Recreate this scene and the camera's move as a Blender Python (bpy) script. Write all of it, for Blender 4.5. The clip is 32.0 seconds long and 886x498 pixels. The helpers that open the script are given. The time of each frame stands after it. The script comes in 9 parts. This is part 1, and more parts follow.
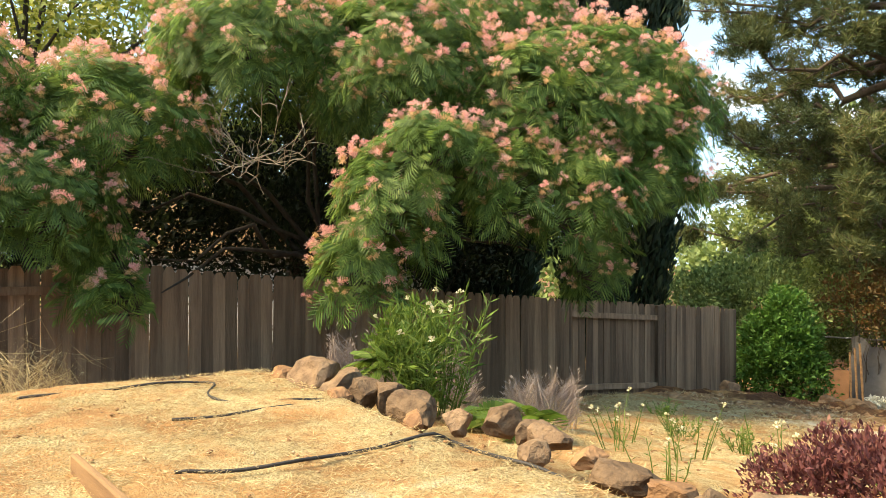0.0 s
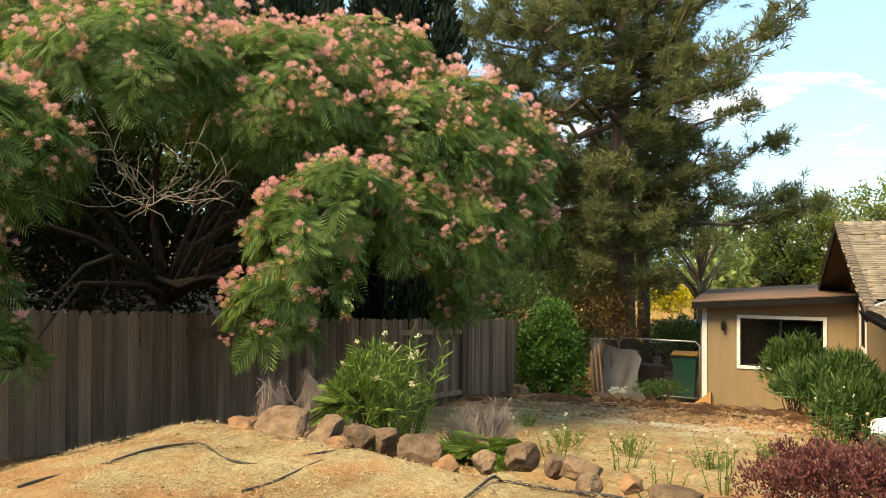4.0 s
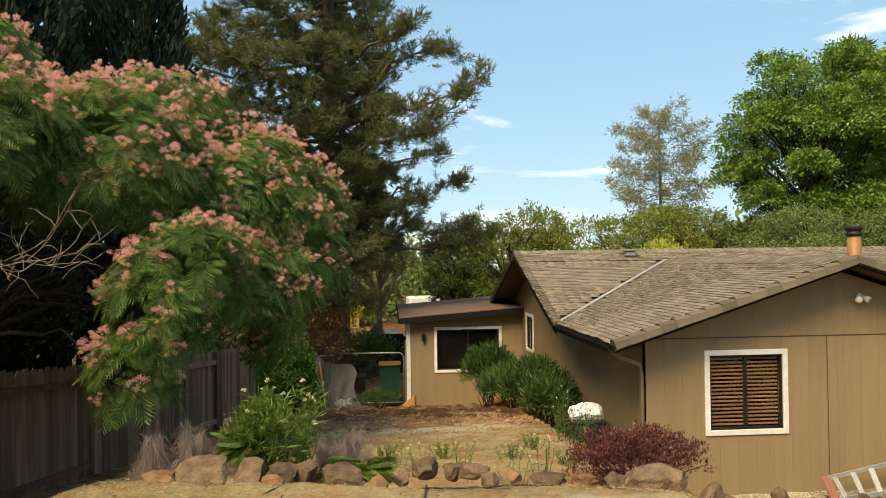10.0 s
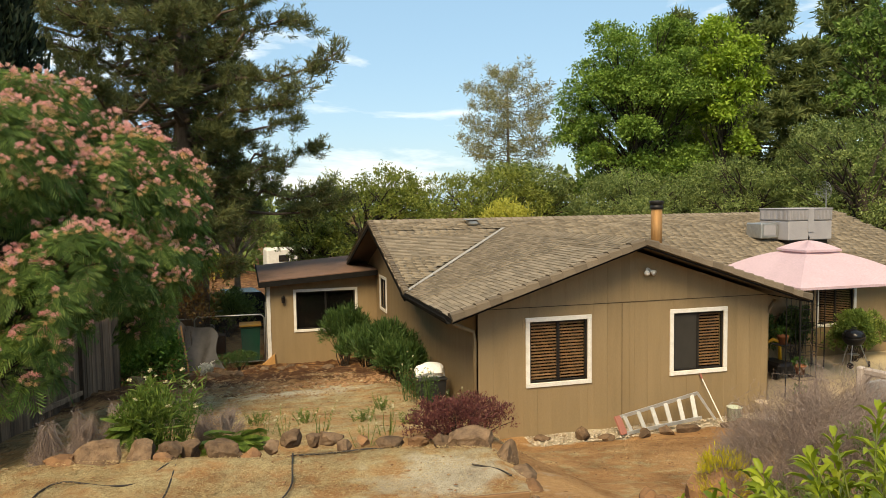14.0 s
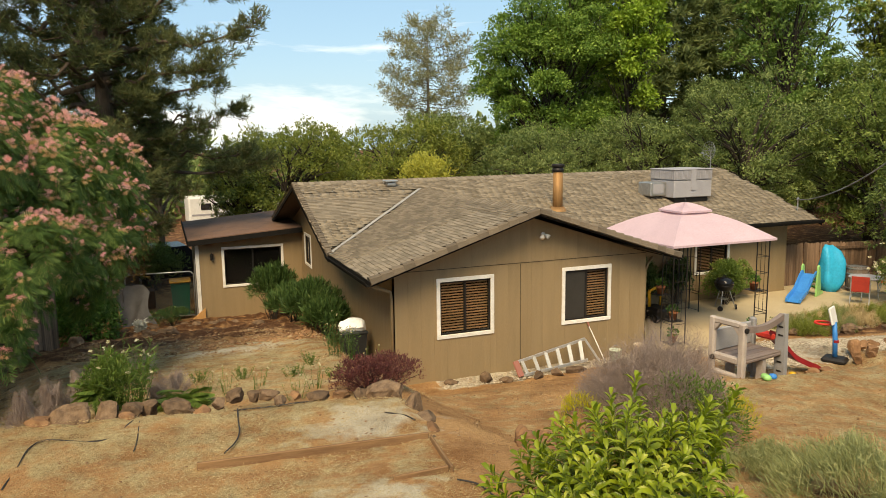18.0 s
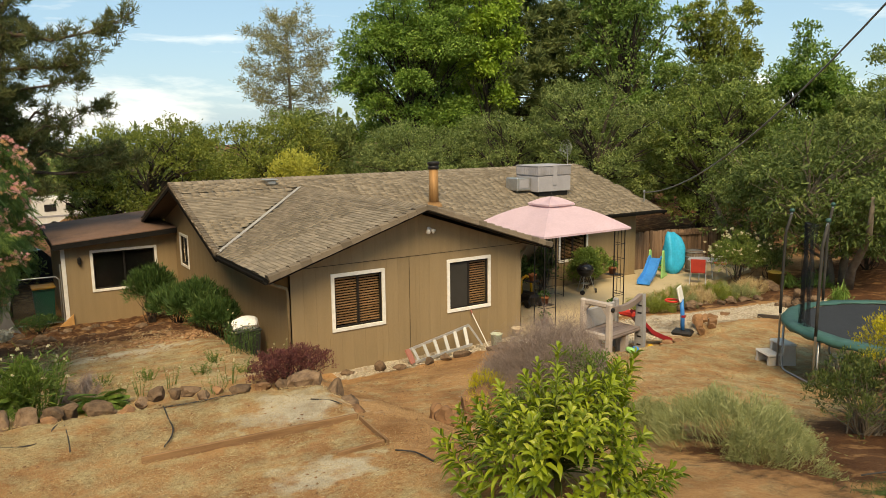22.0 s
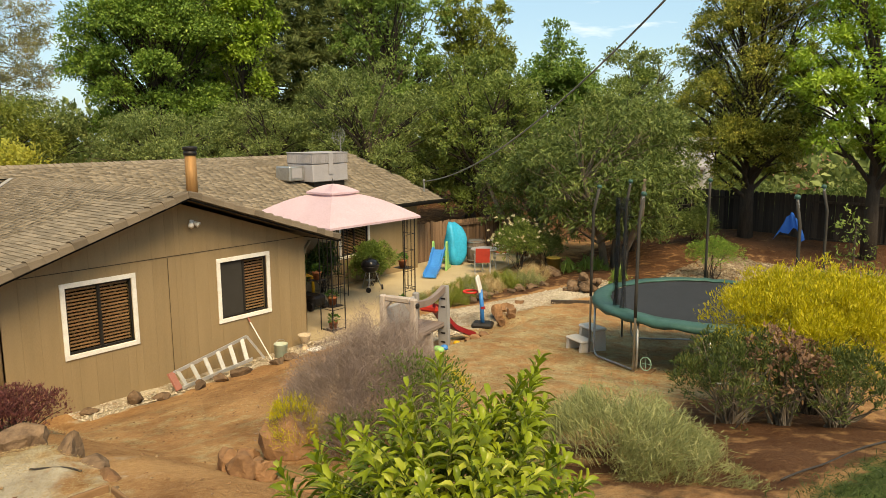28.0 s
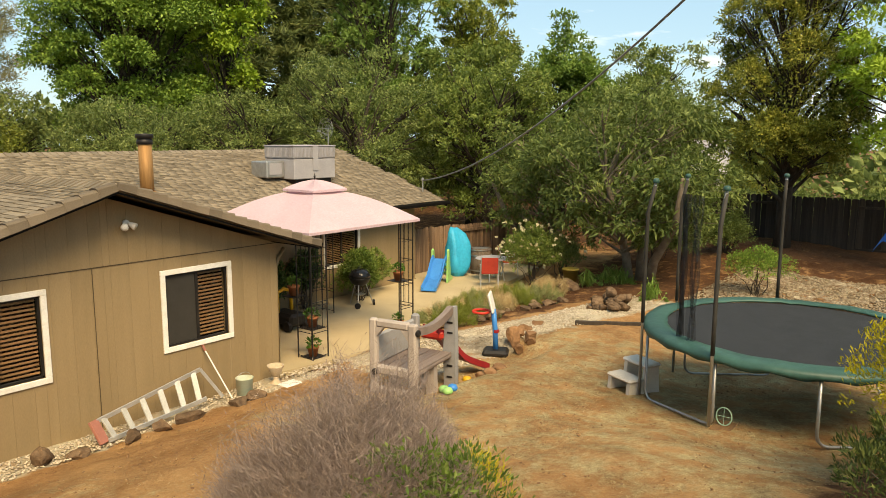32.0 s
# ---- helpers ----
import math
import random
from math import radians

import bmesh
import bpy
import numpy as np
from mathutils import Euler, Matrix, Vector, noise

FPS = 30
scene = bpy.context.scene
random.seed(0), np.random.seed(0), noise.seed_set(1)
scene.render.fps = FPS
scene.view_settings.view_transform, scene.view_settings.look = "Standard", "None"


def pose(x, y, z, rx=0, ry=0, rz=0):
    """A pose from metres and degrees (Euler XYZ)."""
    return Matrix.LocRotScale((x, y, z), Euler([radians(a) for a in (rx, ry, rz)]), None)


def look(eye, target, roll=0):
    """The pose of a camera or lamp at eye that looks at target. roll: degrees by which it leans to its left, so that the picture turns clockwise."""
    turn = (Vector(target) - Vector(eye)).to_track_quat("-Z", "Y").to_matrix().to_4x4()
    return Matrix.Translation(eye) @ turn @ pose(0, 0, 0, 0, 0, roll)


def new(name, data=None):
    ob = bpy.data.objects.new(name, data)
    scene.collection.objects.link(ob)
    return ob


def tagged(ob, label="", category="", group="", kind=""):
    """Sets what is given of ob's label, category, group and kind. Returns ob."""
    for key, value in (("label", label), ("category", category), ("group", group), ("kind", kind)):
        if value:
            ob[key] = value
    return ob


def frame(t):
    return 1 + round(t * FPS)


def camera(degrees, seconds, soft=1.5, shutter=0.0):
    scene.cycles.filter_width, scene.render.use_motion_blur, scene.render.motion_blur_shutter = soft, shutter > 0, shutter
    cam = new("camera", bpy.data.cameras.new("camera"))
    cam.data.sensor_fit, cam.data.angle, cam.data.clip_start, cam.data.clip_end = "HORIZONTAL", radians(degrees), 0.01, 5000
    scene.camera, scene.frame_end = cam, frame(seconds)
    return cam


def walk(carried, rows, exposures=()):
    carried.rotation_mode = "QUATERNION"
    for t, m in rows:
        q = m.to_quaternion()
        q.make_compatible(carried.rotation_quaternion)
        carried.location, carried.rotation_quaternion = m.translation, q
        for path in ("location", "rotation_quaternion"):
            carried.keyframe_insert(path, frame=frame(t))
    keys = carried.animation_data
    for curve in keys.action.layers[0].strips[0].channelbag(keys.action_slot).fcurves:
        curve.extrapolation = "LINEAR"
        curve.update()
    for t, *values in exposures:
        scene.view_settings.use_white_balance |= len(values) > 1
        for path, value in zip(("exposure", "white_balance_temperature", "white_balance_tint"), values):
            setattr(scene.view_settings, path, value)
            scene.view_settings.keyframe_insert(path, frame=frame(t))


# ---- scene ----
cam = camera(62.5, 32.0, soft=0.5)
PATH = [
    (0, (0.198, 0.13, 1.711), (-1.247, 1.512, 1.735), 0.1),
    (0.5, (0.04, -0.069, 1.748), (-1.363, 1.356, 1.773), -0.0),
    (1, (-0.118, -0.267, 1.802), (-1.467, 1.209, 1.824), 0.2),
    (1.5, (-0.274, -0.46, 1.85), (-1.545, 1.085, 1.871), 0.1),
    (2, (-0.431, -0.669, 1.913), (-1.617, 0.942, 1.93), 0.2),
    (2.5, (-0.575, -0.863, 1.964), (-1.678, 0.805, 1.981), 0.2),
    (3, (-0.763, -1.084, 2.02), (-1.762, 0.649, 2.036), 0.3),
    (3.5, (-0.982, -1.314, 2.083), (-1.871, 0.478, 2.1), 0.3),
    (4, (-1.222, -1.535, 2.149), (-2.012, 0.302, 2.167), 0.2),
    (4.5, (-1.503, -1.774, 2.235), (-2.199, 0.101, 2.251), 0.2),
    (6.5, (-2.7, -2.101, 2.221), (-3.05, -0.133, 2.261), -0.7),
    (7, (-2.818, -2.266, 2.255), (-3.065, -0.281, 2.292), -0.7),
    (7.5, (-2.899, -2.445, 2.292), (-3.052, -0.451, 2.329), -0.9),
    (8, (-2.974, -2.631, 2.34), (-3.052, -0.633, 2.376), -0.8),
    (8.5, (-3.015, -2.814, 2.42), (-3.032, -0.815, 2.455), -0.8),
    (9, (-3.041, -3.01, 2.482), (-3.001, -1.011, 2.517), -0.8),
    (9.5, (-3.065, -3.19, 2.572), (-2.971, -1.192, 2.605), -0.8),
    (10, (-3.076, -3.378, 2.657), (-2.924, -1.384, 2.69), -0.8),
    (10.5, (-3.098, -3.565, 2.765), (-2.885, -1.577, 2.796), -0.7),
    (11, (-3.107, -3.773, 2.857), (-2.835, -1.792, 2.888), -0.8),
    (11.5, (-3.128, -3.968, 2.928), (-2.807, -1.994, 2.958), -0.8),
    (12, (-3.145, -4.182, 3.002), (-2.776, -2.216, 3.007), -0.8),
    (12.5, (-3.168, -4.358, 3.075), (-2.756, -2.401, 3.04), -0.8),
    (13, (-3.181, -4.552, 3.182), (-2.731, -2.604, 3.11), -0.9),
    (13.5, (-3.201, -4.747, 3.317), (-2.713, -2.811, 3.211), -0.8),
    (14, (-3.225, -4.951, 3.431), (-2.695, -3.027, 3.299), -0.8),
    (14.5, (-3.245, -5.148, 3.536), (-2.675, -3.237, 3.381), -0.8),
    (15, (-3.272, -5.368, 3.637), (-2.672, -3.469, 3.46), -0.8),
    (15.5, (-3.315, -5.59, 3.756), (-2.69, -3.7, 3.559), -0.7),
    (17.5, (-3.494, -6.416, 4.158), (-2.806, -4.559, 3.877), -0.8),
    (18, (-3.55, -6.597, 4.215), (-2.833, -4.755, 3.912), -0.8),
    (18.5, (-3.611, -6.796, 4.264), (-2.865, -4.969, 3.939), -0.8),
    (19, (-3.682, -6.948, 4.296), (-2.886, -5.143, 3.971), -0.8),
    (19.5, (-3.77, -7.049, 4.308), (-2.913, -5.271, 3.984), -0.7),
    (20, (-3.909, -7.111, 4.325), (-3.0, -5.36, 4.0), -0.7),
    (20.5, (-4.09, -7.136, 4.35), (-3.133, -5.41, 4.025), -0.8),
    (21, (-4.278, -7.12, 4.361), (-3.278, -5.419, 4.036), -0.7),
    (21.5, (-4.462, -7.08, 4.367), (-3.427, -5.399, 4.043), -0.7),
    (22, (-4.635, -7.033, 4.363), (-3.57, -5.371, 4.041), -0.7),
    (22.5, (-4.793, -6.977, 4.375), (-3.69, -5.34, 4.051), -0.6),
    (23, (-4.943, -6.93, 4.371), (-3.788, -5.33, 4.048), -0.7),
    (23.5, (-5.043, -6.859, 4.375), (-3.825, -5.306, 4.051), -0.6),
    (24, (-5.063, -6.733, 4.344), (-3.767, -5.245, 4.022), -0.6),
    (24.5, (-5.011, -6.556, 4.324), (-3.656, -5.121, 4.003), -0.5),
    (25, (-4.93, -6.356, 4.279), (-3.537, -4.957, 3.959), -0.5),
    (25.5, (-4.792, -6.151, 4.225), (-3.373, -4.779, 3.903), -0.5),
    (27.5, (-3.837, -5.046, 3.842), (-2.3, -3.807, 3.521), -0.3),
    (28, (-3.574, -4.792, 3.752), (-2.025, -3.568, 3.431), -0.3),
    (28.5, (-3.348, -4.536, 3.615), (-1.795, -3.318, 3.292), -0.1),
    (29, (-3.079, -4.288, 3.473), (-1.524, -3.074, 3.151), -0.1),
    (29.5, (-2.765, -4.048, 3.371), (-1.209, -2.833, 3.049), -0.1),
    (30, (-2.467, -3.728, 3.367), (-0.908, -2.515, 3.049), 0.1),
    (30.5, (-2.138, -3.4, 3.37), (-0.576, -2.188, 3.064), 0.3),
    (31, (-1.802, -3.098, 3.368), (-0.24, -1.887, 3.062), 0.4),
    (31.5, (-1.487, -2.858, 3.33), (0.076, -1.647, 3.027), 0.3),
    (32, (-1.187, -2.598, 3.298), (0.376, -1.387, 2.995), 0.2),
]
walk(cam, [(t, look(eye, target, roll)) for t, eye, target, roll in PATH], exposures=[(0.0, 1.58, 8300, 7), (3.0, 1.42, 8300, 7), (4.0, 1.08, 8250, 7), (6.5, 0.70, 8200, 7), (9.0, 0.45, 8100, 8), (14.0, 0.36, 8100, 8), (19.0, 0.31, 8100, 8), (22.0, 0.25, 8250, 8), (25.0, 0.20, 8500, 8), (28.0, 0.44, 8700, 8), (32.0, 0.50, 8900, 8)])


# ---------- world, sun ----------
world = bpy.data.worlds.new("sky")
scene.world = world
world.use_nodes = True
wt = world.node_tree
wt.nodes.clear()


def wn(kind, **inputs):
    n = wt.nodes.new(kind)
    for k, v in inputs.items():
        n.inputs[k].default_value = v
    return n


SUN_EL, SUN_AZ = 50.0, 212.0
sky = wn("ShaderNodeTexSky")
sky.sky_type = "NISHITA"
sky.sun_disc = False
sky.sun_elevation = radians(SUN_EL)
sky.sun_rotation = radians(SUN_AZ)
sky.air_density, sky.dust_density, sky.ozone_density = 1.0, 0.8, 2.2
wco = wn("ShaderNodeTexCoord")
wmap = wn("ShaderNodeMapping")
wmap.inputs["Scale"].default_value = (1.6, 1.6, 7.0)
wmap.inputs["Rotation"].default_value = (0.1, 0.12, 0.5)
wnoise = wn("ShaderNodeTexNoise", Scale=1.7, Detail=6.0, Roughness=0.6, Distortion=0.4)
wramp = wn("ShaderNodeValToRGB")
wramp.color_ramp.elements[0].position, wramp.color_ramp.elements[1].position = 0.54, 0.76
wmix = wn("ShaderNodeMixRGB")
wmix.inputs[2].default_value = (9.0, 9.2, 9.6, 1)
wbg = wn("ShaderNodeBackground", Strength=0.14)
wout = wn("ShaderNodeOutputWorld")
L = wt.links.new
L(wco.outputs["Generated"], wmap.inputs["Vector"])
L(wmap.outputs[0], wnoise.inputs["Vector"])
L(wnoise.outputs[0], wramp.inputs[0])
L(wramp.outputs[0], wmix.inputs[0])
haze = wn("ShaderNodeMixRGB", Fac=0.6)
haze.inputs[2].default_value = (2.0, 4.0, 6.6, 1)
L(sky.outputs[0], haze.inputs[1])
L(haze.outputs[0], wmix.inputs[1])
L(wmix.outputs[0], wbg.inputs[0])
L(wbg.outputs[0], wout.inputs[0])

sun = new("sun", bpy.data.lights.new("sun", "SUN"))
sun.data.energy, sun.data.angle, sun.data.color = 4.3, radians(32), (1.0, 0.87, 0.67)
_az, _el = radians(SUN_AZ), radians(SUN_EL)
SUN_DIR = Vector((math.sin(_az) * math.cos(_el), math.cos(_az) * math.cos(_el), math.sin(_el)))
sun.matrix_world = look(SUN_DIR * 60, (0, 0, 0))

# ---------- materials ----------
MATS = {}


def mat(name, c1, c2=None, scale=4.0, rough=0.8, bump=0.2, metal=0.0, fine=60.0, spread=0.10, c3=None, stretch=None, spec=0.3, translucent=0.0, island=False, gloss=0.0):
    """A weathered surface: two colours by broad noise, a third in patches, fine grain, relief."""
    if name in MATS:
        return MATS[name]
    c2 = c2 or tuple(v * 0.75 for v in c1)
    m = bpy.data.materials.new(name)
    m.use_nodes = True
    t = m.node_tree
    b = t.nodes["Principled BSDF"]
    ln = t.links.new

    def nd(kind, **inp):
        n = t.nodes.new(kind)
        for k, v in inp.items():
            n.inputs[k].default_value = v
        return n

    co = nd("ShaderNodeTexCoord")
    mp = nd("ShaderNodeMapping")
    if stretch:
        mp.inputs["Scale"].default_value = stretch
    info = nd("ShaderNodeObjectInfo")
    off = nd("ShaderNodeVectorMath")
    off.operation = "ADD"
    mulr = nd("ShaderNodeMath")
    mulr.operation = "MULTIPLY"
    mulr.inputs[1].default_value = 37.0
    ln(info.outputs["Random"], mulr.inputs[0])
    ln(co.outputs["Object"], off.inputs[0])
    ln(mulr.outputs[0], off.inputs[1])
    ln(off.outputs[0], mp.inputs["Vector"])
    n1 = nd("ShaderNodeTexNoise", Scale=scale, Detail=5.0, Roughness=0.6)
    n2 = nd("ShaderNodeTexNoise", Scale=fine, Detail=3.0, Roughness=0.65)
    ln(mp.outputs[0], n1.inputs["Vector"])
    ln(mp.outputs[0], n2.inputs["Vector"])
    r1 = nd("ShaderNodeValToRGB")
    r1.color_ramp.elements[0].position, r1.color_ramp.elements[1].position = 0.32, 0.68
    r1.color_ramp.elements[0].color, r1.color_ramp.elements[1].color = (*c1, 1), (*c2, 1)
    if c3:
        e = r1.color_ramp.elements.new(0.82)
        e.color = (*c3, 1)
    if island:
        g = nd("ShaderNodeNewGeometry")
        mixf = nd("ShaderNodeMath")
        mixf.operation = "MULTIPLY_ADD"
        mixf.inputs[1].default_value = 0.50
        ln(g.outputs["Random Per Island"], mixf.inputs[0])
        half = nd("ShaderNodeMath")
        half.operation = "MULTIPLY"
        half.inputs[1].default_value = 0.55
        ln(n1.outputs[0], half.inputs[0])
        ln(half.outputs[0], mixf.inputs[2])
        ln(mixf.outputs[0], r1.inputs[0])
    else:
        ln(n1.outputs[0], r1.inputs[0])
    # fine grain and a step from piece to piece
    val = nd("ShaderNodeMath")
    val.operation = "MULTIPLY_ADD"
    val.inputs[1].default_value = 0.5
    val.inputs[2].default_value = 0.75
    ln(n2.outputs[0], val.inputs[0])
    per = nd("ShaderNodeMath")
    per.operation = "MULTIPLY_ADD"
    per.inputs[1].default_value = 2 * spread
    per.inputs[2].default_value = 1 - spread
    ln(info.outputs["Random"], per.inputs[0])
    both = nd("ShaderNodeMath")
    both.operation = "MULTIPLY"
    ln(val.outputs[0], both.inputs[0])
    ln(per.outputs[0], both.inputs[1])
    hsv = nd("ShaderNodeHueSaturation")
    ln(r1.outputs[0], hsv.inputs["Color"])
    ln(both.outputs[0], hsv.inputs["Value"])
    ln(hsv.outputs[0], b.inputs["Base Color"])
    b.inputs["Roughness"].default_value = rough
    b.inputs["Metallic"].default_value = metal
    b.inputs["Specular IOR Level"].default_value = spec
    if bump:
        bp = nd("ShaderNodeBump", Strength=bump, Distance=0.02)
        add = nd("ShaderNodeMath")
        add.operation = "ADD"
        ln(n1.outputs[0], add.inputs[0])
        ln(n2.outputs[0], add.inputs[1])
        ln(add.outputs[0], bp.inputs["Height"])
        ln(bp.outputs[0], b.inputs["Normal"])
    if translucent:
        tr = nd("ShaderNodeBsdfTranslucent")
        ln(hsv.outputs[0], tr.inputs["Color"])
        mx = nd("ShaderNodeMixShader")
        mx.inputs[0].default_value = translucent
        ln(b.outputs[0], mx.inputs[1])
        ln(tr.outputs[0], mx.inputs[2])
        ln(mx.outputs[0], t.nodes["Material Output"].inputs["Surface"])
    MATS[name] = m
    return m


def leafmat(name, c1, c2, c3=None, through_light=0.36, rough=0.55):
    return mat(name, c1, c2, scale=0.7, rough=rough, bump=0.0, fine=9.0, c3=c3, translucent=through_light, island=True, spread=0.06)


SIDING = mat("tan_siding_paint", (0.270, 0.195, 0.108), (0.232, 0.166, 0.090), scale=1.2, rough=0.72, bump=0.25, fine=70, spread=0.03, stretch=(3, 3, 0.35))
WHITE = mat("white_trim_paint", (0.74, 0.72, 0.68), (0.62, 0.60, 0.55), scale=6, rough=0.5, bump=0.08)
SHINGLE = mat("brown_shingle", (0.222, 0.182, 0.133), (0.182, 0.148, 0.107), scale=1.1, rough=0.95, bump=0.4, fine=90, spread=0.24)
SHINGLE_ALL = mat("brown_shingle_field", (0.256, 0.210, 0.153), (0.162, 0.132, 0.096), scale=1.1, rough=0.95, bump=0.5, fine=90, spread=0.0, island=True)
CAPBROWN = mat("dark_brown_cap_shingle", (0.165, 0.130, 0.094), (0.118, 0.092, 0.066), scale=1.1, rough=0.95, bump=0.5, fine=90, spread=0.26)
FASCIA = mat("dark_fascia_paint", (0.014, 0.013, 0.012), (0.010, 0.009, 0.008), rough=0.8, bump=0.1, spec=0.1)
SOFFIT = mat("soffit_wood", (0.10, 0.075, 0.048), (0.075, 0.055, 0.035), rough=0.8, bump=0.2, stretch=(1, 8, 1))
METAL = mat("galvanised_steel", (0.42, 0.42, 0.41), (0.32, 0.32, 0.31), scale=8, rough=0.42, bump=0.05, metal=0.75)
DARKGLASS = mat("dark_window_glass", (0.012, 0.013, 0.015), (0.02, 0.021, 0.023), rough=0.05, bump=0.0, spec=0.6)
BLACKIRON = mat("black_iron", (0.014, 0.013, 0.013), (0.025, 0.022, 0.02), rough=0.5, bump=0.1, metal=0.3)
FENCE = mat("weathered_fence_wood", (0.275, 0.175, 0.110), (0.130, 0.080, 0.052), scale=2.2, rough=0.92, bump=0.7, fine=40, spread=0.40, stretch=(5, 5, 0.5), c3=(0.115, 0.095, 0.08))
BARK = mat("bark", (0.065, 0.050, 0.038), (0.035, 0.027, 0.021), scale=5, rough=0.95, bump=0.9, fine=30, stretch=(2, 2, 0.5))
BARK_PALE = mat("pale_bark", (0.20, 0.165, 0.125), (0.12, 0.095, 0.07), scale=5, rough=0.95, bump=0.6, fine=30)
ROCK = mat("lava_rock", (0.205, 0.135, 0.084), (0.092, 0.060, 0.040), scale=9.0, rough=0.97, bump=1.0, fine=34, spread=0.30, c3=(0.37, 0.20, 0.095), spec=0.1)
GRAVEL = mat("pale_gravel", (0.60, 0.51, 0.39), (0.38, 0.31, 0.225), scale=5, rough=0.95, bump=0.4, island=True)
CONCRETE = mat("tan_concrete", (0.44, 0.35, 0.215), (0.36, 0.285, 0.17), scale=0.8, rough=0.85, bump=0.15, fine=50)
HOSE = mat("black_hose", (0.022, 0.019, 0.017), (0.04, 0.034, 0.03), rough=0.6, bump=0.1)


# ---------- mesh helpers ----------
class Shape:
    """Collects verts and faces for one mesh."""

    def __init__(self):
        self.v, self.f = [], []

    def add(self, verts, faces, m=None):
        n = len(self.v)
        self.v += [tuple(m @ Vector(p)) if m else tuple(p) for p in verts]
        self.f += [tuple(i + n for i in q) for q in faces]
        return self

    def box(self, c, s, m=None, ch=0.0):
        x, y, z = (a / 2 for a in s)
        if ch <= 0:
            vs = [(c[0] + i * x, c[1] + j * y, c[2] + k * z) for i in (-1, 1) for j in (-1, 1) for k in (-1, 1)]
            fs = [(0, 1, 3, 2), (4, 6, 7, 5), (0, 4, 5, 1), (2, 3, 7, 6), (0, 2, 6, 4), (1, 5, 7, 3)]
            return self.add(vs, fs, m)
        ch = min(ch, x * 0.9, y * 0.9, z * 0.9)
        idx, vs = {}, []
        for i in (-1, 1):
            for j in (-1, 1):
                for k in (-1, 1):
                    for a in range(3):
                        d = [ch, ch, ch]
                        d[a] = 0
                        idx[i, j, k, a] = len(vs)
                        vs.append((c[0] + i * (x - d[0]), c[1] + j * (y - d[1]), c[2] + k * (z - d[2])))
        fs = []
        for k in (-1, 1):
            q = [(-1, -1), (1, -1), (1, 1), (-1, 1)]
            q = q if k > 0 else q[::-1]
            fs.append([idx[i, j, k, 2] for i, j in q])
            fs.append([idx[k, i, j, 0] for i, j in q])
            fs.append([idx[j, k, i, 1] for i, j in q])
        for i in (-1, 1):
            for j in (-1, 1):
                s2 = 1 if i * j > 0 else -1
                for tri in ([idx[i, j, -1, 0], idx[i, j, -1, 1], idx[i, j, 1, 1], idx[i, j, 1, 0]],):
                    fs.append(tri if s2 > 0 else tri[::-1])
                for tri in ([idx[-1, i, j, 1], idx[-1, i, j, 2], idx[1, i, j, 2], idx[1, i, j, 1]],):
                    fs.append(tri if s2 > 0 else tri[::-1])
                for tri in ([idx[i, -1, j, 2], idx[i, -1, j, 0], idx[i, 1, j, 0], idx[i, 1, j, 2]],):
                    fs.append(tri if s2 > 0 else tri[::-1])
                for k in (-1, 1):
                    tri = [idx[i, j, k, 0], idx[i, j, k, 1], idx[i, j, k, 2]]
                    fs.append(tri if i * j * k > 0 else tri[::-1])
        return self.add(vs, fs, m)

    def tube(self, pts, radii, seg=8, caps=True):
        pts = [Vector(p) for p in pts]
        if not isinstance(radii, (list, tuple)):
            radii = [radii] * len(pts)
        rings, up = [], Vector((0.13, 0.21, 0.97))
        for i, p in enumerate(pts):
            d = (pts[min(i + 1, len(pts) - 1)] - pts[max(i - 1, 0)]).normalized()
            a = d.cross(up)
            a = (a if a.length > 0.05 else d.cross(Vector((1, 0, 0)))).normalized()
            b = d.cross(a)
            up = a.cross(d)
            rings.append([tuple(p + (a * math.cos(k * math.tau / seg) + b * math.sin(k * math.tau / seg)) * radii[i]) for k in range(seg)])
        vs = [q for r in rings for q in r]
        fs = [(i * seg + k, i * seg + (k + 1) % seg, (i + 1) * seg + (k + 1) % seg, (i + 1) * seg + k) for i in range(len(pts) - 1) for k in range(seg)]
        if caps:
            fs += [tuple(range(seg))[::-1], tuple((len(pts) - 1) * seg + k for k in range(seg))]
        return self.add(vs, fs)

    def lathe(self, profile, seg=16, c=(0, 0, 0), m=None):
        vs = [(c[0] + r * math.cos(k * math.tau / seg), c[1] + r * math.sin(k * math.tau / seg), c[2] + z) for r, z in profile for k in range(seg)]
        fs = [(i * seg + k, i * seg + (k + 1) % seg, (i + 1) * seg + (k + 1) % seg, (i + 1) * seg + k) for i in range(len(profile) - 1) for k in range(seg)]
        fs += [tuple(range(seg))[::-1], tuple((len(profile) - 1) * seg + k for k in range(seg))]
        return self.add(vs, fs, m)

    def prism(self, poly, a, b):
        """A flat polygon (3D points) swept from offset a to offset b (vectors)."""
        n = len(poly)
        vs = [tuple(Vector(p) + Vector(a)) for p in poly] + [tuple(Vector(p) + Vector(b)) for p in poly]
        fs = [tuple(range(n))[::-1], tuple(range(n, 2 * n))] + [(i, (i + 1) % n, n + (i + 1) % n, n + i) for i in range(n)]
        return self.add(vs, fs)

    def mesh(self, name, material, smooth=False):
        me = bpy.data.meshes.new(name)
        me.from_pydata(self.v, [], self.f)
        me.materials.append(material)
        if smooth:
            me.polygons.foreach_set("use_smooth", [True] * len(me.polygons))
        return me


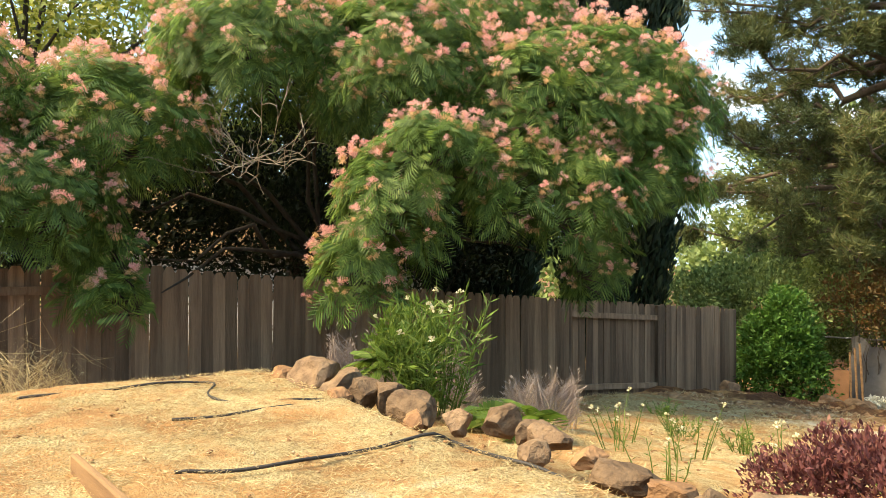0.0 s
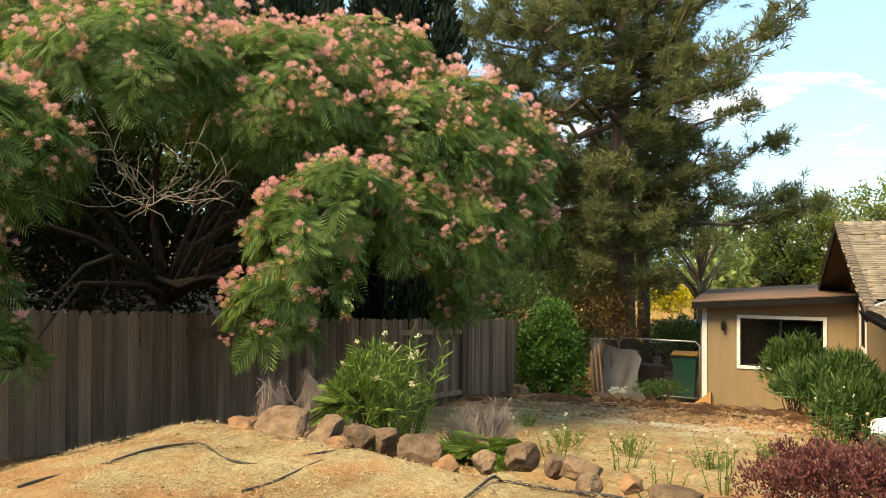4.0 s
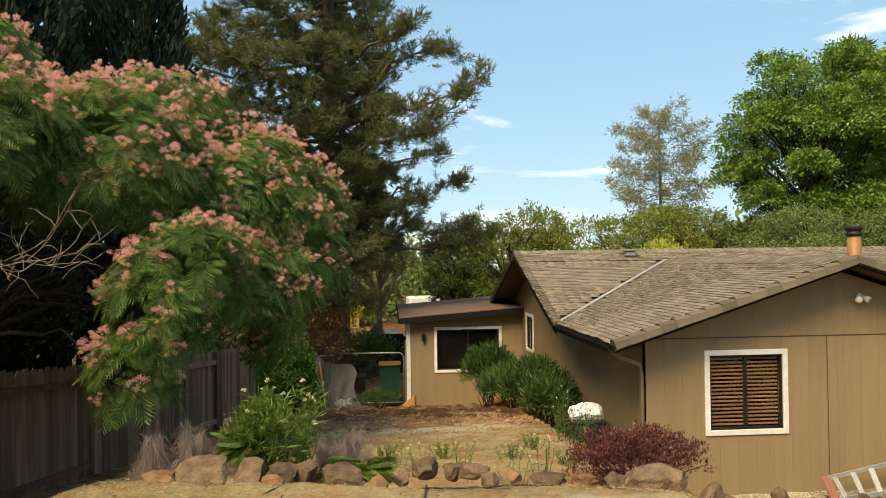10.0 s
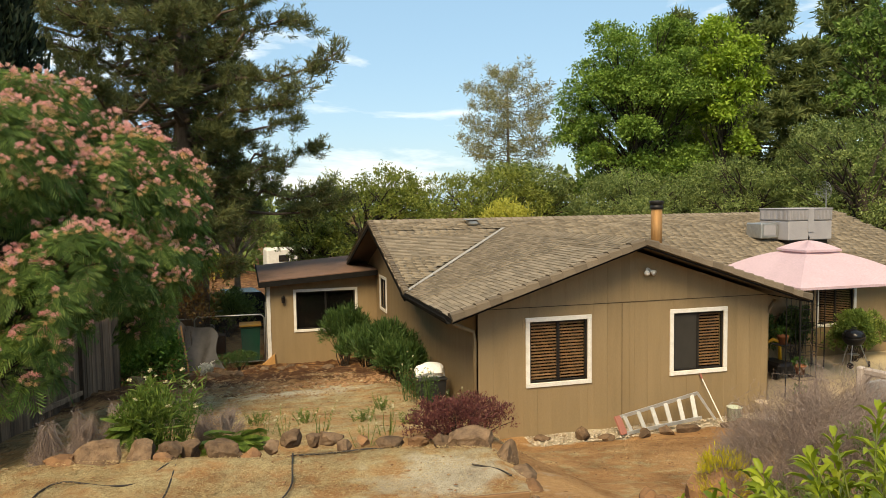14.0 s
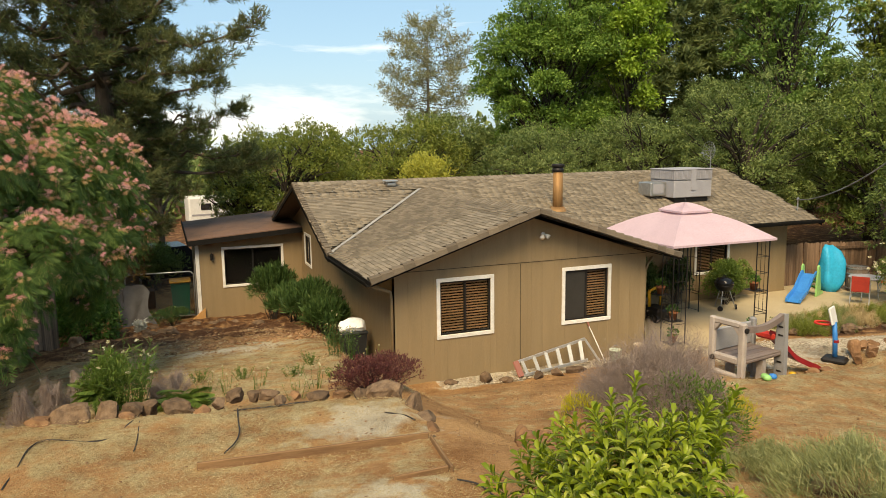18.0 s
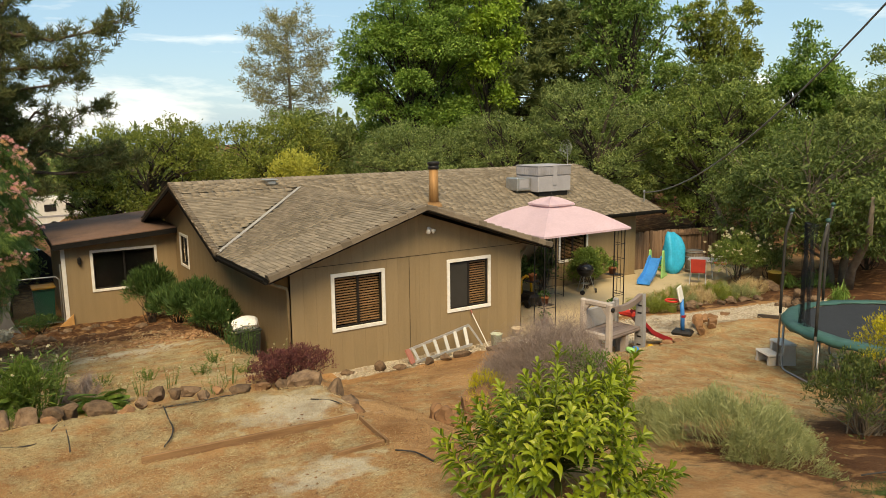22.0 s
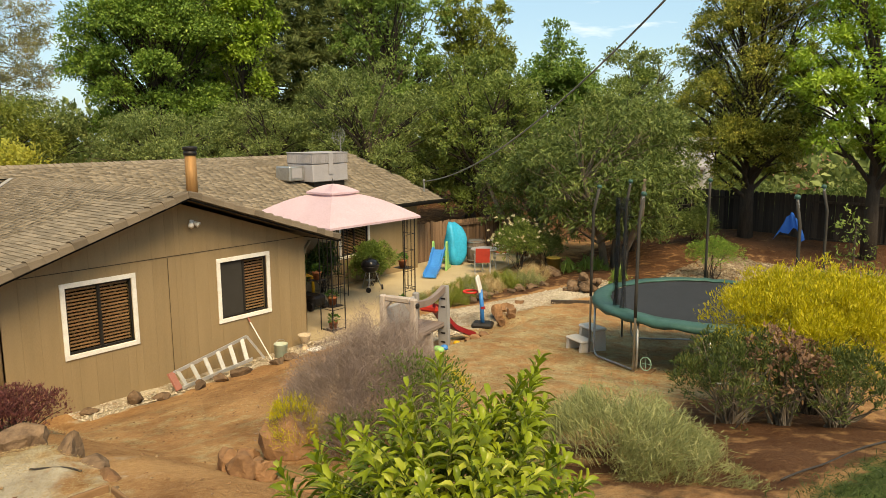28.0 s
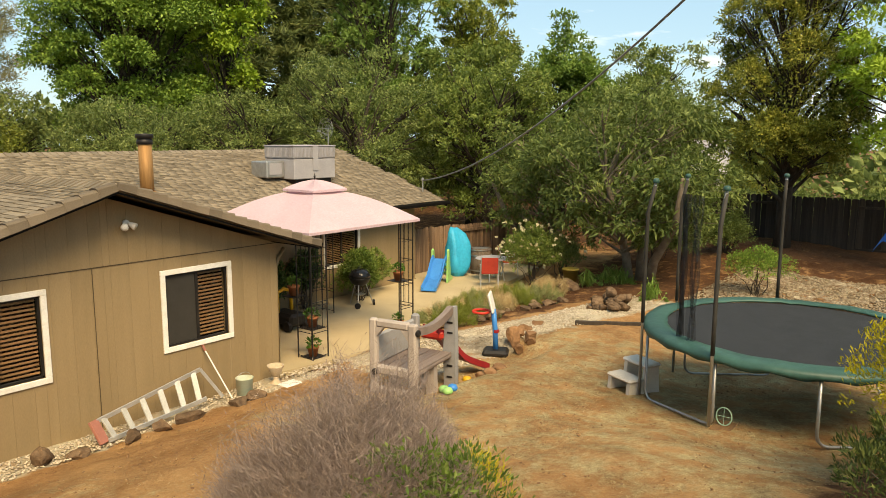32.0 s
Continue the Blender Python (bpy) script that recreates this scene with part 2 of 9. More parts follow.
def thing(name, label, category, group="", kind="", at=None):
    ob = new(name)
    if at:
        ob.matrix_world = at if isinstance(at, Matrix) else Matrix.Translation(at)
    return tagged(ob, label, category, group, kind)


def part(name, shape, material, parent=None, label="", smooth=False, m=None, kind=""):
    me = shape.mesh(name, material, smooth) if isinstance(shape, Shape) else shape
    ob = new(name, me)
    if parent:
        ob.parent = parent
    if m:
        ob.matrix_basis = m
    return tagged(ob, label, kind=kind)


def solid(name, shape, material, label, category, group="", kind="", smooth=False, m=None):
    ob = part(name, shape, material, None, label, smooth, m, kind)
    return tagged(ob, "", category, group)


def np_mesh(name, V, F, material, smooth=False):
    """Mesh from arrays: V (n,3), F (m,k)."""
    V, F = np.asarray(V, np.float32), np.asarray(F, np.int32)
    me = bpy.data.meshes.new(name)
    me.vertices.add(len(V))
    me.vertices.foreach_set("co", V.ravel())
    me.loops.add(F.size)
    me.loops.foreach_set("vertex_index", F.ravel())
    me.polygons.add(len(F))
    me.polygons.foreach_set("loop_start", np.arange(0, F.size, F.shape[1], dtype=np.int32))
    me.polygons.foreach_set("loop_total", np.full(len(F), F.shape[1], np.int32))
    if smooth:
        me.polygons.foreach_set("use_smooth", np.ones(len(F), bool))
    me.materials.append(material)
    me.update(calc_edges=True)
    return me


def unit(a):
    return a / np.maximum(np.linalg.norm(a, axis=-1, keepdims=True), 1e-9)


def leaf_mesh(name, P, D, N, Ln, Wd, material, fold=0.25):
    """Diamond leaves folded on the midrib: base P, direction D, face normal about N."""
    D = unit(D)
    S = unit(np.cross(D, N))
    U = np.cross(S, D)
    Ln, Wd = np.asarray(Ln).reshape(-1, 1), np.asarray(Wd).reshape(-1, 1)
    mid = P + D * Ln * 0.45
    lift = U * Wd * fold
    V = np.stack([P, mid + S * Wd * 0.5 + lift, P + D * Ln, mid - S * Wd * 0.5 + lift], 1).reshape(-1, 3)
    n = np.arange(len(P))[:, None] * 4
    F = np.concatenate([n + [0, 1, 2], n + [0, 2, 3]], 0)
    return np_mesh(name, V, F, material)


# ---------- ground ----------
def sstep(a, b, x):
    t = np.clip((x - a) / (b - a), 0, 1)
    return t * t * (3 - 2 * t)


def terrace(x, y):
    """How far a spot belongs to the raised straw-covered terrace, 0 to 1."""
    north = 3.60 - 0.20 * (x + 4.5) - 0.15 * sstep(-1.6, -0.5, x)
    return sstep(-0.05, 0.40, north - y) * sstep(-0.02, 0.30, -0.42 - 0.1 * (2.5 - y) - x) * sstep(-7.3, -5.0, x)


def height(x, y):
    x, y = np.asarray(x, float), np.asarray(y, float)
    xc, yc = np.clip(x, -6, 14), np.clip(y, -7, 8)
    yard = 0.5 - 0.17 * yc - 0.10 * np.clip(xc, 0, 14) + 0.012 * np.clip(xc, 0, 14) * np.clip(yc, 0, 8)
    yard = yard + 0.14 * np.clip(yc, -7, 0) * sstep(4, 8, x) - 0.16 * sstep(6.0, 8.2, x) * sstep(3.5, 1.2, y)
    yard = yard - 0.27 * sstep(3.9, 4.7, y) * sstep(6.6, 7.6, x) * sstep(11.4, 10.9, x)
    yard = yard + (-1.16 - yard) * sstep(5.0, 7.8, y)
    yard = np.where(y > 8, -1.16, yard)
    side = 0.36 - 0.142 * (np.clip(y, 0, 20) - 4.5) - 0.22 * sstep(12.6, 13.4, y) + 0.15 * sstep(6, 12, y)
    side = np.where(y < 4.5, 0.36 + 0.10 * (4.5 - np.clip(y, -7, 4.5)), side)
    side = side - 0.35 * sstep(-5.2, -7.4, x) * sstep(16, 11, y)
    w = sstep(0.9, -0.5, x)
    z = yard * (1 - w) + side * w
    z = z + 0.45 * sstep(21, 27.5, x) * sstep(10, 7, y)
    tz = 0.74 + 0.03 * np.sin(x * 1.3 + y) + 0.10 * np.clip(-1.5 - y, 0, 6)
    t = terrace(x, y)
    z = z * (1 - t) + np.maximum(tz, z) * t
    far = np.clip(np.hypot(x - 4, y - 6) - 30, 0, 400)
    return z - 0.02 * far * (far < 60) - 1.2 * (far >= 60)


def ground_z(x, y):
    return float(height(x, y))


def soil_material():
    """Red soil, with straw, lawn and bark mulch mixed in where the sheet's weights say so."""
    m = bpy.data.materials.new("soil_and_straw")
    m.use_nodes = True
    t = m.node_tree
    b = t.nodes["Principled BSDF"]
    ln = t.links.new

    def nd(kind, **inp):
        n = t.nodes.new(kind)
        for k, v in inp.items():
            n.inputs[k].default_value = v
        return n

    co = nd("ShaderNodeTexCoord")

    def noise_tex(scale, detail=6.0, rough=0.6):
        n = nd("ShaderNodeTexNoise", Scale=scale, Detail=detail, Roughness=rough)
        ln(co.outputs["Object"], n.inputs["Vector"])
        return n.outputs[0]

    def ramp(fac, a, ca, b_, cb):
        r = nd("ShaderNodeValToRGB")
        r.color_ramp.elements[0].position, r.color_ramp.elements[1].position = a, b_
        r.color_ramp.elements[0].color, r.color_ramp.elements[1].color = (*ca, 1), (*cb, 1)
        ln(fac, r.inputs[0])
        return r.outputs[0]

    def mix(fac, a, b_):
        x = nd("ShaderNodeMixRGB")
        ln(fac, x.inputs[0])
        ln(a, x.inputs[1])
        ln(b_, x.inputs[2])
        return x.outputs[0]

    broad, mid, fine, grit = noise_tex(0.55), noise_tex(3.1), noise_tex(17, 5, 0.7), noise_tex(75, 3, 0.7)
    soil = mix(mid, ramp(broad, 0.35, (0.40, 0.195, 0.080), 0.65, (0.53, 0.320, 0.145)), ramp(fine, 0.3, (0.25, 0.108, 0.044), 0.7, (0.55, 0.320, 0.145)))
    straw = mix(mid, ramp(fine, 0.36, (0.25, 0.165, 0.075), 0.58, (0.60, 0.500, 0.275)), ramp(grit, 0.39, (0.23, 0.150, 0.070), 0.58, (0.62, 0.52, 0.30)))
    lawn = mix(mid, ramp(fine, 0.3, (0.045, 0.085, 0.02), 0.7, (0.10, 0.15, 0.04)), ramp(grit, 0.3, (0.05, 0.07, 0.02), 0.7, (0.12, 0.16, 0.05)))
    mulch = mix(mid, ramp(fine, 0.3, (0.075, 0.034, 0.017), 0.7, (0.17, 0.082, 0.042)), ramp(grit, 0.3, (0.045, 0.021, 0.011), 0.7, (0.22, 0.115, 0.062)))
    lime = mix(mid, ramp(fine, 0.3, (0.52, 0.47, 0.36), 0.7, (0.66, 0.60, 0.48)), ramp(grit, 0.3, (0.45, 0.36, 0.22), 0.7, (0.66, 0.6, 0.47)))
    speck = ramp(grit, 0.46, (0, 0, 0), 0.62, (0.55, 0.55, 0.55))
    soil = mix(speck, soil, ramp(fine, 0.3, (0.48, 0.30, 0.15), 0.7, (0.58, 0.40, 0.22)))
    dots = ramp(noise_tex(120, 2, 0.5), 0.62, (0, 0, 0), 0.70, (0.5, 0.5, 0.5))
    soil = mix(dots, soil, ramp(mid, 0.3, (0.12, 0.06, 0.03), 0.7, (0.16, 0.085, 0.04)))
    col = soil
    for name, c in (("straw", straw), ("mulch", mulch), ("lawn", lawn), ("lime", lime)):
        a = nd("ShaderNodeAttribute")
        a.attribute_name = name
        k = nd("ShaderNodeMath")
        k.operation = "MULTIPLY_ADD"
        k.inputs[1].default_value = 2.4
        k.inputs[2].default_value = -1.2
        ln(mid, k.inputs[0])
        s = nd("ShaderNodeMath")
        s.operation = "ADD"
        ln(a.outputs["Fac"], s.inputs[0])
        ln(k.outputs[0], s.inputs[1])
        r = nd("ShaderNodeMapRange")
        r.inputs["From Min"].default_value, r.inputs["From Max"].default_value = 0.25, 0.75
        ln(s.outputs[0], r.inputs["Value"])
        has = nd("ShaderNodeMath")
        has.operation = "MULTIPLY"
        edge = nd("ShaderNodeMapRange")
        edge.inputs["From Max"].default_value = 0.15
        ln(a.outputs["Fac"], edge.inputs["Value"])
        ln(r.outputs[0], has.inputs[0])
        ln(edge.outputs[0], has.inputs[1])
        col = mix(has.outputs[0], col, c)
    # broad stains of darker, damper earth and paler dust
    stain = ramp(noise_tex(1.25, 7.0, 0.68), 0.34, (0.66, 0.60, 0.56), 0.60, (1.08, 1.07, 1.05))
    dark = nd("ShaderNodeMixRGB", Fac=1.0)
    dark.blend_type = "MULTIPLY"
    ln(col, dark.inputs[1])
    ln(stain, dark.inputs[2])
    col = dark.outputs[0]
    ln(col, b.inputs["Base Color"])
    b.inputs["Roughness"].default_value = 0.97
    b.inputs["Specular IOR Level"].default_value = 0.1
    bp = nd("ShaderNodeBump", Strength=1.0, Distance=0.04)
    s = nd("ShaderNodeMath")
    s.operation = "ADD"
    ln(fine, s.inputs[0])
    ln(grit, s.inputs[1])
    ln(s.outputs[0], bp.inputs["Height"])
    ln(bp.outputs[0], b.inputs["Normal"])
    return m


def gravel_band(x, y):
    """The pale gravel path that leaves the patio and crosses the yard."""
    mid_ = 6.6 - 0.29 * (np.clip(x, 10, 20) - 10)
    half_ = 1.15 - 0.45 * sstep(10.5, 14, x)
    return sstep(half_ + 0.25, half_ - 0.1, np.abs(y - mid_)) * sstep(8.2, 9.0, x) * sstep(17.4, 16.6, x)


def lawn_at(x, y):
    return sstep(1.9, 2.6, x) * sstep(0.0, -0.45, y + 3.5 + 0.35 * (x - 2.7))


def build_ground():
    near_x, near_y = np.arange(-9.6, 28.81, 0.14), np.arange(-8.4, 21.01, 0.14)
    out = np.array([0.4, 1, 2, 3.5, 6, 10, 16, 25, 40, 65, 110, 200, 380])
    xs = np.r_[near_x[0] - out[::-1], near_x, near_x[-1] + out]
    ys = np.r_[near_y[0] - out[::-1], near_y, near_y[-1] + out]
    X, Y = np.meshgrid(xs, ys)
    Z = height(X, Y)
    rough = np.array([noise.noise((x * 0.9, y * 0.9, 0)) * 0.05 + noise.noise((x * 3.1, y * 3.1, 5)) * 0.034 + noise.noise((x * 7.3, y * 7.3, 2)) * 0.012 for x, y in zip(X.ravel(), Y.ravel())]).reshape(X.shape)
    T = terrace(X, Y)
    side = sstep(0.9, -0.5, X) * (1 - T)
    clods = sstep(9.6, 11.5, Y) * sstep(18.9, 17.5, Y) * side
    lumpy = np.array([abs(noise.noise((x * 2.3, y * 2.3, 9))) * 0.22 for x, y in zip(X.ravel(), Y.ravel())]).reshape(X.shape)
    inhouse = (X > 1.2) & (Y > 8.2)
    paved = (X > 7.3) & (X < 21.1) & (Y > 7.7 + 0.12 * np.clip(X - 9, 0, 12)) & (Y < 13)
    Z = Z + np.where(inhouse | paved, 0, rough) + clods * lumpy - 0.12 * paved
    V = np.stack([X, Y, Z], -1).reshape(-1, 3)
    ny, nx = X.shape
    a = (np.arange(ny - 1)[:, None] * nx + np.arange(nx - 1)[None]).ravel()
    F = np.stack([a, a + 1, a + nx + 1, a + nx], 1)
    me = np_mesh("ground", V, F, soil_material(), smooth=True)
    straw = np.clip(T * (0.60 - 0.22 * sstep(2.8, 0.8, Y)) + side * sstep(10.6, 9.2, Y) * sstep(2.0, 5.0, Y) * 0.60, 0, 1)
    straw = np.maximum(straw, 0.50 * sstep(3.0, 6.0, X) * sstep(14, 12, X) * sstep(7.0, 5.0, Y) * sstep(-3, -1, Y))
    straw = np.maximum(straw, 0.30 * sstep(0.3, 1.0, X) * sstep(6.5, 5.0, Y) * sstep(3.2, 2, X))
    d1 = np.exp(-(((X + 1.35) / 0.75) ** 2 + ((Y - 1.75) / 0.55) ** 2))
    d2 = np.exp(-(((X + 1.9) / 0.7) ** 2 + ((Y + 0.35) / 0.35) ** 2))
    d3 = np.exp(-(((X + 2.2) / 1.5) ** 2 + ((Y - 9.1) / 0.55) ** 2))
    lime = np.clip(np.maximum(np.maximum(d1, d2 * 0.9), d3 * 0.75), 0, 1)
    path = gravel_band(X, Y)
    strip = sstep(7.15, 7.45, Y) * sstep(8.1, 8.0, Y) * sstep(1.6, 2.4, X) * sstep(8.6, 8.0, X)
    field = sstep(17.2, 18.2, X) * sstep(23.4, 23.1, X) * sstep(4.1, 3.6, Y) * sstep(-7.0, -6.0, Y)
    lime = np.maximum(lime, np.maximum(np.maximum(path, strip) * 0.85, field * 0.45))
    lawn = lawn_at(X, Y)
    back = np.maximum(np.maximum(sstep(16.5, 17.5, X) * sstep(9.5, 8, Y), sstep(11.6, 12.4, X) * sstep(7.0 - 0.29 * (X - 10) + 0.6, 7.0 - 0.29 * (X - 10) + 1.0, Y) * sstep(8.9, 8.3, Y)), sstep(13.5, 14.5, X) * sstep(3.3, 2.6, Y))
    mulch = np.clip(0.8 * back + 0.75 * sstep(20, 24, np.hypot(X - 4, Y - 4)), 0, 1)
    mulch = np.maximum(mulch, 0.82 * sstep(1.2, 2.6, X) * sstep(9, 7.5, X) * sstep(-0.9, -1.9, Y) * (1 - lawn))
    mulch = np.maximum(mulch, 0.45 * side * sstep(-5.6, -7, X))
    mulch = np.maximum(mulch, 0.72 * side * sstep(9.6, 11.0, Y) * sstep(19.5, 18.5, Y))
    for name, w in (("straw", straw), ("lime", lime), ("lawn", lawn), ("mulch", mulch)):
        at = me.attributes.new(name, "FLOAT", "POINT")
        at.data.foreach_set("value", w.astype(np.float32).ravel())
    ob = new("ground", me)
    return tagged(ob, "dry reddish garden soil with straw and weeds, stepped into terraces", "ground", kind="structure")


build_ground()

# ---------- house ----------
WX0, WX1, WY = 1.0, 7.45, 8.0          # wing: left and right wall, front wall
MY0, MY1, MX1 = 12.0, 20.1, 16.2        # main block: front and back wall, right wall
EAVE, SL, SLM = 1.34, 0.3244, 0.322      # eave height, slopes of wing and main roof
RX, RZ = 4.19, 2.592                    # wing ridge
EX0, EX1, EYF = 0.33, 8.00, 7.42       # wing eave edges and front rake
MEY, MRY, MRZ = 11.28, 16.0, 2.86       # main eave, ridge
MEX0, MEX1, MBY = 0.30, 16.95, 20.72
FLOOR = -1.9

house = thing("house", "single-storey tan house with brown shingle gable roofs and white window trim", "house")


def wall_with_planks(name, a, b, top, openings, step=0.3, inward=(0, 1)):
    """A wall from a to b (plan points); top(u) its height; openings (u0, u1, z0, z1). A backing with the openings left
    out and grooved planks in front."""
    a, b = Vector(a), Vector(b)
    ln_ = (b - a).length
    d = (b - a).normalized()
    nin = Vector(inward)
    th = 0.14

    def pt(u, z, off):
        p = a + d * u + nin * off
        return (p.x, p.y, z)

    us = sorted({0.0, ln_, *[u for o in openings for u in o[:2]]} | ({RX - WX0} if name == "wall_front" else set()) | ({MRY - MY0} if name == "wall_side_main" else set()))
    s = Shape()

    def slab(sh, u0, u1, z0, t0, t1, o0, o1):
        sh.add([pt(u0, z0, o0), pt(u1, z0, o0), pt(u1, t1, o0), pt(u0, t0, o0), pt(u0, z0, o1), pt(u1, z0, o1), pt(u1, t1, o1), pt(u0, t0, o1)],
               [(0, 1, 2, 3), (7, 6, 5, 4), (0, 4, 5, 1), (2, 6, 7, 3), (1, 5, 6, 2), (0, 3, 7, 4)])

    def pieces(u0, u1):
        holes = sorted([(o[2], o[3]) for o in openings if o[0] < (u0 + u1) / 2 < o[1]])
        z, out = FLOOR, []
        for h0, h1 in holes:
            out.append((z, h0))
            z = h1
        return out + [(z, None)]

    for u0, u1 in zip(us[:-1], us[1:]):
        for z0, z1 in pieces(u0, u1):
            slab(s, u0, u1, z0, top(u0) if z1 is None else z1, top(u1) if z1 is None else z1, 0.007, th)
    w = part(name, s, SIDING, house)
    # planks
    cuts = sorted({*us, *[k * step for k in range(1, int(ln_ / step) + 1)]})
    cuts = [c for i, c in enumerate(cuts) if i == 0 or c - cuts[i - 1] > 0.03 or c in us]
    for u0, u1 in zip(cuts[:-1], cuts[1:]):
        if u1 - u0 < 0.02:
            continue
        g = 0.0012
        for z0, z1 in pieces(u0, u1):
            p = Shape()
            seam = 1.36
            if z1 is None and name == "wall_front" and top((u0 + u1) / 2) > seam + 0.3:
                slab(p, u0 + g, u1 - g, z0, seam, seam, 0.0, 0.007)
                part("plank", p, SIDING, w)
                p = Shape()
                slab(p, u0 + g, u1 - g, seam + 0.012, top(u0 + g), top(u1 - g), 0.002, 0.007)
            else:
                slab(p, u0 + g, u1 - g, z0, top(u0 + g) if z1 is None else z1, top(u1 - g) if z1 is None else z1, 0.0, 0.007)
            part("plank", p, SIDING, w)
    return w


def wing_top(x):
    return RZ - 0.17 - SL * abs(x - RX)


W1 = (1.96, 3.345, -0.20, 1.165)      # front windows with trim: x0, x1, z0, z1
W2 = (5.10, 6.45, -0.20, 1.165)
TR = 0.085


def inner(w):
    return (w[0] + TR, w[1] - TR, w[2] + TR, w[3] - TR)


wall_with_planks("wall_front", (WX0, WY), (WX1, WY), lambda u: wing_top(WX0 + u), [(i[0] - WX0, i[1] - WX0, i[2], i[3]) for i in (inner(W1), inner(W2))])
SEAM = mat("dark_seam_flashing", (0.085, 0.058, 0.032), (0.060, 0.042, 0.024), rough=0.8, bump=0.1)
part("seam_flashing", Shape().box(((WX0 + WX1) / 2, WY - 0.004, 1.366), (WX1 - WX0 - 0.02, 0.012, 0.014), ch=0.002), SEAM, house, "dark flashing strip at the panel seam")
part("seam_flashing", Shape().box((4.02, WY - 0.003, -0.1), (0.012, 0.008, 2.9), ch=0.001), SEAM, house)
W3 = (16.95, 18.05, 0.0, 1.10)
SIDETOP = lambda u: MRZ - 0.16 - SLM * abs(MY0 + u - MRY)
wall_with_planks("wall_side_wing", (WX0, MY0), (WX0, WY + 0.015), lambda u: EAVE - 0.17 + 0.2, [], inward=(1, 0))
i3 = inner(W3)
wall_with_planks("wall_side_main", (WX0, MY1), (WX0, MY0), lambda u: MRZ - 0.16 - SLM * abs(MY1 - u - MRY), [(MY1 - i3[1], MY1 - i3[0], i3[2], i3[3])], inward=(1, 0))
wall_with_planks("wall_wing_right", (WX1, WY + 0.015), (WX1, MY0), lambda u: EAVE + 0.03, [], inward=(-1, 0))
WP = (12.35, 13.75, -0.30, 0.85)
ip = inner(WP)
wall_with_planks("wall_patio", (WX1, MY0), (MX1, MY0), lambda u: EAVE + 0.03, [(ip[0] - WX1, ip[1] - WX1, ip[2], ip[3]), (0.55, 2.4, -1.16, 0.85)], step=0.4, inward=(0, 1))
s = Shape()
s.box(((WX0 + MX1) / 2, MY1 - 0.07, -0.2), (MX1 - WX0, 0.14, 3.0)).prism([(MX1, MY0 + 0.14, FLOOR), (MX1, MY1 - 0.14, FLOOR), (MX1, MY1 - 0.14, 1.4), (MX1, MRY, 2.78), (MX1, MY0 + 0.14, 1.4)], (-0.14, 0, 0), (0, 0, 0))
part("wall_back", s, SIDING, house)
s = Shape()
s.box((4.2, 10.2, -1.24), (6.1, 4.0, 0.1)).box((8.6, 16.4, -1.24), (14.9, 8.6, 0.1))
part("floor_slab", s, CONCRETE, house)


BLIND = mat("brown_blind", (0.190, 0.108, 0.058), (0.125, 0.068, 0.036), scale=3, rough=0.6, bump=0.1, spread=0.12, stretch=(0.6, 1, 6))


def window(w, axis, plane, out, blinds, name="window", screen=False):
    """A framed window in a wall; axis 'x' or 'y' along which it runs, plane the wall's outer face, out +-1 outward sign."""
    win = new(name)
    win.parent = house

    def B(sh, u0, u1, z0, z1, o0, o1, ch=0.0):
        c = ((u0 + u1) / 2, plane + out * (o0 + o1) / 2, (z0 + z1) / 2)
        sz = (u1 - u0, abs(o1 - o0), z1 - z0)
        if axis == "y":
            c, sz = (c[1], c[0], c[2]), (sz[1], sz[0], sz[2])
        return sh.box(c, sz, ch=ch)

    u0, u1, z0, z1 = w
    for n, q in (("trim", (u0, u1, z1 - TR, z1)), ("trim", (u0, u1, z0, z0 + TR)), ("trim", (u0, u0 + TR, z0 + TR, z1 - TR)), ("trim", (u1 - TR, u1, z0 + TR, z1 - TR))):
        part(n, B(Shape(), *q, -0.01, 0.028, ch=0.006), WHITE, win)
    a, b, c, d = inner(w)
    fr = Shape()
    for q in ((a, b, d - 0.035, d), (a, b, c, c + 0.035), (a, a + 0.03, c, d), (b - 0.03, b, c, d)):
        B(fr, *q, -0.07, -0.02)
    part("window_frame", fr, BLACKIRON, win)
    mid = (a + b) / 2
    part("meeting_stile", B(Shape(), mid - 0.025, mid + 0.025, c + 0.03, d - 0.03, -0.065, -0.02), BLACKIRON, win)
    for p0, p1 in ((a + 0.03, mid - 0.025), (mid + 0.025, b - 0.03)):
        part("pane", B(Shape(), p0, p1, c + 0.035, d - 0.035, -0.055, -0.050), GLASS, win).visible_shadow = False
    if screen:
        part("insect_screen", B(Shape(), a + 0.03, mid - 0.025, c + 0.035, d - 0.035, -0.042, -0.038), SCREEN, win, "dark insect screen")
    # near-black sheet stands in for the shade behind the panes
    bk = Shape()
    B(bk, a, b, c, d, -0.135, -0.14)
    part("dark_room", bk, ROOMSHADE, win)
    if blinds:
        n = 18
        for k in range(n):
            z = c + 0.04 + (d - c - 0.08) * (k + 0.5) / n
            sl = Shape()
            hh = (d - c) / n * 0.40
            for p0, p1 in ((a + 0.035, b - 0.035),):
                B(sl, p0, p1, z - hh * 0.55, z + hh * 0.55, -0.105, -0.097)
            part("blind_slat", sl, BLIND, win)
    return win


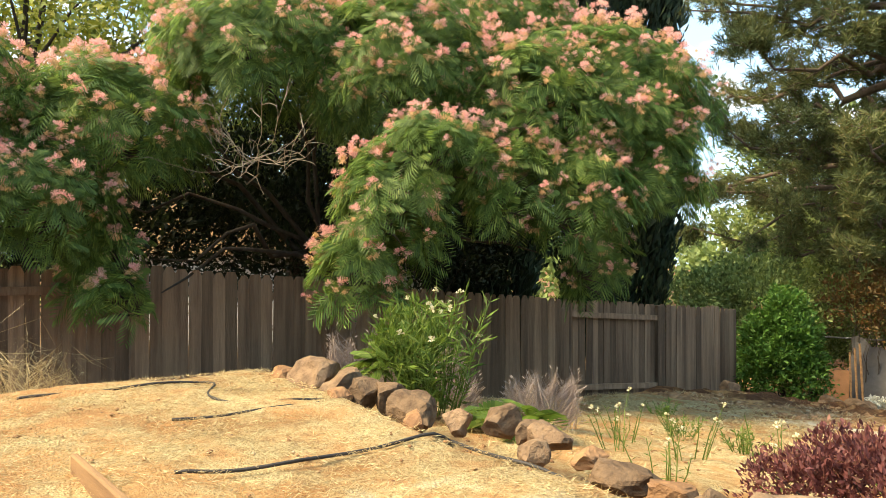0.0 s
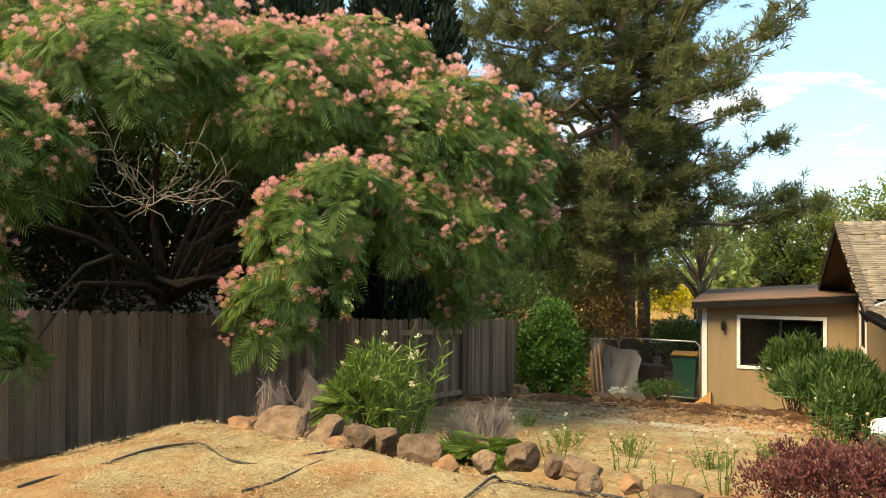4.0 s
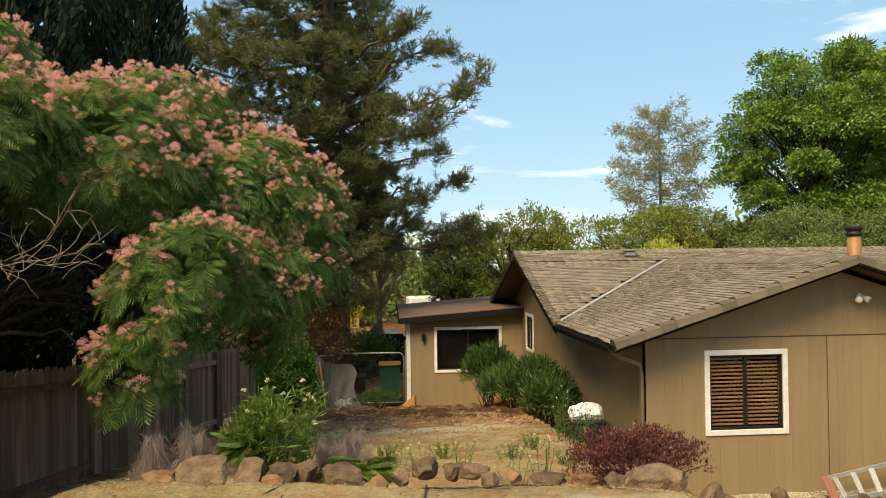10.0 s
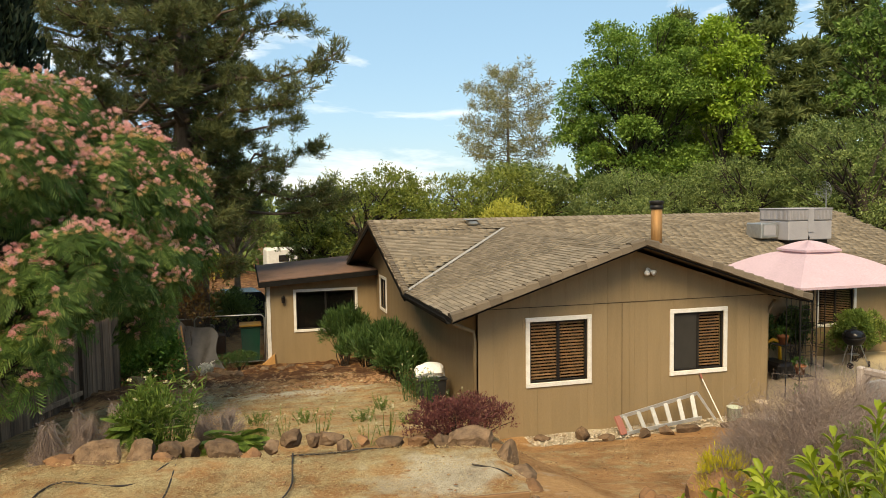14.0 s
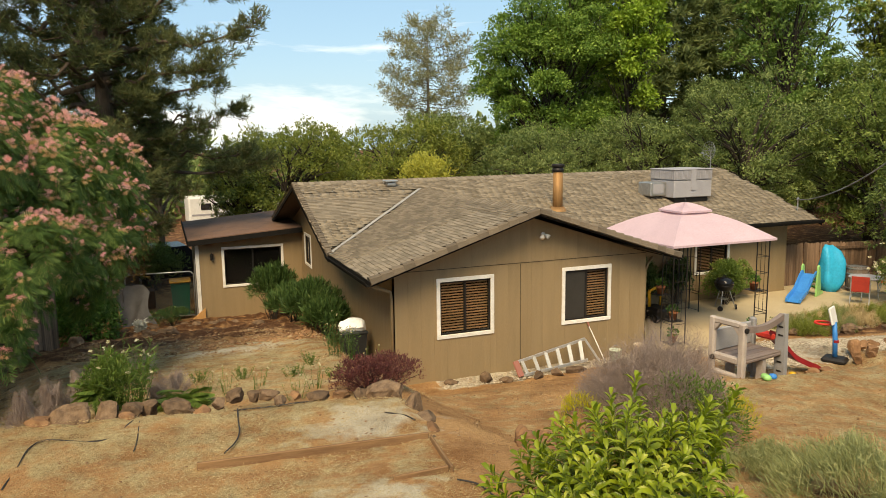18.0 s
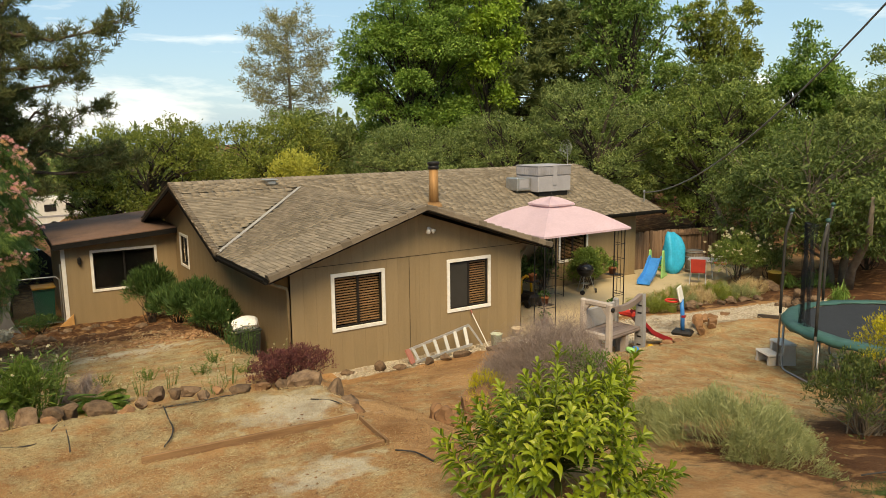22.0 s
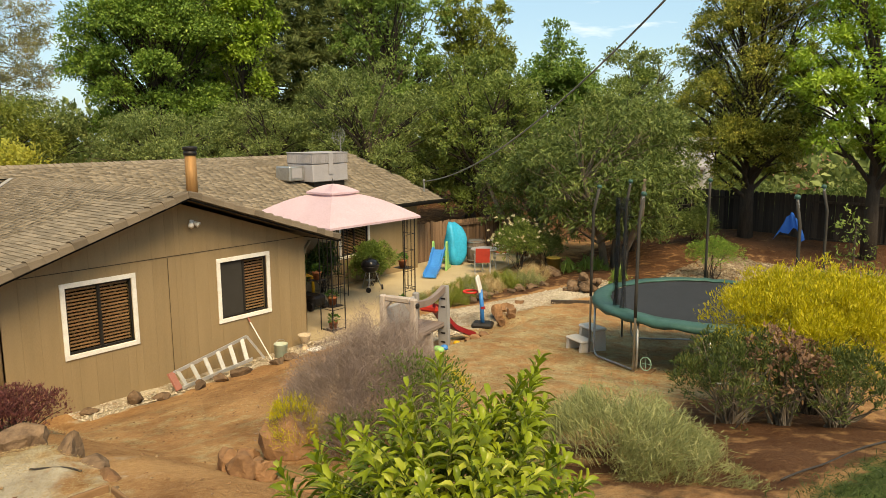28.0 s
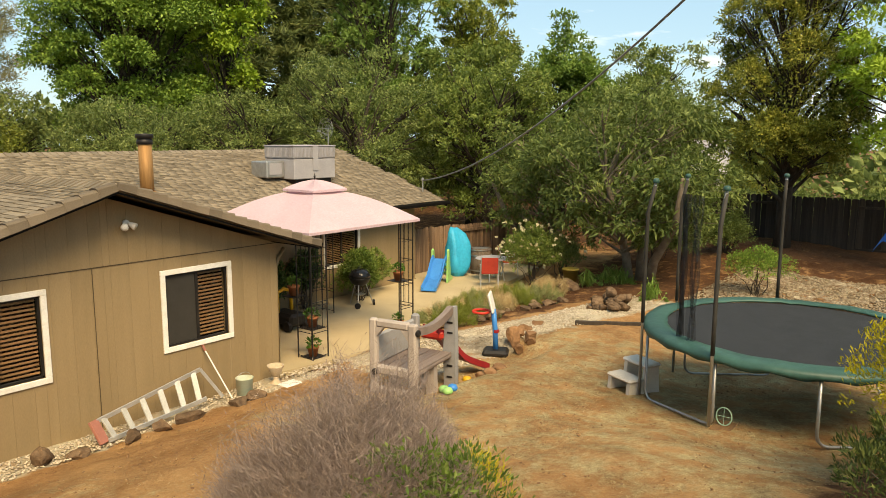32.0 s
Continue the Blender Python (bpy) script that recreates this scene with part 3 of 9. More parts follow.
def glass_material():
    m = bpy.data.materials.new("window_glass")
    m.use_nodes = True
    t = m.node_tree
    b = t.nodes["Principled BSDF"]
    b.inputs["Base Color"].default_value = (0.85, 0.88, 0.88, 1)
    b.inputs["Roughness"].default_value = 0.02
    b.inputs["Transmission Weight"].default_value = 1.0
    b.inputs["IOR"].default_value = 1.30
    return m


GLASS = glass_material()
# flat black without gloss: the interior's lack of light put into colour
ROOMSHADE = mat("painted_room_shade", (0.006, 0.006, 0.006), (0.004, 0.004, 0.004), rough=1.0, bump=0, spec=0.0)
SCREEN = mat("insect_screen", (0.035, 0.032, 0.028), (0.028, 0.026, 0.022), rough=0.8, bump=0.1, fine=300)
window(W1, "x", WY, -1, True)
window(W2, "x", WY, -1, True, screen=True)
window(W3, "y", WX0, -1, False)
window(WP, "x", MY0, -1, True)

# patio sliding door
s = Shape()
s.box((8.93, 12.06, -0.155), (1.85, 0.012, 2.0))
part("sliding_door_glass", s, DARKGLASS, house)
s = Shape()
for x in (8.02, 8.93, 9.84):
    s.box((x, 12.03, -0.155), (0.06, 0.05, 2.0))
s.box((8.93, 12.03, 0.83), (1.88, 0.05, 0.05)).box((8.93, 12.03, -1.13), (1.88, 0.05, 0.05))
part("sliding_door_frame", s, WHITE, house)


# ---------- roofs ----------
def roof_plane(poly, name, thick=0.05):
    s = Shape()
    s.prism(poly, (0, 0, -thick), (0, 0, 0))
    return part(name, s, SOFFIT, house)


def wing_z(x):
    return EAVE + SL * (x - EX0) if x < RX else EAVE + SL * (EX1 - x) * (RZ - EAVE) / (SL * (EX1 - RX))


VY = MEY + (RZ - EAVE) / SLM
rw_l = roof_plane([(EX0, EYF, EAVE - 0.03), (RX, EYF, RZ - 0.03), (RX, VY, RZ - 0.03), (EX0, MEY, EAVE - 0.03)], "roof_wing_left")
rw_r = roof_plane([(RX, EYF, RZ - 0.03), (EX1, EYF, EAVE - 0.03), (EX1, MEY, EAVE - 0.03), (RX, VY, RZ - 0.03)], "roof_wing_right")
rm_f = roof_plane([(MEX0, MEY, EAVE - 0.03), (MEX1, MEY, EAVE - 0.03), (MEX1, MRY, MRZ - 0.03), (MEX0, MRY, MRZ - 0.03)], "roof_main_front")
rm_b = roof_plane([(MEX0, MRY, MRZ - 0.03), (MEX1, MRY, MRZ - 0.03), (MEX1, MBY, EAVE - 0.03), (MEX0, MBY, EAVE - 0.03)], "roof_main_back")

srng = np.random.default_rng(4)
SHX = 0.105   # course height


def shingles(origin, along, up, rows, span, keep, owner, n_parts, exposure=0.105, wide=0.24):
    """Courses of tabbed shingles on a slope. span(v) the course's limits; those kept by keep(u, v) first as parts."""
    o, a, up = Vector(origin), Vector(along).normalized(), Vector(up).normalized()
    nrm = a.cross(up)
    if nrm.z < 0:
        nrm = -nrm
    meshes = []
    for k in range(6):
        th, w, l = 0.009 + 0.003 * (k % 3), wide * (0.975 + 0.012 * k), exposure * 1.9
        v = [(-w / 2, 0, 0.012), (w / 2, 0, 0.012), (w / 2, 0, 0.012 + th), (-w / 2, 0, 0.012 + th), (-w / 2, l, 0.0), (w / 2, l, 0.0), (w / 2, l, 0.004), (-w / 2, l, 0.004)]
        f = [(0, 1, 2, 3), (3, 2, 6, 7), (0, 4, 5, 1), (1, 5, 6, 2), (0, 3, 7, 4)]
        meshes.append((Shape().add(v, f).mesh("shingle", SHINGLE), np.array(v), np.array([q for q in f])))
    B = np.array([a, up, nrm])
    used, VS, FS, cnt = 0, [], [], 0
    rot = Matrix((a, up, nrm)).transposed().to_4x4()
    for r in range(rows):
        v = r * exposure
        lo, hi = span(v)
        u = lo + wide * (0.5 if r % 2 else 0.15) * srng.uniform(0.6, 1.0)
        while u < hi:
            k = int(srng.integers(6))
            dv = srng.normal(0, 0.006)
            if u - wide / 2 > lo - 0.06 and u + wide / 2 < hi + 0.06:
                p = o + a * u + up * (v + dv) + nrm * srng.uniform(0, 0.004)
                if keep(u, v) and used < n_parts:
                    ob = new("shingle", meshes[k][0])
                    ob.parent = owner
                    ob.matrix_basis = Matrix.Translation(p) @ rot
                    used += 1
                else:
                    VS.append(meshes[k][1] @ B + np.array(p))
                    FS.append(meshes[k][2] + 8 * cnt)
                    cnt += 1
            u += wide * srng.uniform(0.96, 1.04)
    if VS:
        ob = new("shingles", np_mesh("shingles", np.concatenate(VS), np.concatenate(FS), SHINGLE_ALL))
        ob.parent = owner
        tagged(ob, kind="stuff")


# wing, left slope: runs along y, climbs to +x
shingles((EX0, EYF, EAVE), (0, 1, 0), (1, 0, SL), int((RX - EX0) * math.hypot(1, SL) / SHX) - 1,
         lambda v: (0.0, MEY - EYF + (VY - MEY) * min(1, v / math.hypot(RX - EX0, RZ - EAVE))), lambda u, v: u < 2.2, rw_l, 290)
SLR = (RZ - EAVE) / (EX1 - RX)
shingles((EX1, EYF, EAVE), (0, 1, 0), (-1, 0, SLR), int((EX1 - RX) * math.hypot(1, SLR) / SHX) - 1,
         lambda v: (0.0, MEY - EYF + (VY - MEY) * min(1, v / math.hypot(EX1 - RX, RZ - EAVE))), lambda u, v: u < 0.5, rw_r, 120)


def main_rows(v, left):
    y = MEY + v / math.hypot(1, SLM)
    if y >= VY:
        return (0.0, MEX1 - MEX0)
    f_ = (y - MEY) / (VY - MEY)
    return (0.0, EX0 + (RX - EX0) * f_ - MEX0) if left else (EX1 + (RX - EX1) * f_ - MEX0, MEX1 - MEX0)


nrow = int((MRY - MEY) * math.hypot(1, SLM) / SHX) - 1
nval = int((VY - MEY) * math.hypot(1, SLM) / SHX)
shingles((MEX0, MEY, EAVE), (1, 0, 0), (0, 1, SLM), nrow, lambda v: main_rows(v, True) if v < nval * SHX else main_rows(v, False), lambda u, v: u < 3 and v > 2, rm_f, 150)
shingles((MEX0, MEY, EAVE), (1, 0, 0), (0, 1, SLM), nval, lambda v: main_rows(v, False), lambda u, v: False, rm_f, 0)
shingles((MEX0, MBY, EAVE), (1, 0, 0), (0, -1, SLM), nrow, lambda v: (0.0, MEX1 - MEX0), lambda u, v: False, rm_b, 0)

# valley flashing, ridge and rake caps, fascia
s = Shape()
for q, r in (((EX0 + 0.02, MEY, EAVE + 0.035), (RX - 0.05, VY - 0.05, RZ + 0.035)),):
    d = (Vector(r) - Vector(q)).normalized()
    sd = Vector((d.y, -d.x, 0)).normalized() * 0.05
    s.add([Vector(q) - sd, Vector(q) + sd, Vector(r) + sd, Vector(r) - sd, Vector(q) - sd - Vector((0, 0, .02)), Vector(q) + sd - Vector((0, 0, .02)), Vector(r) + sd - Vector((0, 0, .02)), Vector(r) - sd - Vector((0, 0, .02))],
          [(0, 1, 2, 3), (4, 7, 6, 5), (0, 4, 5, 1), (2, 6, 7, 3), (1, 5, 6, 2), (0, 3, 7, 4)])
part("valley_flashing", s, mat("weathered_flashing", (0.36, 0.34, 0.31), (0.27, 0.25, 0.22), scale=5, rough=0.6, bump=0.1), house, "pale metal valley flashing")


def caps(a, b, name, step=0.2, w=0.26, rake=None):
    """Cap shingles along an edge from a to b: small saddles, each a piece."""
    a, b = Vector(a), Vector(b)
    n = max(1, int((b - a).length / step))
    d = (b - a).normalized()
    side = Vector((0, 0, 1)).cross(d).normalized()
    up = d.cross(side)
    rot = Matrix((d, side, up)).transposed().to_4x4()
    sh = Shape()
    dr = rake if rake else 0.05
    l = step * 1.25
    lift = 0.05 if rake else 0.030
    vs = [(0, -w / 2, -dr), (0, 0, lift), (0, w / 2, -dr), (l, -w / 2, -dr - 0.022), (l, 0, 0.006), (l, w / 2, -dr - 0.022), (0, -w / 2, -dr - 0.03), (0, w / 2, -dr - 0.03)]
    sh.add(vs, [(0, 1, 4, 3), (1, 2, 5, 4), (0, 6, 7, 2, 1), (0, 3, 6), (2, 7, 5)])
    me = sh.mesh(name, SHINGLE)
    for k in range(n):
        ob = new(name, me)
        ob.parent = house
        ob.matrix_basis = Matrix.Translation(a + d * (k * step) + up * srng.uniform(0, 0.006)) @ rot


caps((RX, EYF, RZ + 0.02), (RX, VY, RZ + 0.02), "ridge_cap", 0.17, 0.36)
caps((MEX0, MRY, MRZ + 0.02), (MEX1, MRY, MRZ + 0.02), "ridge_cap", 0.17, 0.36)


def rake_caps(a, b, out, step=0.25, k_=1.0):
    """Chunky cap pieces wrapped over a gable edge, from the eave a up to the ridge b; out points away from the roof."""
    a, b, o = Vector(a), Vector(b), Vector(out)
    d = (b - a).normalized()
    up = d.cross(o) if d.cross(o).z > 0 else o.cross(d)
    rot = Matrix((d, o, up)).transposed().to_4x4()
    l = step * 1.15
    vs = []
    for x, h in ((0, 0.030), (l, 0.0)):
        vs += [(x, -0.15, 0.004 + h), (x, -0.06, 0.030 + h), (x, 0.045, 0.030 + h), (x, 0.080, 0.005 + h), (x, 0.092 + h * 0.3, -0.085), (x, 0.03, -0.085), (x, -0.15, -0.03)]
    vs = [(x, y * k_, z * k_) for x, y, z in vs]
    n = 7
    fs = [(i, (i + 1) % n, n + (i + 1) % n, n + i) for i in range(n)] + [tuple(range(n))[::-1], tuple(range(n, 2 * n))]
    me = Shape().add(vs, fs).mesh("rake_cap", CAPBROWN)
    for k in range(int((b - a).length / step)):
        ob = new("rake_cap", me)
        ob.parent = house
        ob.matrix_basis = Matrix.Translation(a + d * (k * step) + up * srng.uniform(-0.004, 0.004)) @ rot


rake_caps((EX0 - 0.02, EYF + 0.03, EAVE + 0.03), (RX, EYF + 0.03, RZ + 0.03), (0, -1, 0))
rake_caps((EX1 + 0.02, EYF + 0.03, EAVE + 0.03), (RX, EYF + 0.03, RZ + 0.03), (0, -1, 0))
rake_caps((MEX0 + 0.05, MEY, EAVE + 0.03), (MEX0 + 0.05, MRY, MRZ + 0.03), (-1, 0, 0), 0.15, 0.62)


def board(name, a, b, h, th, off=(0, 0, 0), material=FASCIA):
    a, b = Vector(a) + Vector(off), Vector(b) + Vector(off)
    d = (b - a).normalized()
    n = Vector((d.y, -d.x, 0)).normalized() * th / 2
    z = Vector((0, 0, h))
    s = Shape()
    s.add([a - n - z, b - n - z, b - n, a - n, a + n - z, b + n - z, b + n, a + n], [(0, 1, 2, 3), (7, 6, 5, 4), (0, 4, 5, 1), (2, 6, 7, 3), (1, 5, 6, 2), (0, 3, 7, 4)])
    return part(name, s, material, house)


board("rake_board", (RX, EYF + 0.02, RZ - 0.03), (EX0, EYF + 0.02, EAVE - 0.03), 0.080, 0.035)
board("rake_board", (RX, EYF + 0.02, RZ - 0.03), (EX1, EYF + 0.02, EAVE - 0.03), 0.080, 0.035)
board("rake_board", (MEX0 + 0.02, MRY, MRZ - 0.03), (MEX0 + 0.02, MEY, EAVE - 0.03), 0.16, 0.035)
board("rake_board", (MEX0 + 0.02, MRY, MRZ - 0.03), (MEX0 + 0.02, MBY, EAVE - 0.03), 0.16, 0.035)
board("rake_board", (MEX1 - 0.02, MRY, MRZ - 0.03), (MEX1 - 0.02, MEY, EAVE - 0.03), 0.16, 0.035)


def gutter(a, b):
    a, b = Vector(a), Vector(b)
    d = (b - a).normalized()
    o = Vector((d.y, -d.x, 0))
    s = Shape()
    prof = [(0, 0), (0, -0.10), (0.07, -0.11), (0.11, -0.03), (0.11, 0.0), (0.10, 0.0), (0.09, -0.03), (0.06, -0.095), (0.01, -0.09), (0.01, 0.0)]
    vs = [tuple(p + o * q[0] + Vector((0, 0, q[1]))) for p in (a, b) for q in prof]
    n = len(prof)
    s.add(vs, [(i, (i + 1) % n, n + (i + 1) % n, n + i) for i in range(n)] + [tuple(range(n))[::-1], tuple(range(n, 2 * n))])
    return part("gutter", s, FASCIA, house, "dark painted rain gutter")


gutter((EX0 - 0.01, MEY - 0.05, EAVE - 0.0), (EX0 - 0.01, EYF + 0.02, EAVE - 0.0))
gutter((EX1 + 0.01, EYF + 0.02, EAVE), (EX1 + 0.01, MEY - 0.12, EAVE))
gutter((EX1 + 0.1, MEY - 0.01, EAVE), (MEX1, MEY - 0.01, EAVE))

# lean-to addition
LX0, LY, LY1 = -2.45, 18.7, 23.5
lean = thing("lean_to", "tan lean-to addition with low brown roof and white corner board", "shed")
s = Shape()
LW = (-1.70, 0.36, -0.72, 0.66)
li = inner(LW)
zt = lambda x: 0.88 + 0.075 * (x - LX0)
for u0, u1, z0, z1 in ((LX0, li[0], -2.3, None), (li[0], li[1], -2.3, li[2]), (li[0], li[1], li[3], None), (li[1], WX0 - 0.005, -2.3, None)):
    t0, t1 = (zt(u0), zt(u1)) if z1 is None else (z1, z1)
    s.add([(u0, LY, z0), (u1, LY, z0), (u1, LY, t1), (u0, LY, t0), (u0, LY + .12, z0), (u1, LY + .12, z0), (u1, LY + .12, t1), (u0, LY + .12, t0)],
          [(0, 1, 2, 3), (7, 6, 5, 4), (0, 4, 5, 1), (2, 6, 7, 3), (1, 5, 6, 2), (0, 3, 7, 4)])
part("front_wall", s, SIDING, lean)
part("side_wall", Shape().box((LX0 + 0.06, (LY + LY1) / 2 + 0.07, -0.75), (0.12, LY1 - LY - 0.12, 3.2)), SIDING, lean)
part("back_wall", Shape().box(((LX0 + WX0) / 2, LY1, -0.75), (WX0 - LX0, 0.12, 3.2)), SIDING, lean)
house_keep = house
house = lean
window(LW, "x", LY, -1, False)
board("corner_board", (LX0 - 0.09, LY - 0.012, 0.86), (LX0 + 0.03, LY - 0.012, 0.86), 2.55, 0.03, material=WHITE)
ROLL = mat("rolled_roofing", (0.165, 0.095, 0.066), (0.105, 0.068, 0.052), scale=1.6, rough=0.95, bump=0.4, c3=(0.21, 0.10, 0.065))
s = Shape()
pl = [(LX0 - 0.30, LY - 0.35, 0.97), (WX0 - 0.02, LY - 0.35, 1.23), (WX0 - 0.02, LY1 + 0.2, 1.32), (LX0 - 0.30, LY1 + 0.2, 1.04)]
s.prism(pl, (0, 0, -0.03), (0, 0, 0.03))
part("roof", s, ROLL, lean)
board("fascia", (LX0 - 0.30, LY - 0.36, 0.97), (WX0 - 0.02, LY - 0.36, 1.23), 0.17, 0.03)
board("fascia", (LX0 - 0.31, LY - 0.35, 0.97), (LX0 - 0.31, LY1 + 0.2, 1.12), 0.17, 0.03)
house = house_keep

# ---------- fence of upright boards ----------
frng = np.random.default_rng(11)


def fence_run(owner, a, b, ztop, zbot, facing, board_w=0.145, post_every=2.4, flip=False, dog_ear=True, wood=FENCE):
    """Boards from plan point a to b; panels alternate between boards in front and rails in front."""
    a, b = Vector(a), Vector(b)
    ln_ = (b - a).length
    d = (b - a).normalized()
    nrm = Vector(facing).normalized()
    n_pan = max(1, round(ln_ / post_every))
    pl_ = ln_ / n_pan
    meshes = []
    for k in range(5):
        w, h, th = board_w + 0.001, 1.0, 0.018
        c = 0.035 * (0.7 + 0.15 * k)
        poly = [(-w / 2, 0, 0), (w / 2, 0, 0), (w / 2, 0, h - c), (w / 2 - c, 0, h), (-w / 2 + c, 0, h), (-w / 2, 0, h - c)]
        meshes.append(Shape().prism(poly, (0, -th / 2, 0), (0, th / 2, 0)).mesh("board", wood))
    ang = math.atan2(d.y, d.x)
    for p in range(n_pan):
        front = (p % 2 == 0) != flip
        side = nrm * (0.045 if front else -0.045)
        u = p * pl_ + board_w / 2
        while u < (p + 1) * pl_ - 0.02:
            q = a + d * u + side
            zb, zt_ = zbot(u), ztop(u)
            ob = new("board", meshes[int(frng.integers(5))])
            ob.parent = owner
            ob.matrix_basis = Matrix.Translation((q.x + nrm.x * frng.normal(0, 0.004), q.y + nrm.y * frng.normal(0, 0.004), zb - 0.05)) @ pose(0, 0, 0, frng.normal(0, 0.25), frng.normal(0, 0.35), math.degrees(ang) + frng.normal(0, 1.0)) @ Matrix.Diagonal((1, 1, (zt_ - zb + 0.05 + frng.normal(0, 0.012)), 1))
            u += board_w
        for fz in (0.17, 0.86):
            u0, u1 = p * pl_, (p + 1) * pl_
            A, B_ = a + d * u0, a + d * u1
            s = Shape()
            th = Vector((nrm.x, nrm.y, 0)) * 0.03
            za, zb2 = zbot(u0) + (ztop(u0) - zbot(u0)) * fz, zbot(u1) + (ztop(u1) - zbot(u1)) * fz
            s.add([(A.x - th.x, A.y - th.y, za - 0.045), (B_.x - th.x, B_.y - th.y, zb2 - 0.045), (B_.x - th.x, B_.y - th.y, zb2 + 0.045), (A.x - th.x, A.y - th.y, za + 0.045),
                   (A.x + th.x, A.y + th.y, za - 0.045), (B_.x + th.x, B_.y + th.y, zb2 - 0.045), (B_.x + th.x, B_.y + th.y, zb2 + 0.045), (A.x + th.x, A.y + th.y, za + 0.045)],
                  [(0, 1, 2, 3), (7, 6, 5, 4), (0, 4, 5, 1), (2, 6, 7, 3), (1, 5, 6, 2), (0, 3, 7, 4)])
            part("rail", s, wood, owner)
    for p in range(n_pan + 1):
        q = a + d * min(p * pl_, ln_)
        z0, z1 = zbot(p * pl_) - 0.3, ztop(p * pl_) - 0.02
        part("post", Shape().box((0, 0, (z1 - z0) / 2), (0.095, 0.095, z1 - z0), ch=0.006), wood, owner, m=Matrix.Translation((q.x, q.y, z0)) @ Matrix.Rotation(ang, 4, "Z"))


left_fence = thing("fence", "weathered grey-brown board fence with alternating panels", "fence")
FA, FB = (-8.128, 3.30), (-6.25, 14.18)
fl_ = math.hypot(FB[0] - FA[0], FB[1] - FA[1])
fence_run(left_fence, FA, FB, lambda u: 1.63 - 0.90 * u / fl_ - 0.05 * math.sin(math.pi * u / fl_), lambda u: -0.19 - 0.84 * u / fl_, (1, -0.17), post_every=2.42)
fence_run(left_fence, (-9.3, -4.6), FA, lambda u: 1.60 + 0.05 * (1 - u / 8), lambda u: -0.2 + 0.3 * (1 - u / 8), (1, -0.15), flip=True)


# ---------- trees ----------
def limb_path(a, b, rng, sag=0.0, wob=0.12, n=5):
    a, b = np.array(a, float), np.array(b, float)
    ln_ = np.linalg.norm(b - a)
    pts = []
    for k in range(n + 1):
        t = k / n
        p = a + (b - a) * t
        p = p + rng.normal(0, wob * ln_ * 0.12, 3) * (0 < k < n)
        p[2] += sag * ln_ * math.sin(math.pi * t)
        pts.append(tuple(p))
    return pts


def crown_points(rng, blobs, n, clump=0.22, per=14, hollow=0.55):
    """Leaf places in clumps near the skins of blobs (x, y, z, rx, ry, rz). Returns places and outward directions."""
    B = np.array(blobs, float)
    wgt = (B[:, 3] * B[:, 4] + B[:, 4] * B[:, 5] + B[:, 3] * B[:, 5])
    nc = max(1, n // per)
    bi = rng.choice(len(B), nc, p=wgt / wgt.sum())
    d = unit(rng.normal(0, 1, (nc, 3)))
    d[:, 2] = np.where(d[:, 2] < -0.55, -d[:, 2], d[:, 2])
    r = (hollow + (1.06 - hollow) * rng.uniform(0, 1, nc) ** 0.6)[:, None]
    C = B[bi, :3] + d * r * B[bi, 3:6]
    k = np.repeat(np.arange(nc), per)
    rad = (clump * B[bi, 3:6].mean(1))[k][:, None]
    P = C[k] + rng.normal(0, 0.5, (len(k), 3)) * rad * [1, 1, 0.75]
    return P, d[k]


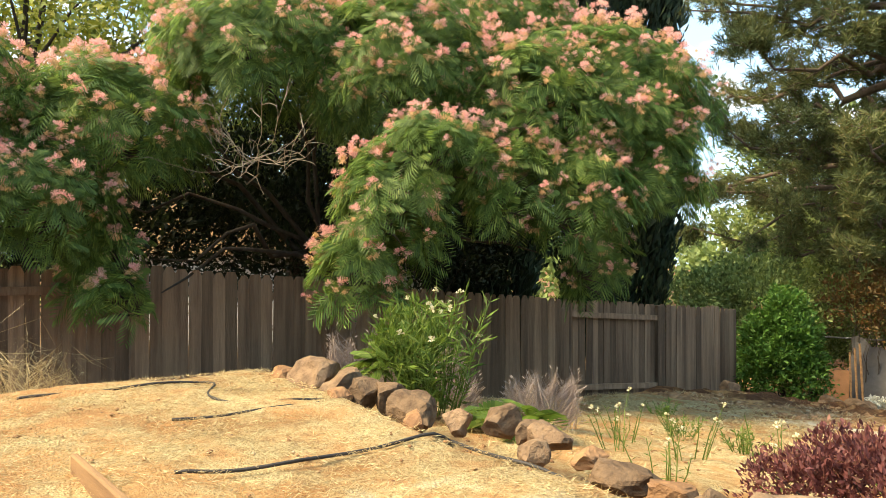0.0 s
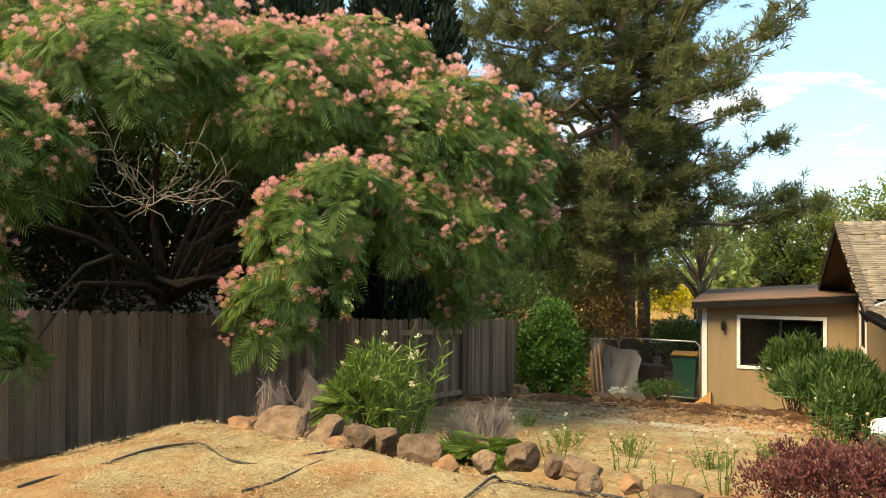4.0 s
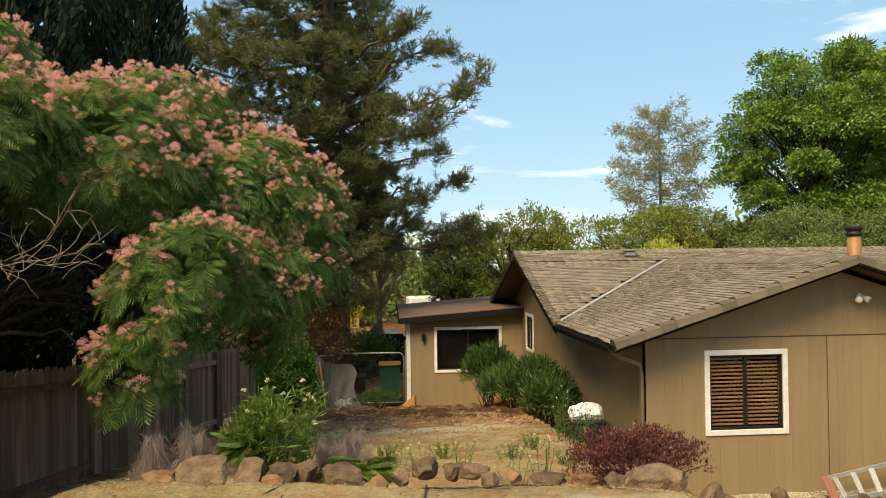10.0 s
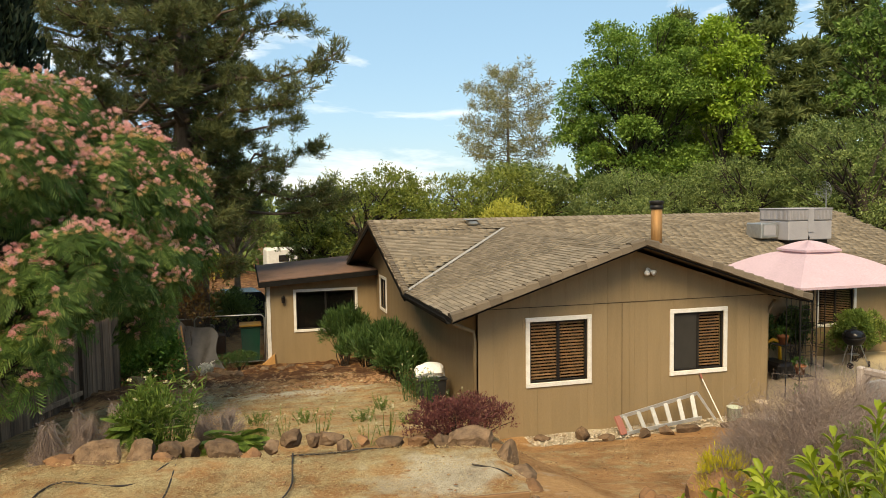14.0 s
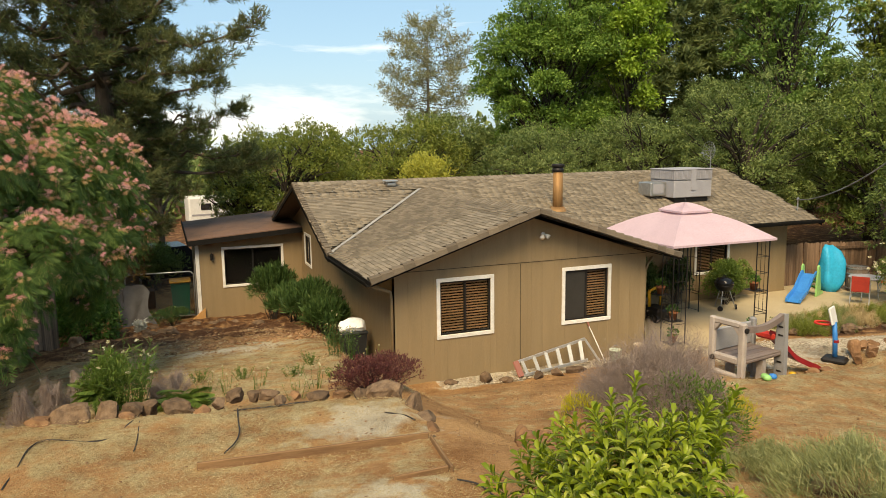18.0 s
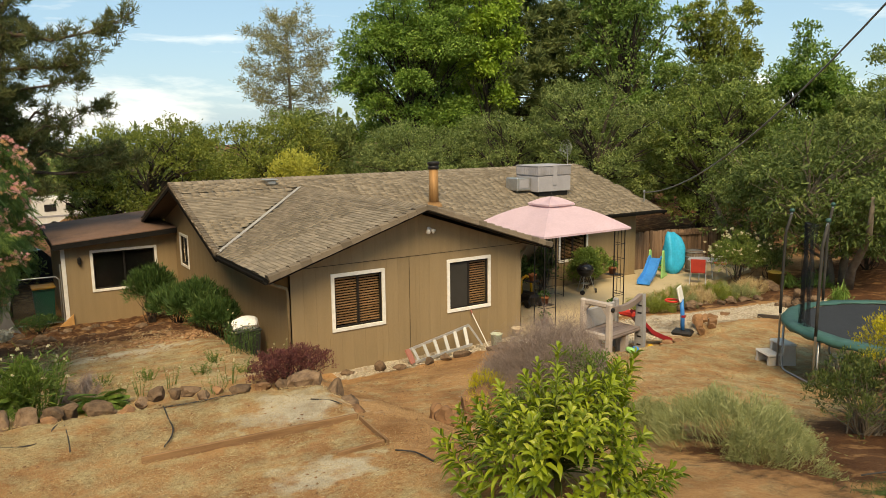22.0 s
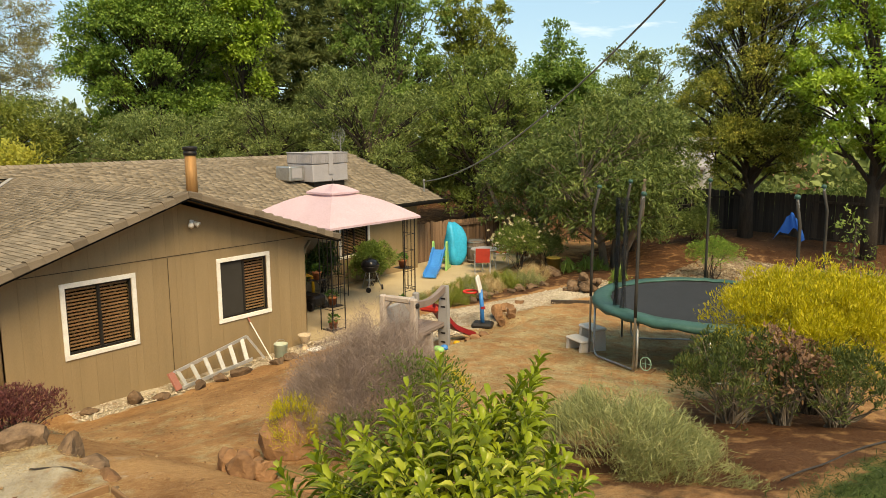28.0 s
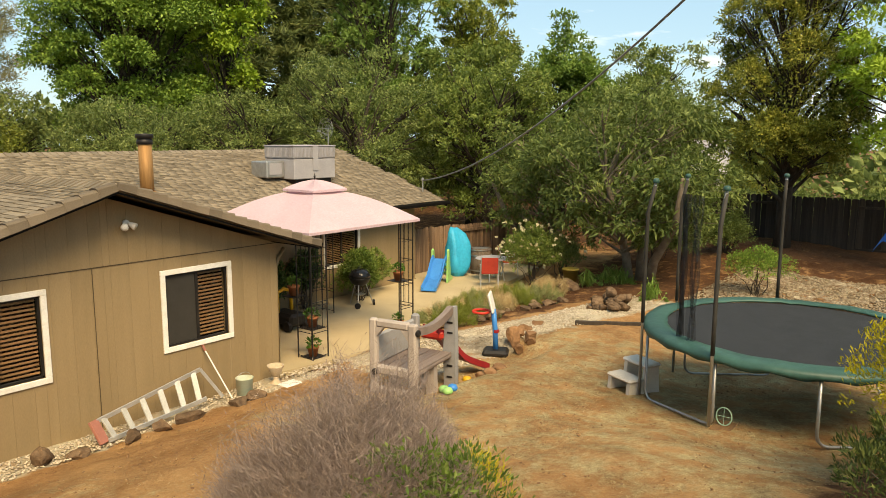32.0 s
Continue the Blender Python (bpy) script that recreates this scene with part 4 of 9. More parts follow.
def tree(name, label, category, x, y, blobs, leaf, n, size, trunk_r, z0=None, bark=None, lean=(0, 0), top=None, droop=0.2, clump=0.22, per=14, width=0.42, seed=1, limbs=True, hollow=0.55, group="", trunks=1):
    """A tree: tapered trunk, limbs to each mass of the crown, and a crown of separate leaves. Blobs are relative to the foot."""
    rng = np.random.default_rng(seed)
    z0 = ground_z(x, y) if z0 is None else z0
    bark = bark or BARK
    root = thing(name, label, category, group, at=(x, y, z0 - 0.05))
    zs = [b[2] for b in blobs]
    top = top or (min(zs) + max(zs)) / 2
    low = min(zs)
    for q in range(trunks):
        s = Shape()
        off = (0.0, 0.0) if q == 0 else (rng.normal(0, 0.25), rng.normal(0, 0.25))
        pts = [(off[0], off[1], -0.1), (off[0] * 1.5 + lean[0] * 0.15, off[1] * 1.5 + lean[1] * 0.15, top * 0.25), (off[0] * 3 + lean[0] * 0.5, off[1] * 3 + lean[1] * 0.5, top * 0.6), (off[0] * 4 + lean[0], off[1] * 4 + lean[1], top)]
        s.tube(pts, [trunk_r * 1.25, trunk_r, trunk_r * 0.75, trunk_r * 0.4], 9)
        part("trunk", s, bark, root, smooth=True)
    if limbs:
        for b in blobs:
            s = Shape()
            h0 = min(top * 0.95, max(low * 0.45, b[2] * 0.62))
            f_ = h0 / top
            st = (lean[0] * f_, lean[1] * f_, h0)
            s.tube(limb_path(st, (b[0], b[1], b[2]), rng, 0.05), [trunk_r * v for v in (0.42, 0.34, 0.27, 0.2, 0.14, 0.06)], 6, caps=False)
            for _ in range(3):
                e = np.array(b[:3]) + unit(rng.normal(0, 1, 3)) * np.array(b[3:6]) * 0.85
                s.tube(limb_path(np.array(st) * 0.35 + np.array(b[:3]) * 0.65, e, rng, 0.03, n=3), [trunk_r * v for v in (0.16, 0.12, 0.08, 0.03)], 5, caps=False)
            part("limb", s, bark, root, smooth=True)
    P, O = crown_points(rng, blobs, n, clump, per, hollow)
    D = unit(O * 0.6 + rng.normal(0, 0.6, P.shape) + np.array([0, 0, -droop]))
    N = unit(O * 0.5 + rng.normal(0, 0.5, P.shape) + np.array([0, 0, 0.7]))
    Ln = size * rng.uniform(0.6, 1.3, len(P))
    me = leaf_mesh("leaves", P, D, N, Ln, Ln * width, leaf)
    part("crown", me, leaf, root, kind="stuff")
    return root


def masses(rng, cz, R, H, n, squash=0.42, flat=0.7):
    """Random masses filling a crown of radius R and half height H about height cz."""
    out = [(0, 0, cz, R * 0.55, R * 0.55, H * 0.62)]
    for k in range(n):
        a = math.tau * (k * 0.618 + rng.uniform(-0.08, 0.08))
        h = rng.uniform(-0.85, 0.85)
        rr = math.sqrt(max(0.05, 1 - h * h)) * R * rng.uniform(0.6, 0.8)
        q = rng.uniform(0.8, 1.2) * squash * R
        out.append((rr * math.cos(a), rr * math.sin(a), cz + h * H * 0.8, q, q, q * flat))
    return out


def R_(seed):
    return np.random.default_rng(seed)


MAPLE = leafmat("green_maple_leaf", (0.092, 0.170, 0.028), (0.195, 0.310, 0.052), (0.33, 0.45, 0.095))
OAK = leafmat("grey_green_oak_leaf", (0.102, 0.146, 0.040), (0.215, 0.272, 0.080), (0.37, 0.42, 0.15))
OLIVE = leafmat("olive_green_leaf", (0.130, 0.165, 0.026), (0.240, 0.275, 0.050), (0.36, 0.37, 0.085))
LIME = leafmat("bright_lime_leaf", (0.19, 0.30, 0.03), (0.30, 0.43, 0.05), (0.40, 0.52, 0.09))
POPLAR = leafmat("light_green_leaf", (0.105, 0.185, 0.036), (0.19, 0.295, 0.06), (0.29, 0.38, 0.11))
# hedge leaves near black: shade beneath the silk tree is in the colour
SHADEDHEDGE = leafmat("shade_darkened_hedge_leaf", (0.012, 0.020, 0.009), (0.024, 0.034, 0.013), (0.04, 0.05, 0.018))
GOLD = leafmat("gold_tipped_leaf", (0.115, 0.145, 0.024), (0.33, 0.34, 0.058), (0.64, 0.58, 0.14))
PINE = leafmat("pine_needle", (0.082, 0.102, 0.036), (0.150, 0.168, 0.060), (0.215, 0.172, 0.070), 0.32, 0.6)
CONIFER = leafmat("dark_conifer_needle", (0.085, 0.120, 0.038), (0.155, 0.195, 0.060), (0.22, 0.24, 0.08), 0.35, 0.6)
GREYPINE = leafmat("grey_pine_needle", (0.195, 0.200, 0.095), (0.28, 0.275, 0.135), (0.36, 0.245, 0.12), 0.35)
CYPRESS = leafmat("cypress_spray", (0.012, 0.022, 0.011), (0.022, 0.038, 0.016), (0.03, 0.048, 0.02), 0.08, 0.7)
WILLOW = leafmat("willow_green_leaf", (0.095, 0.140, 0.028), (0.190, 0.255, 0.055), (0.33, 0.38, 0.10))
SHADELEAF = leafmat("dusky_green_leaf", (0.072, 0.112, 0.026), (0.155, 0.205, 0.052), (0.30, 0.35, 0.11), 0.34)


def pine(name, label, x, y, tall, first, reach, n_branch, leaf, seed, trunk_r=0.3, needles=0.26, tufts=16, z0=None, droop=-0.05, lengths=None, bark=None, blade=0.024, per_tuft=9):
    """A conifer: trunk, whorled boughs and tufts of separate needles along them."""
    rng = R_(seed)
    z0 = ground_z(x, y) if z0 is None else z0
    root = thing(name, label, "tree", at=(x, y, z0 - 0.05))
    part("trunk", Shape().tube([(0, 0, -0.1), (0.05, 0, tall * 0.3), (0.1, 0.1, tall * 0.65), (0.1, 0.1, tall)], [trunk_r * 1.2, trunk_r, trunk_r * 0.6, trunk_r * 0.1], 10), bark or BARK, root, smooth=True)
    C, D = [], []
    for k in range(n_branch):
        s = Shape()
        t = (k + rng.uniform(0, 1)) / n_branch
        h = first + (tall - first) * t
        a = math.tau * (k * 0.618) + rng.uniform(-0.3, 0.3)
        ln_ = reach * (1 - t) ** 0.75 * rng.uniform(0.65, 1.15) + 0.35
        if lengths:
            ln_ *= lengths(a, t)
        e = (ln_ * math.cos(a), ln_ * math.sin(a), h + ln_ * (droop + 0.25 * t + rng.uniform(-0.08, 0.18)))
        pts = limb_path((0.05, 0.05, h), e, rng, -0.05, 0.25, 5)
        s.tube(pts, [trunk_r * v * (1 - 0.6 * t) for v in (0.26, 0.2, 0.15, 0.11, 0.07, 0.03)], 5, caps=False)
        pts = np.array(pts)
        m = max(4, int(tufts * ln_ / reach))
        for _ in range(m):
            u = rng.uniform(0.28, 1.0) ** 0.75 * 5
            i = min(4, int(u))
            p = pts[i] + (pts[i + 1] - pts[i]) * (u - i)
            side = unit(rng.normal(0, 1, 3) * [1, 1, 0.45])
            spread = 0.34 * (1.15 - u / 5) * ln_ * rng.uniform(0.3, 1)
            q = p + side * spread
            if rng.uniform() < 0.45:
                s.tube([tuple(p), tuple((p + q) / 2 + rng.normal(0, 0.04, 3)), tuple(q)], [0.018, 0.013, 0.006], 4, caps=False)
            for _ in range(4):
                C.append(q + rng.normal(0, 0.16, 3))
                D.append(unit(side + (pts[i + 1] - pts[i]) * 0.4 + np.array([0, 0, 0.35])))
        part("bough", s, bark or BARK, root, smooth=True)
    C, D = np.array(C), np.array(D)
    k = np.repeat(np.arange(len(C)), per_tuft)
    dirs = unit(D[k] * 0.55 + rng.normal(0, 0.62, (len(k), 3)))
    P = C[k] + D[k] * rng.uniform(-0.16, 0.16, (len(k), 1))
    Ln = needles * rng.uniform(0.6, 1.2, len(k))
    me = leaf_mesh("needles", P, dirs, rng.normal(0, 1, P.shape), Ln, np.full(len(k), blade), leaf, 0.0)
    part("needles", me, leaf, root, kind="stuff")
    return root


def big_pine(name, label, x, y, z0, tall, trunk_r, boughs, leaf, bark, seed, twigs=17, tufts=6, per_tuft=24, needle=0.22, blade=0.024):
    """An old pine: bare lower trunk, long wandering boughs (height, end relative to the foot), forked into twigs that end in
    brushes of needles."""
    rng = R_(seed)
    root = thing(name, label, "tree", at=(x, y, z0))
    tr = [(0, 0, -0.1), (0.06, 0.03, tall * 0.15), (-0.04, 0.05, tall * 0.35), (0.08, 0.0, tall * 0.65), (0.05, 0.05, tall)]
    part("trunk", Shape().tube(tr, [trunk_r * v for v in (1.25, 1.0, 0.85, 0.5, 0.08)], 12), bark, root, smooth=True)
    C, D = [], []
    for h, e in boughs:
        s = Shape()
        e = np.array(e, float)
        a = np.array([0.03, 0.03, h])
        ln_ = np.linalg.norm(e - a)
        pts = np.array(limb_path(a, e, rng, -0.04, 0.42, 7))
        r0 = trunk_r * (0.16 + 0.028 * ln_)
        s.tube([tuple(p) for p in pts], [r0 * v for v in (1, 0.85, 0.7, 0.56, 0.44, 0.32, 0.2, 0.08)], 6, caps=False)
        for j in range(max(4, int(twigs * ln_ / 3.5))):
            u = (0.26 + 0.74 * rng.uniform(0, 1) ** 0.7) * 7
            i = min(6, int(u))
            p = pts[i] + (pts[i + 1] - pts[i]) * (u - i)
            fwd = unit(pts[i + 1] - pts[i])
            sd = unit(np.cross(fwd, [0, 0, 1.0])) * (1 if j % 2 else -1)
            tl = rng.uniform(0.35, 1.0) * (0.45 + 0.17 * ln_ * (1.15 - u / 7))
            q = p + unit(fwd * rng.uniform(0.3, 0.9) + sd * rng.uniform(0.4, 1.0) + np.array([0, 0, rng.uniform(-0.22, 0.34)])) * tl
            m = (p + q) / 2 + rng.normal(0, 0.05, 3)
            s.tube([tuple(p), tuple(m), tuple(q)], [0.020, 0.013, 0.006], 4, caps=False)
            for w in range(tufts):
                f_ = 1.0 - 0.2 * w
                b = m + (q - m) * max(0.0, f_) + rng.normal(0, 0.15, 3) * (w > 0)
                C.append(b)
                D.append(unit((q - p) * 0.8 + rng.normal(0, 0.25, 3) * tl + np.array([0, 0, 0.45 * tl])))
        part("bough", s, bark, root, smooth=True)
    C, D = np.array(C), np.array(D)
    k = np.repeat(np.arange(len(C)), per_tuft)
    dirs = unit(D[k] * 0.75 + rng.normal(0, 0.55, (len(k), 3)))
    P = C[k] + D[k] * rng.uniform(-0.20, 0.06, (len(k), 1))
    part("needles", leaf_mesh("needles", P, dirs, rng.normal(0, 1, P.shape), needle * rng.uniform(0.7, 1.2, len(k)), np.full(len(k), blade), leaf, 0.0), leaf, root, kind="stuff")
    return root


# far trees behind the house
tree("maple_tree", "tall dense green maple tree behind the house", "tree", 19.5, 34.0, masses(R_(3), 10.4, 5.05, 7.6, 56, 0.22, 0.75), MAPLE, 95000, 0.17, 0.35, z0=-2.2, seed=3, width=0.6, clump=0.30, per=18, hollow=0.45)
tree("slender_tree", "slender bright lime-green tree", "tree", 23.3, 31.0, masses(R_(4), 11.2, 2.2, 6.4, 22, 0.30, 1.1), LIME, 10000, 0.24, 0.16, z0=-2.2, seed=4, width=0.6, clump=0.45, hollow=0.4)
OAKS = "oaks behind the house"
tree("oak_tree", "broad olive-green oak behind the ridge", "tree", 2.6, 31.0, masses(R_(5), 4.3, 4.4, 3.2, 36, 0.27), OLIVE, 24000, 0.17, 0.25, z0=-2.2, seed=5, clump=0.30, per=44, group=OAKS)
tree("oak_tree", "broad olive-green oak behind the ridge", "tree", 9.6, 34.0, masses(R_(6), 4.2, 4.8, 3.2, 36, 0.27), OLIVE, 24000, 0.18, 0.25, z0=-2.2, seed=6, clump=0.30, per=44, group=OAKS)
tree("oak_tree", "dusky oak with a rounded top beyond the roof", "tree", 14.2, 39.0, masses(R_(61), 4.8, 4.2, 3.2, 18, 0.34), OAK, 16000, 0.20, 0.25, z0=-2.2, seed=61, clump=0.30, per=44, group=OAKS)
tree("oak_tree", "grey-green oak close behind the roof", "tree", 15.0, 25.6, masses(R_(7), 4.3, 3.6, 2.7, 36, 0.27), OAK, 36000, 0.125, 0.25, z0=-1.8, seed=7, clump=0.30, per=44, group=OAKS)
tree("oak_tree", "grey-green oak close behind the roof", "tree", 19.6, 24.0, masses(R_(71), 4.6, 3.4, 3.4, 36, 0.27), OAK, 34000, 0.125, 0.25, z0=-1.8, seed=71, clump=0.30, per=44, group=OAKS)
tree("oak_tree", "tall grey-green oak beside the house end", "tree", 21.6, 19.6, masses(R_(8), 5.0, 3.7, 4.7, 42, 0.25), OAK, 44000, 0.125, 0.28, z0=-1.6, seed=8, clump=0.30, per=44, group=OAKS)
tree("oak_tree", "grey-green oak over the board fence", "tree", 25.2, 15.4, masses(R_(9), 4.6, 3.6, 4.4, 40, 0.25), WILLOW, 30000, 0.16, 0.28, z0=-1.6, seed=9, clump=0.30, per=44, group=OAKS)
tree("oak_tree", "leafy green oak between the taller trees", "tree", 29.0, 19.0, masses(R_(91), 5.8, 3.8, 5.0, 40, 0.25), WILLOW, 24000, 0.20, 0.28, z0=-1.8, seed=91, clump=0.30, per=44, group=OAKS)
tree("poplar_tree", "tall light green tree behind the oaks", "tree", 32.0, 27.5, masses(R_(10), 10.2, 4.0, 8.6, 42, 0.25), POPLAR, 26000, 0.26, 0.25, z0=-2, seed=10, clump=0.30, per=44)
tree("poplar_tree", "pale green pointed tree against the sky", "tree", 35.2, 17.2, masses(R_(12), 5.6, 3.0, 4.8, 30, 0.28) + [(0.2, 0, 9.6, 1.2, 1.2, 1.5), (-0.6, 0.6, 8.6, 1.4, 1.4, 1.3), (0.6, -0.8, 8.3, 1.4, 1.4, 1.3), (0, 0.1, 11.0, 0.7, 0.7, 1.2)], POPLAR, 30000, 0.25, 0.2, z0=-2, seed=12, clump=0.30, per=44)
tree("poplar_tree", "light green tree rising behind the poplars", "tree", 38.5, 25.6, masses(R_(121), 8.6, 3.7, 8.4, 46, 0.24, 0.95), OLIVE, 26000, 0.28, 0.2, z0=-2, seed=121, clump=0.30, per=44)
tree("oak_tree", "grey-green oak filling the gap beyond the garden", "tree", 35.0, 12.5, masses(R_(131), 4.6, 3.8, 4.2, 34, 0.26), OAK, 20000, 0.20, 0.25, z0=-2, seed=131, clump=0.30, per=44, group=OAKS)
tree("oak_tree", "leafy green oak filling the gap beyond the garden", "tree", 40.0, 16.0, masses(R_(132), 5.6, 4.0, 5.0, 34, 0.26), WILLOW, 20000, 0.24, 0.25, z0=-2, seed=132, clump=0.30, per=44, group=OAKS)
tree("dusky_tree", "thin dusky tree beyond the lean-to", "tree", -3.5, 32.0, masses(R_(133), 4.6, 2.4, 2.0, 26, 0.3), SHADELEAF, 4200, 0.12, 0.16, z0=-2, seed=133, clump=0.35, per=10, bark=BARK_PALE)
tree("dusky_tree", "dark leafy tree beyond the lean-to roof", "tree", 0.2, 30.0, masses(R_(134), 3.9, 2.0, 2.2, 28, 0.28), SHADELEAF, 12000, 0.13, 0.16, z0=-2, seed=134, clump=0.3, per=20)
tree("distant_tree", "grey-green tree far behind the garden", "tree", 48.0, 17.0, masses(R_(13), 6.8, 4.2, 5.6, 16, 0.36), OAK, 11000, 0.28, 0.2, z0=-2, seed=13, clump=0.30, per=44)
pine("conifer", "tall dark green conifer in the distance", 31.0, 38.0, 22, 1.5, 7.6, 120, CONIFER, 21, 0.35, 0.60, 44, z0=-2.5, blade=0.10, per_tuft=7)
pine("conifer", "tall dark green conifer in the distance", 37.0, 36.0, 21, 1.5, 7.4, 110, CONIFER, 22, 0.35, 0.60, 44, z0=-2.5, blade=0.10, per_tuft=7)
pine("conifer", "tall dark green conifer in the distance", 27.5, 42.0, 19, 1.5, 6.4, 100, CONIFER, 23, 0.35, 0.60, 40, z0=-2.5, blade=0.10, per_tuft=7)
pine("grey_pine", "thin grey pine with a sparse rounded crown", 15.2, 44.3, 15.2, 7.6, 3.4, 64, GREYPINE, 24, 0.17, 0.34, 30, z0=-2.5, blade=0.045, per_tuft=3, bark=BARK_PALE, lengths=lambda a, t: math.sqrt(max(0.08, 1 - (2 * t - 0.85) ** 2)) / (1 - t + 0.02) ** 0.75)
tree("garden_tree", "leaning green tree with slim curved trunks beside the yard", "tree", 19.6, 6.3, masses(R_(14), 3.3, 3.4, 2.8, 44, 0.22), SHADELEAF, 26000, 0.19, 0.13, seed=14, clump=0.30, per=22, width=0.28, droop=0.5, lean=(-0.8, 0.6), trunks=3, bark=BARK_PALE)
tree("garden_tree", "leafy green tree at the corner of the board fence", "tree", 21.6, 10.2, masses(R_(141), 3.0, 2.9, 3.0, 40, 0.24), SHADELEAF, 19000, 0.18, 0.13, seed=141, clump=0.30, per=22, width=0.30, droop=0.5, trunks=2, bark=BARK_PALE)
tree("gold_tree", "large dark tree with golden tips", "tree", 26.4, 3.6, masses(R_(15), 6.0, 2.9, 5.6, 60, 0.25, 0.85), GOLD, 98000, 0.115, 0.25, seed=15, clump=0.30, per=44, hollow=0.5)
tree("ash_tree", "bright green leafy tree over the back fence", "tree", 25.0, -0.9, masses(R_(16), 6.6, 3.2, 4.4, 34, 0.30), LIME, 32000, 0.18, 0.22, seed=16, clump=0.30, per=44)


# woods that close the view all round, too far to tell apart
def woods():
    rng = R_(300)
    B = []
    for k in range(120):
        a = rng.uniform(0, math.tau)
        r = rng.uniform(50, 78)
        h = rng.uniform(4, 8.0)
        B.append((4 + r * math.cos(a), 8 + r * math.sin(a), h * 0.40 - 2.6, rng.uniform(4.5, 7), rng.uniform(4.5, 7), h * 0.62))
    P, O = crown_points(rng, B, 90000, 0.3, 18, 0.7)
    D = unit(O + rng.normal(0, 0.6, P.shape))
    me = leaf_mesh("woods", P, D, unit(O + rng.normal(0, 0.5, P.shape)), rng.uniform(0.5, 1.0, len(P)), rng.uniform(0.35, 0.6, len(P)), OAK)
    solid("woods", me, OAK, "distant green woods round the gardens", "woods", kind="stuff")


woods()

# conifers beyond the left fence
PINEBARK = mat("grey_brown_pine_bark", (0.17, 0.125, 0.092), (0.095, 0.068, 0.05), scale=5, rough=0.95, bump=0.9, fine=30, stretch=(2, 2, 0.5))
PX, PY, PZ = -5.0, 21.0, -1.9
prng = R_(31)
ends = [(-0.45, 16.4, 7.7), (-1.3, 16.3, 6.8), (-1.0, 18.0, 8.8), (-0.73, 20.5, 5.3), (-1.5, 19.6, 6.1), (-0.35, 20.6, 3.95), (0.15, 20.4, 3.5), (-1.6, 19.2, 4.6), (-2.3, 18.0, 9.8),
        (-3.4, 18.2, 1.7), (-5.2, 17.6, 1.9), (-7.4, 18.0, 2.0), (-5.0, 17.4, 3.4), (-6.6, 17.2, 3.0), (-3.6, 17.8, 3.0)]
boughs = [(e[2] - PZ - 0.16 * math.hypot(e[0] - PX, e[1] - PY) + 0.3, (e[0] - PX, e[1] - PY, e[2] - PZ)) for e in ends]
for k in range(150):
    h = 4.3 + 15.0 * (k + prng.uniform(0, 1)) / 150
    a = math.tau * k * 0.618 + prng.uniform(-0.3, 0.3)
    ln_ = (2.4 + 3.9 * max(0.0, -math.cos(a - 0.35))) * (1.22 - 0.035 * h) * prng.uniform(0.75, 1.15)
    boughs.append((h, (ln_ * math.cos(a), ln_ * math.sin(a), h + ln_ * prng.uniform(-0.10, 0.28))))
big_pine("pine_tree", "big rugged pine with long needled boughs", PX, PY, PZ, 20.5, 0.34, boughs, PINE, PINEBARK, 31)
boughs = []
for k in range(44):
    h = 5.0 + 10.5 * (k + prng.uniform(0, 1)) / 44
    a = math.tau * k * 0.618 + prng.uniform(-0.3, 0.3)
    ln_ = 2.3 * (1.3 - 0.05 * h) * prng.uniform(0.7, 1.2)
    boughs.append((h, (ln_ * math.cos(a), ln_ * math.sin(a), h + ln_ * prng.uniform(-0.05, 0.3))))
big_pine("pine_tree", "second slimmer pine standing close behind the first", -4.7, 23.2, PZ, 16.5, 0.20, boughs, PINE, PINEBARK, 32, 14)
tree("yard_oak", "dark leafy oak behind the pine", "tree", -9.0, 29.0, masses(R_(33), 5.5, 5.0, 4.5, 36, 0.27), OAK, 20000, 0.22, 0.3, z0=-2, seed=33, clump=0.30, per=44)


# ---------- trampoline ----------
GREENPAD = mat("green_vinyl_pad", (0.036, 0.100, 0.082), (0.024, 0.066, 0.056), scale=3, rough=0.45, bump=0.25, fine=14)
BLACKMAT = mat("black_woven_mat", (0.018, 0.019, 0.021), (0.026, 0.027, 0.03), rough=0.7, bump=0.1, fine=150)
FOAM = mat("grey_foam_sleeve", (0.042, 0.038, 0.032), (0.026, 0.024, 0.021), rough=0.7, bump=0.1)
TX, TY, TZ, TR_ = 10.30, -0.30, 0.50, 2.15


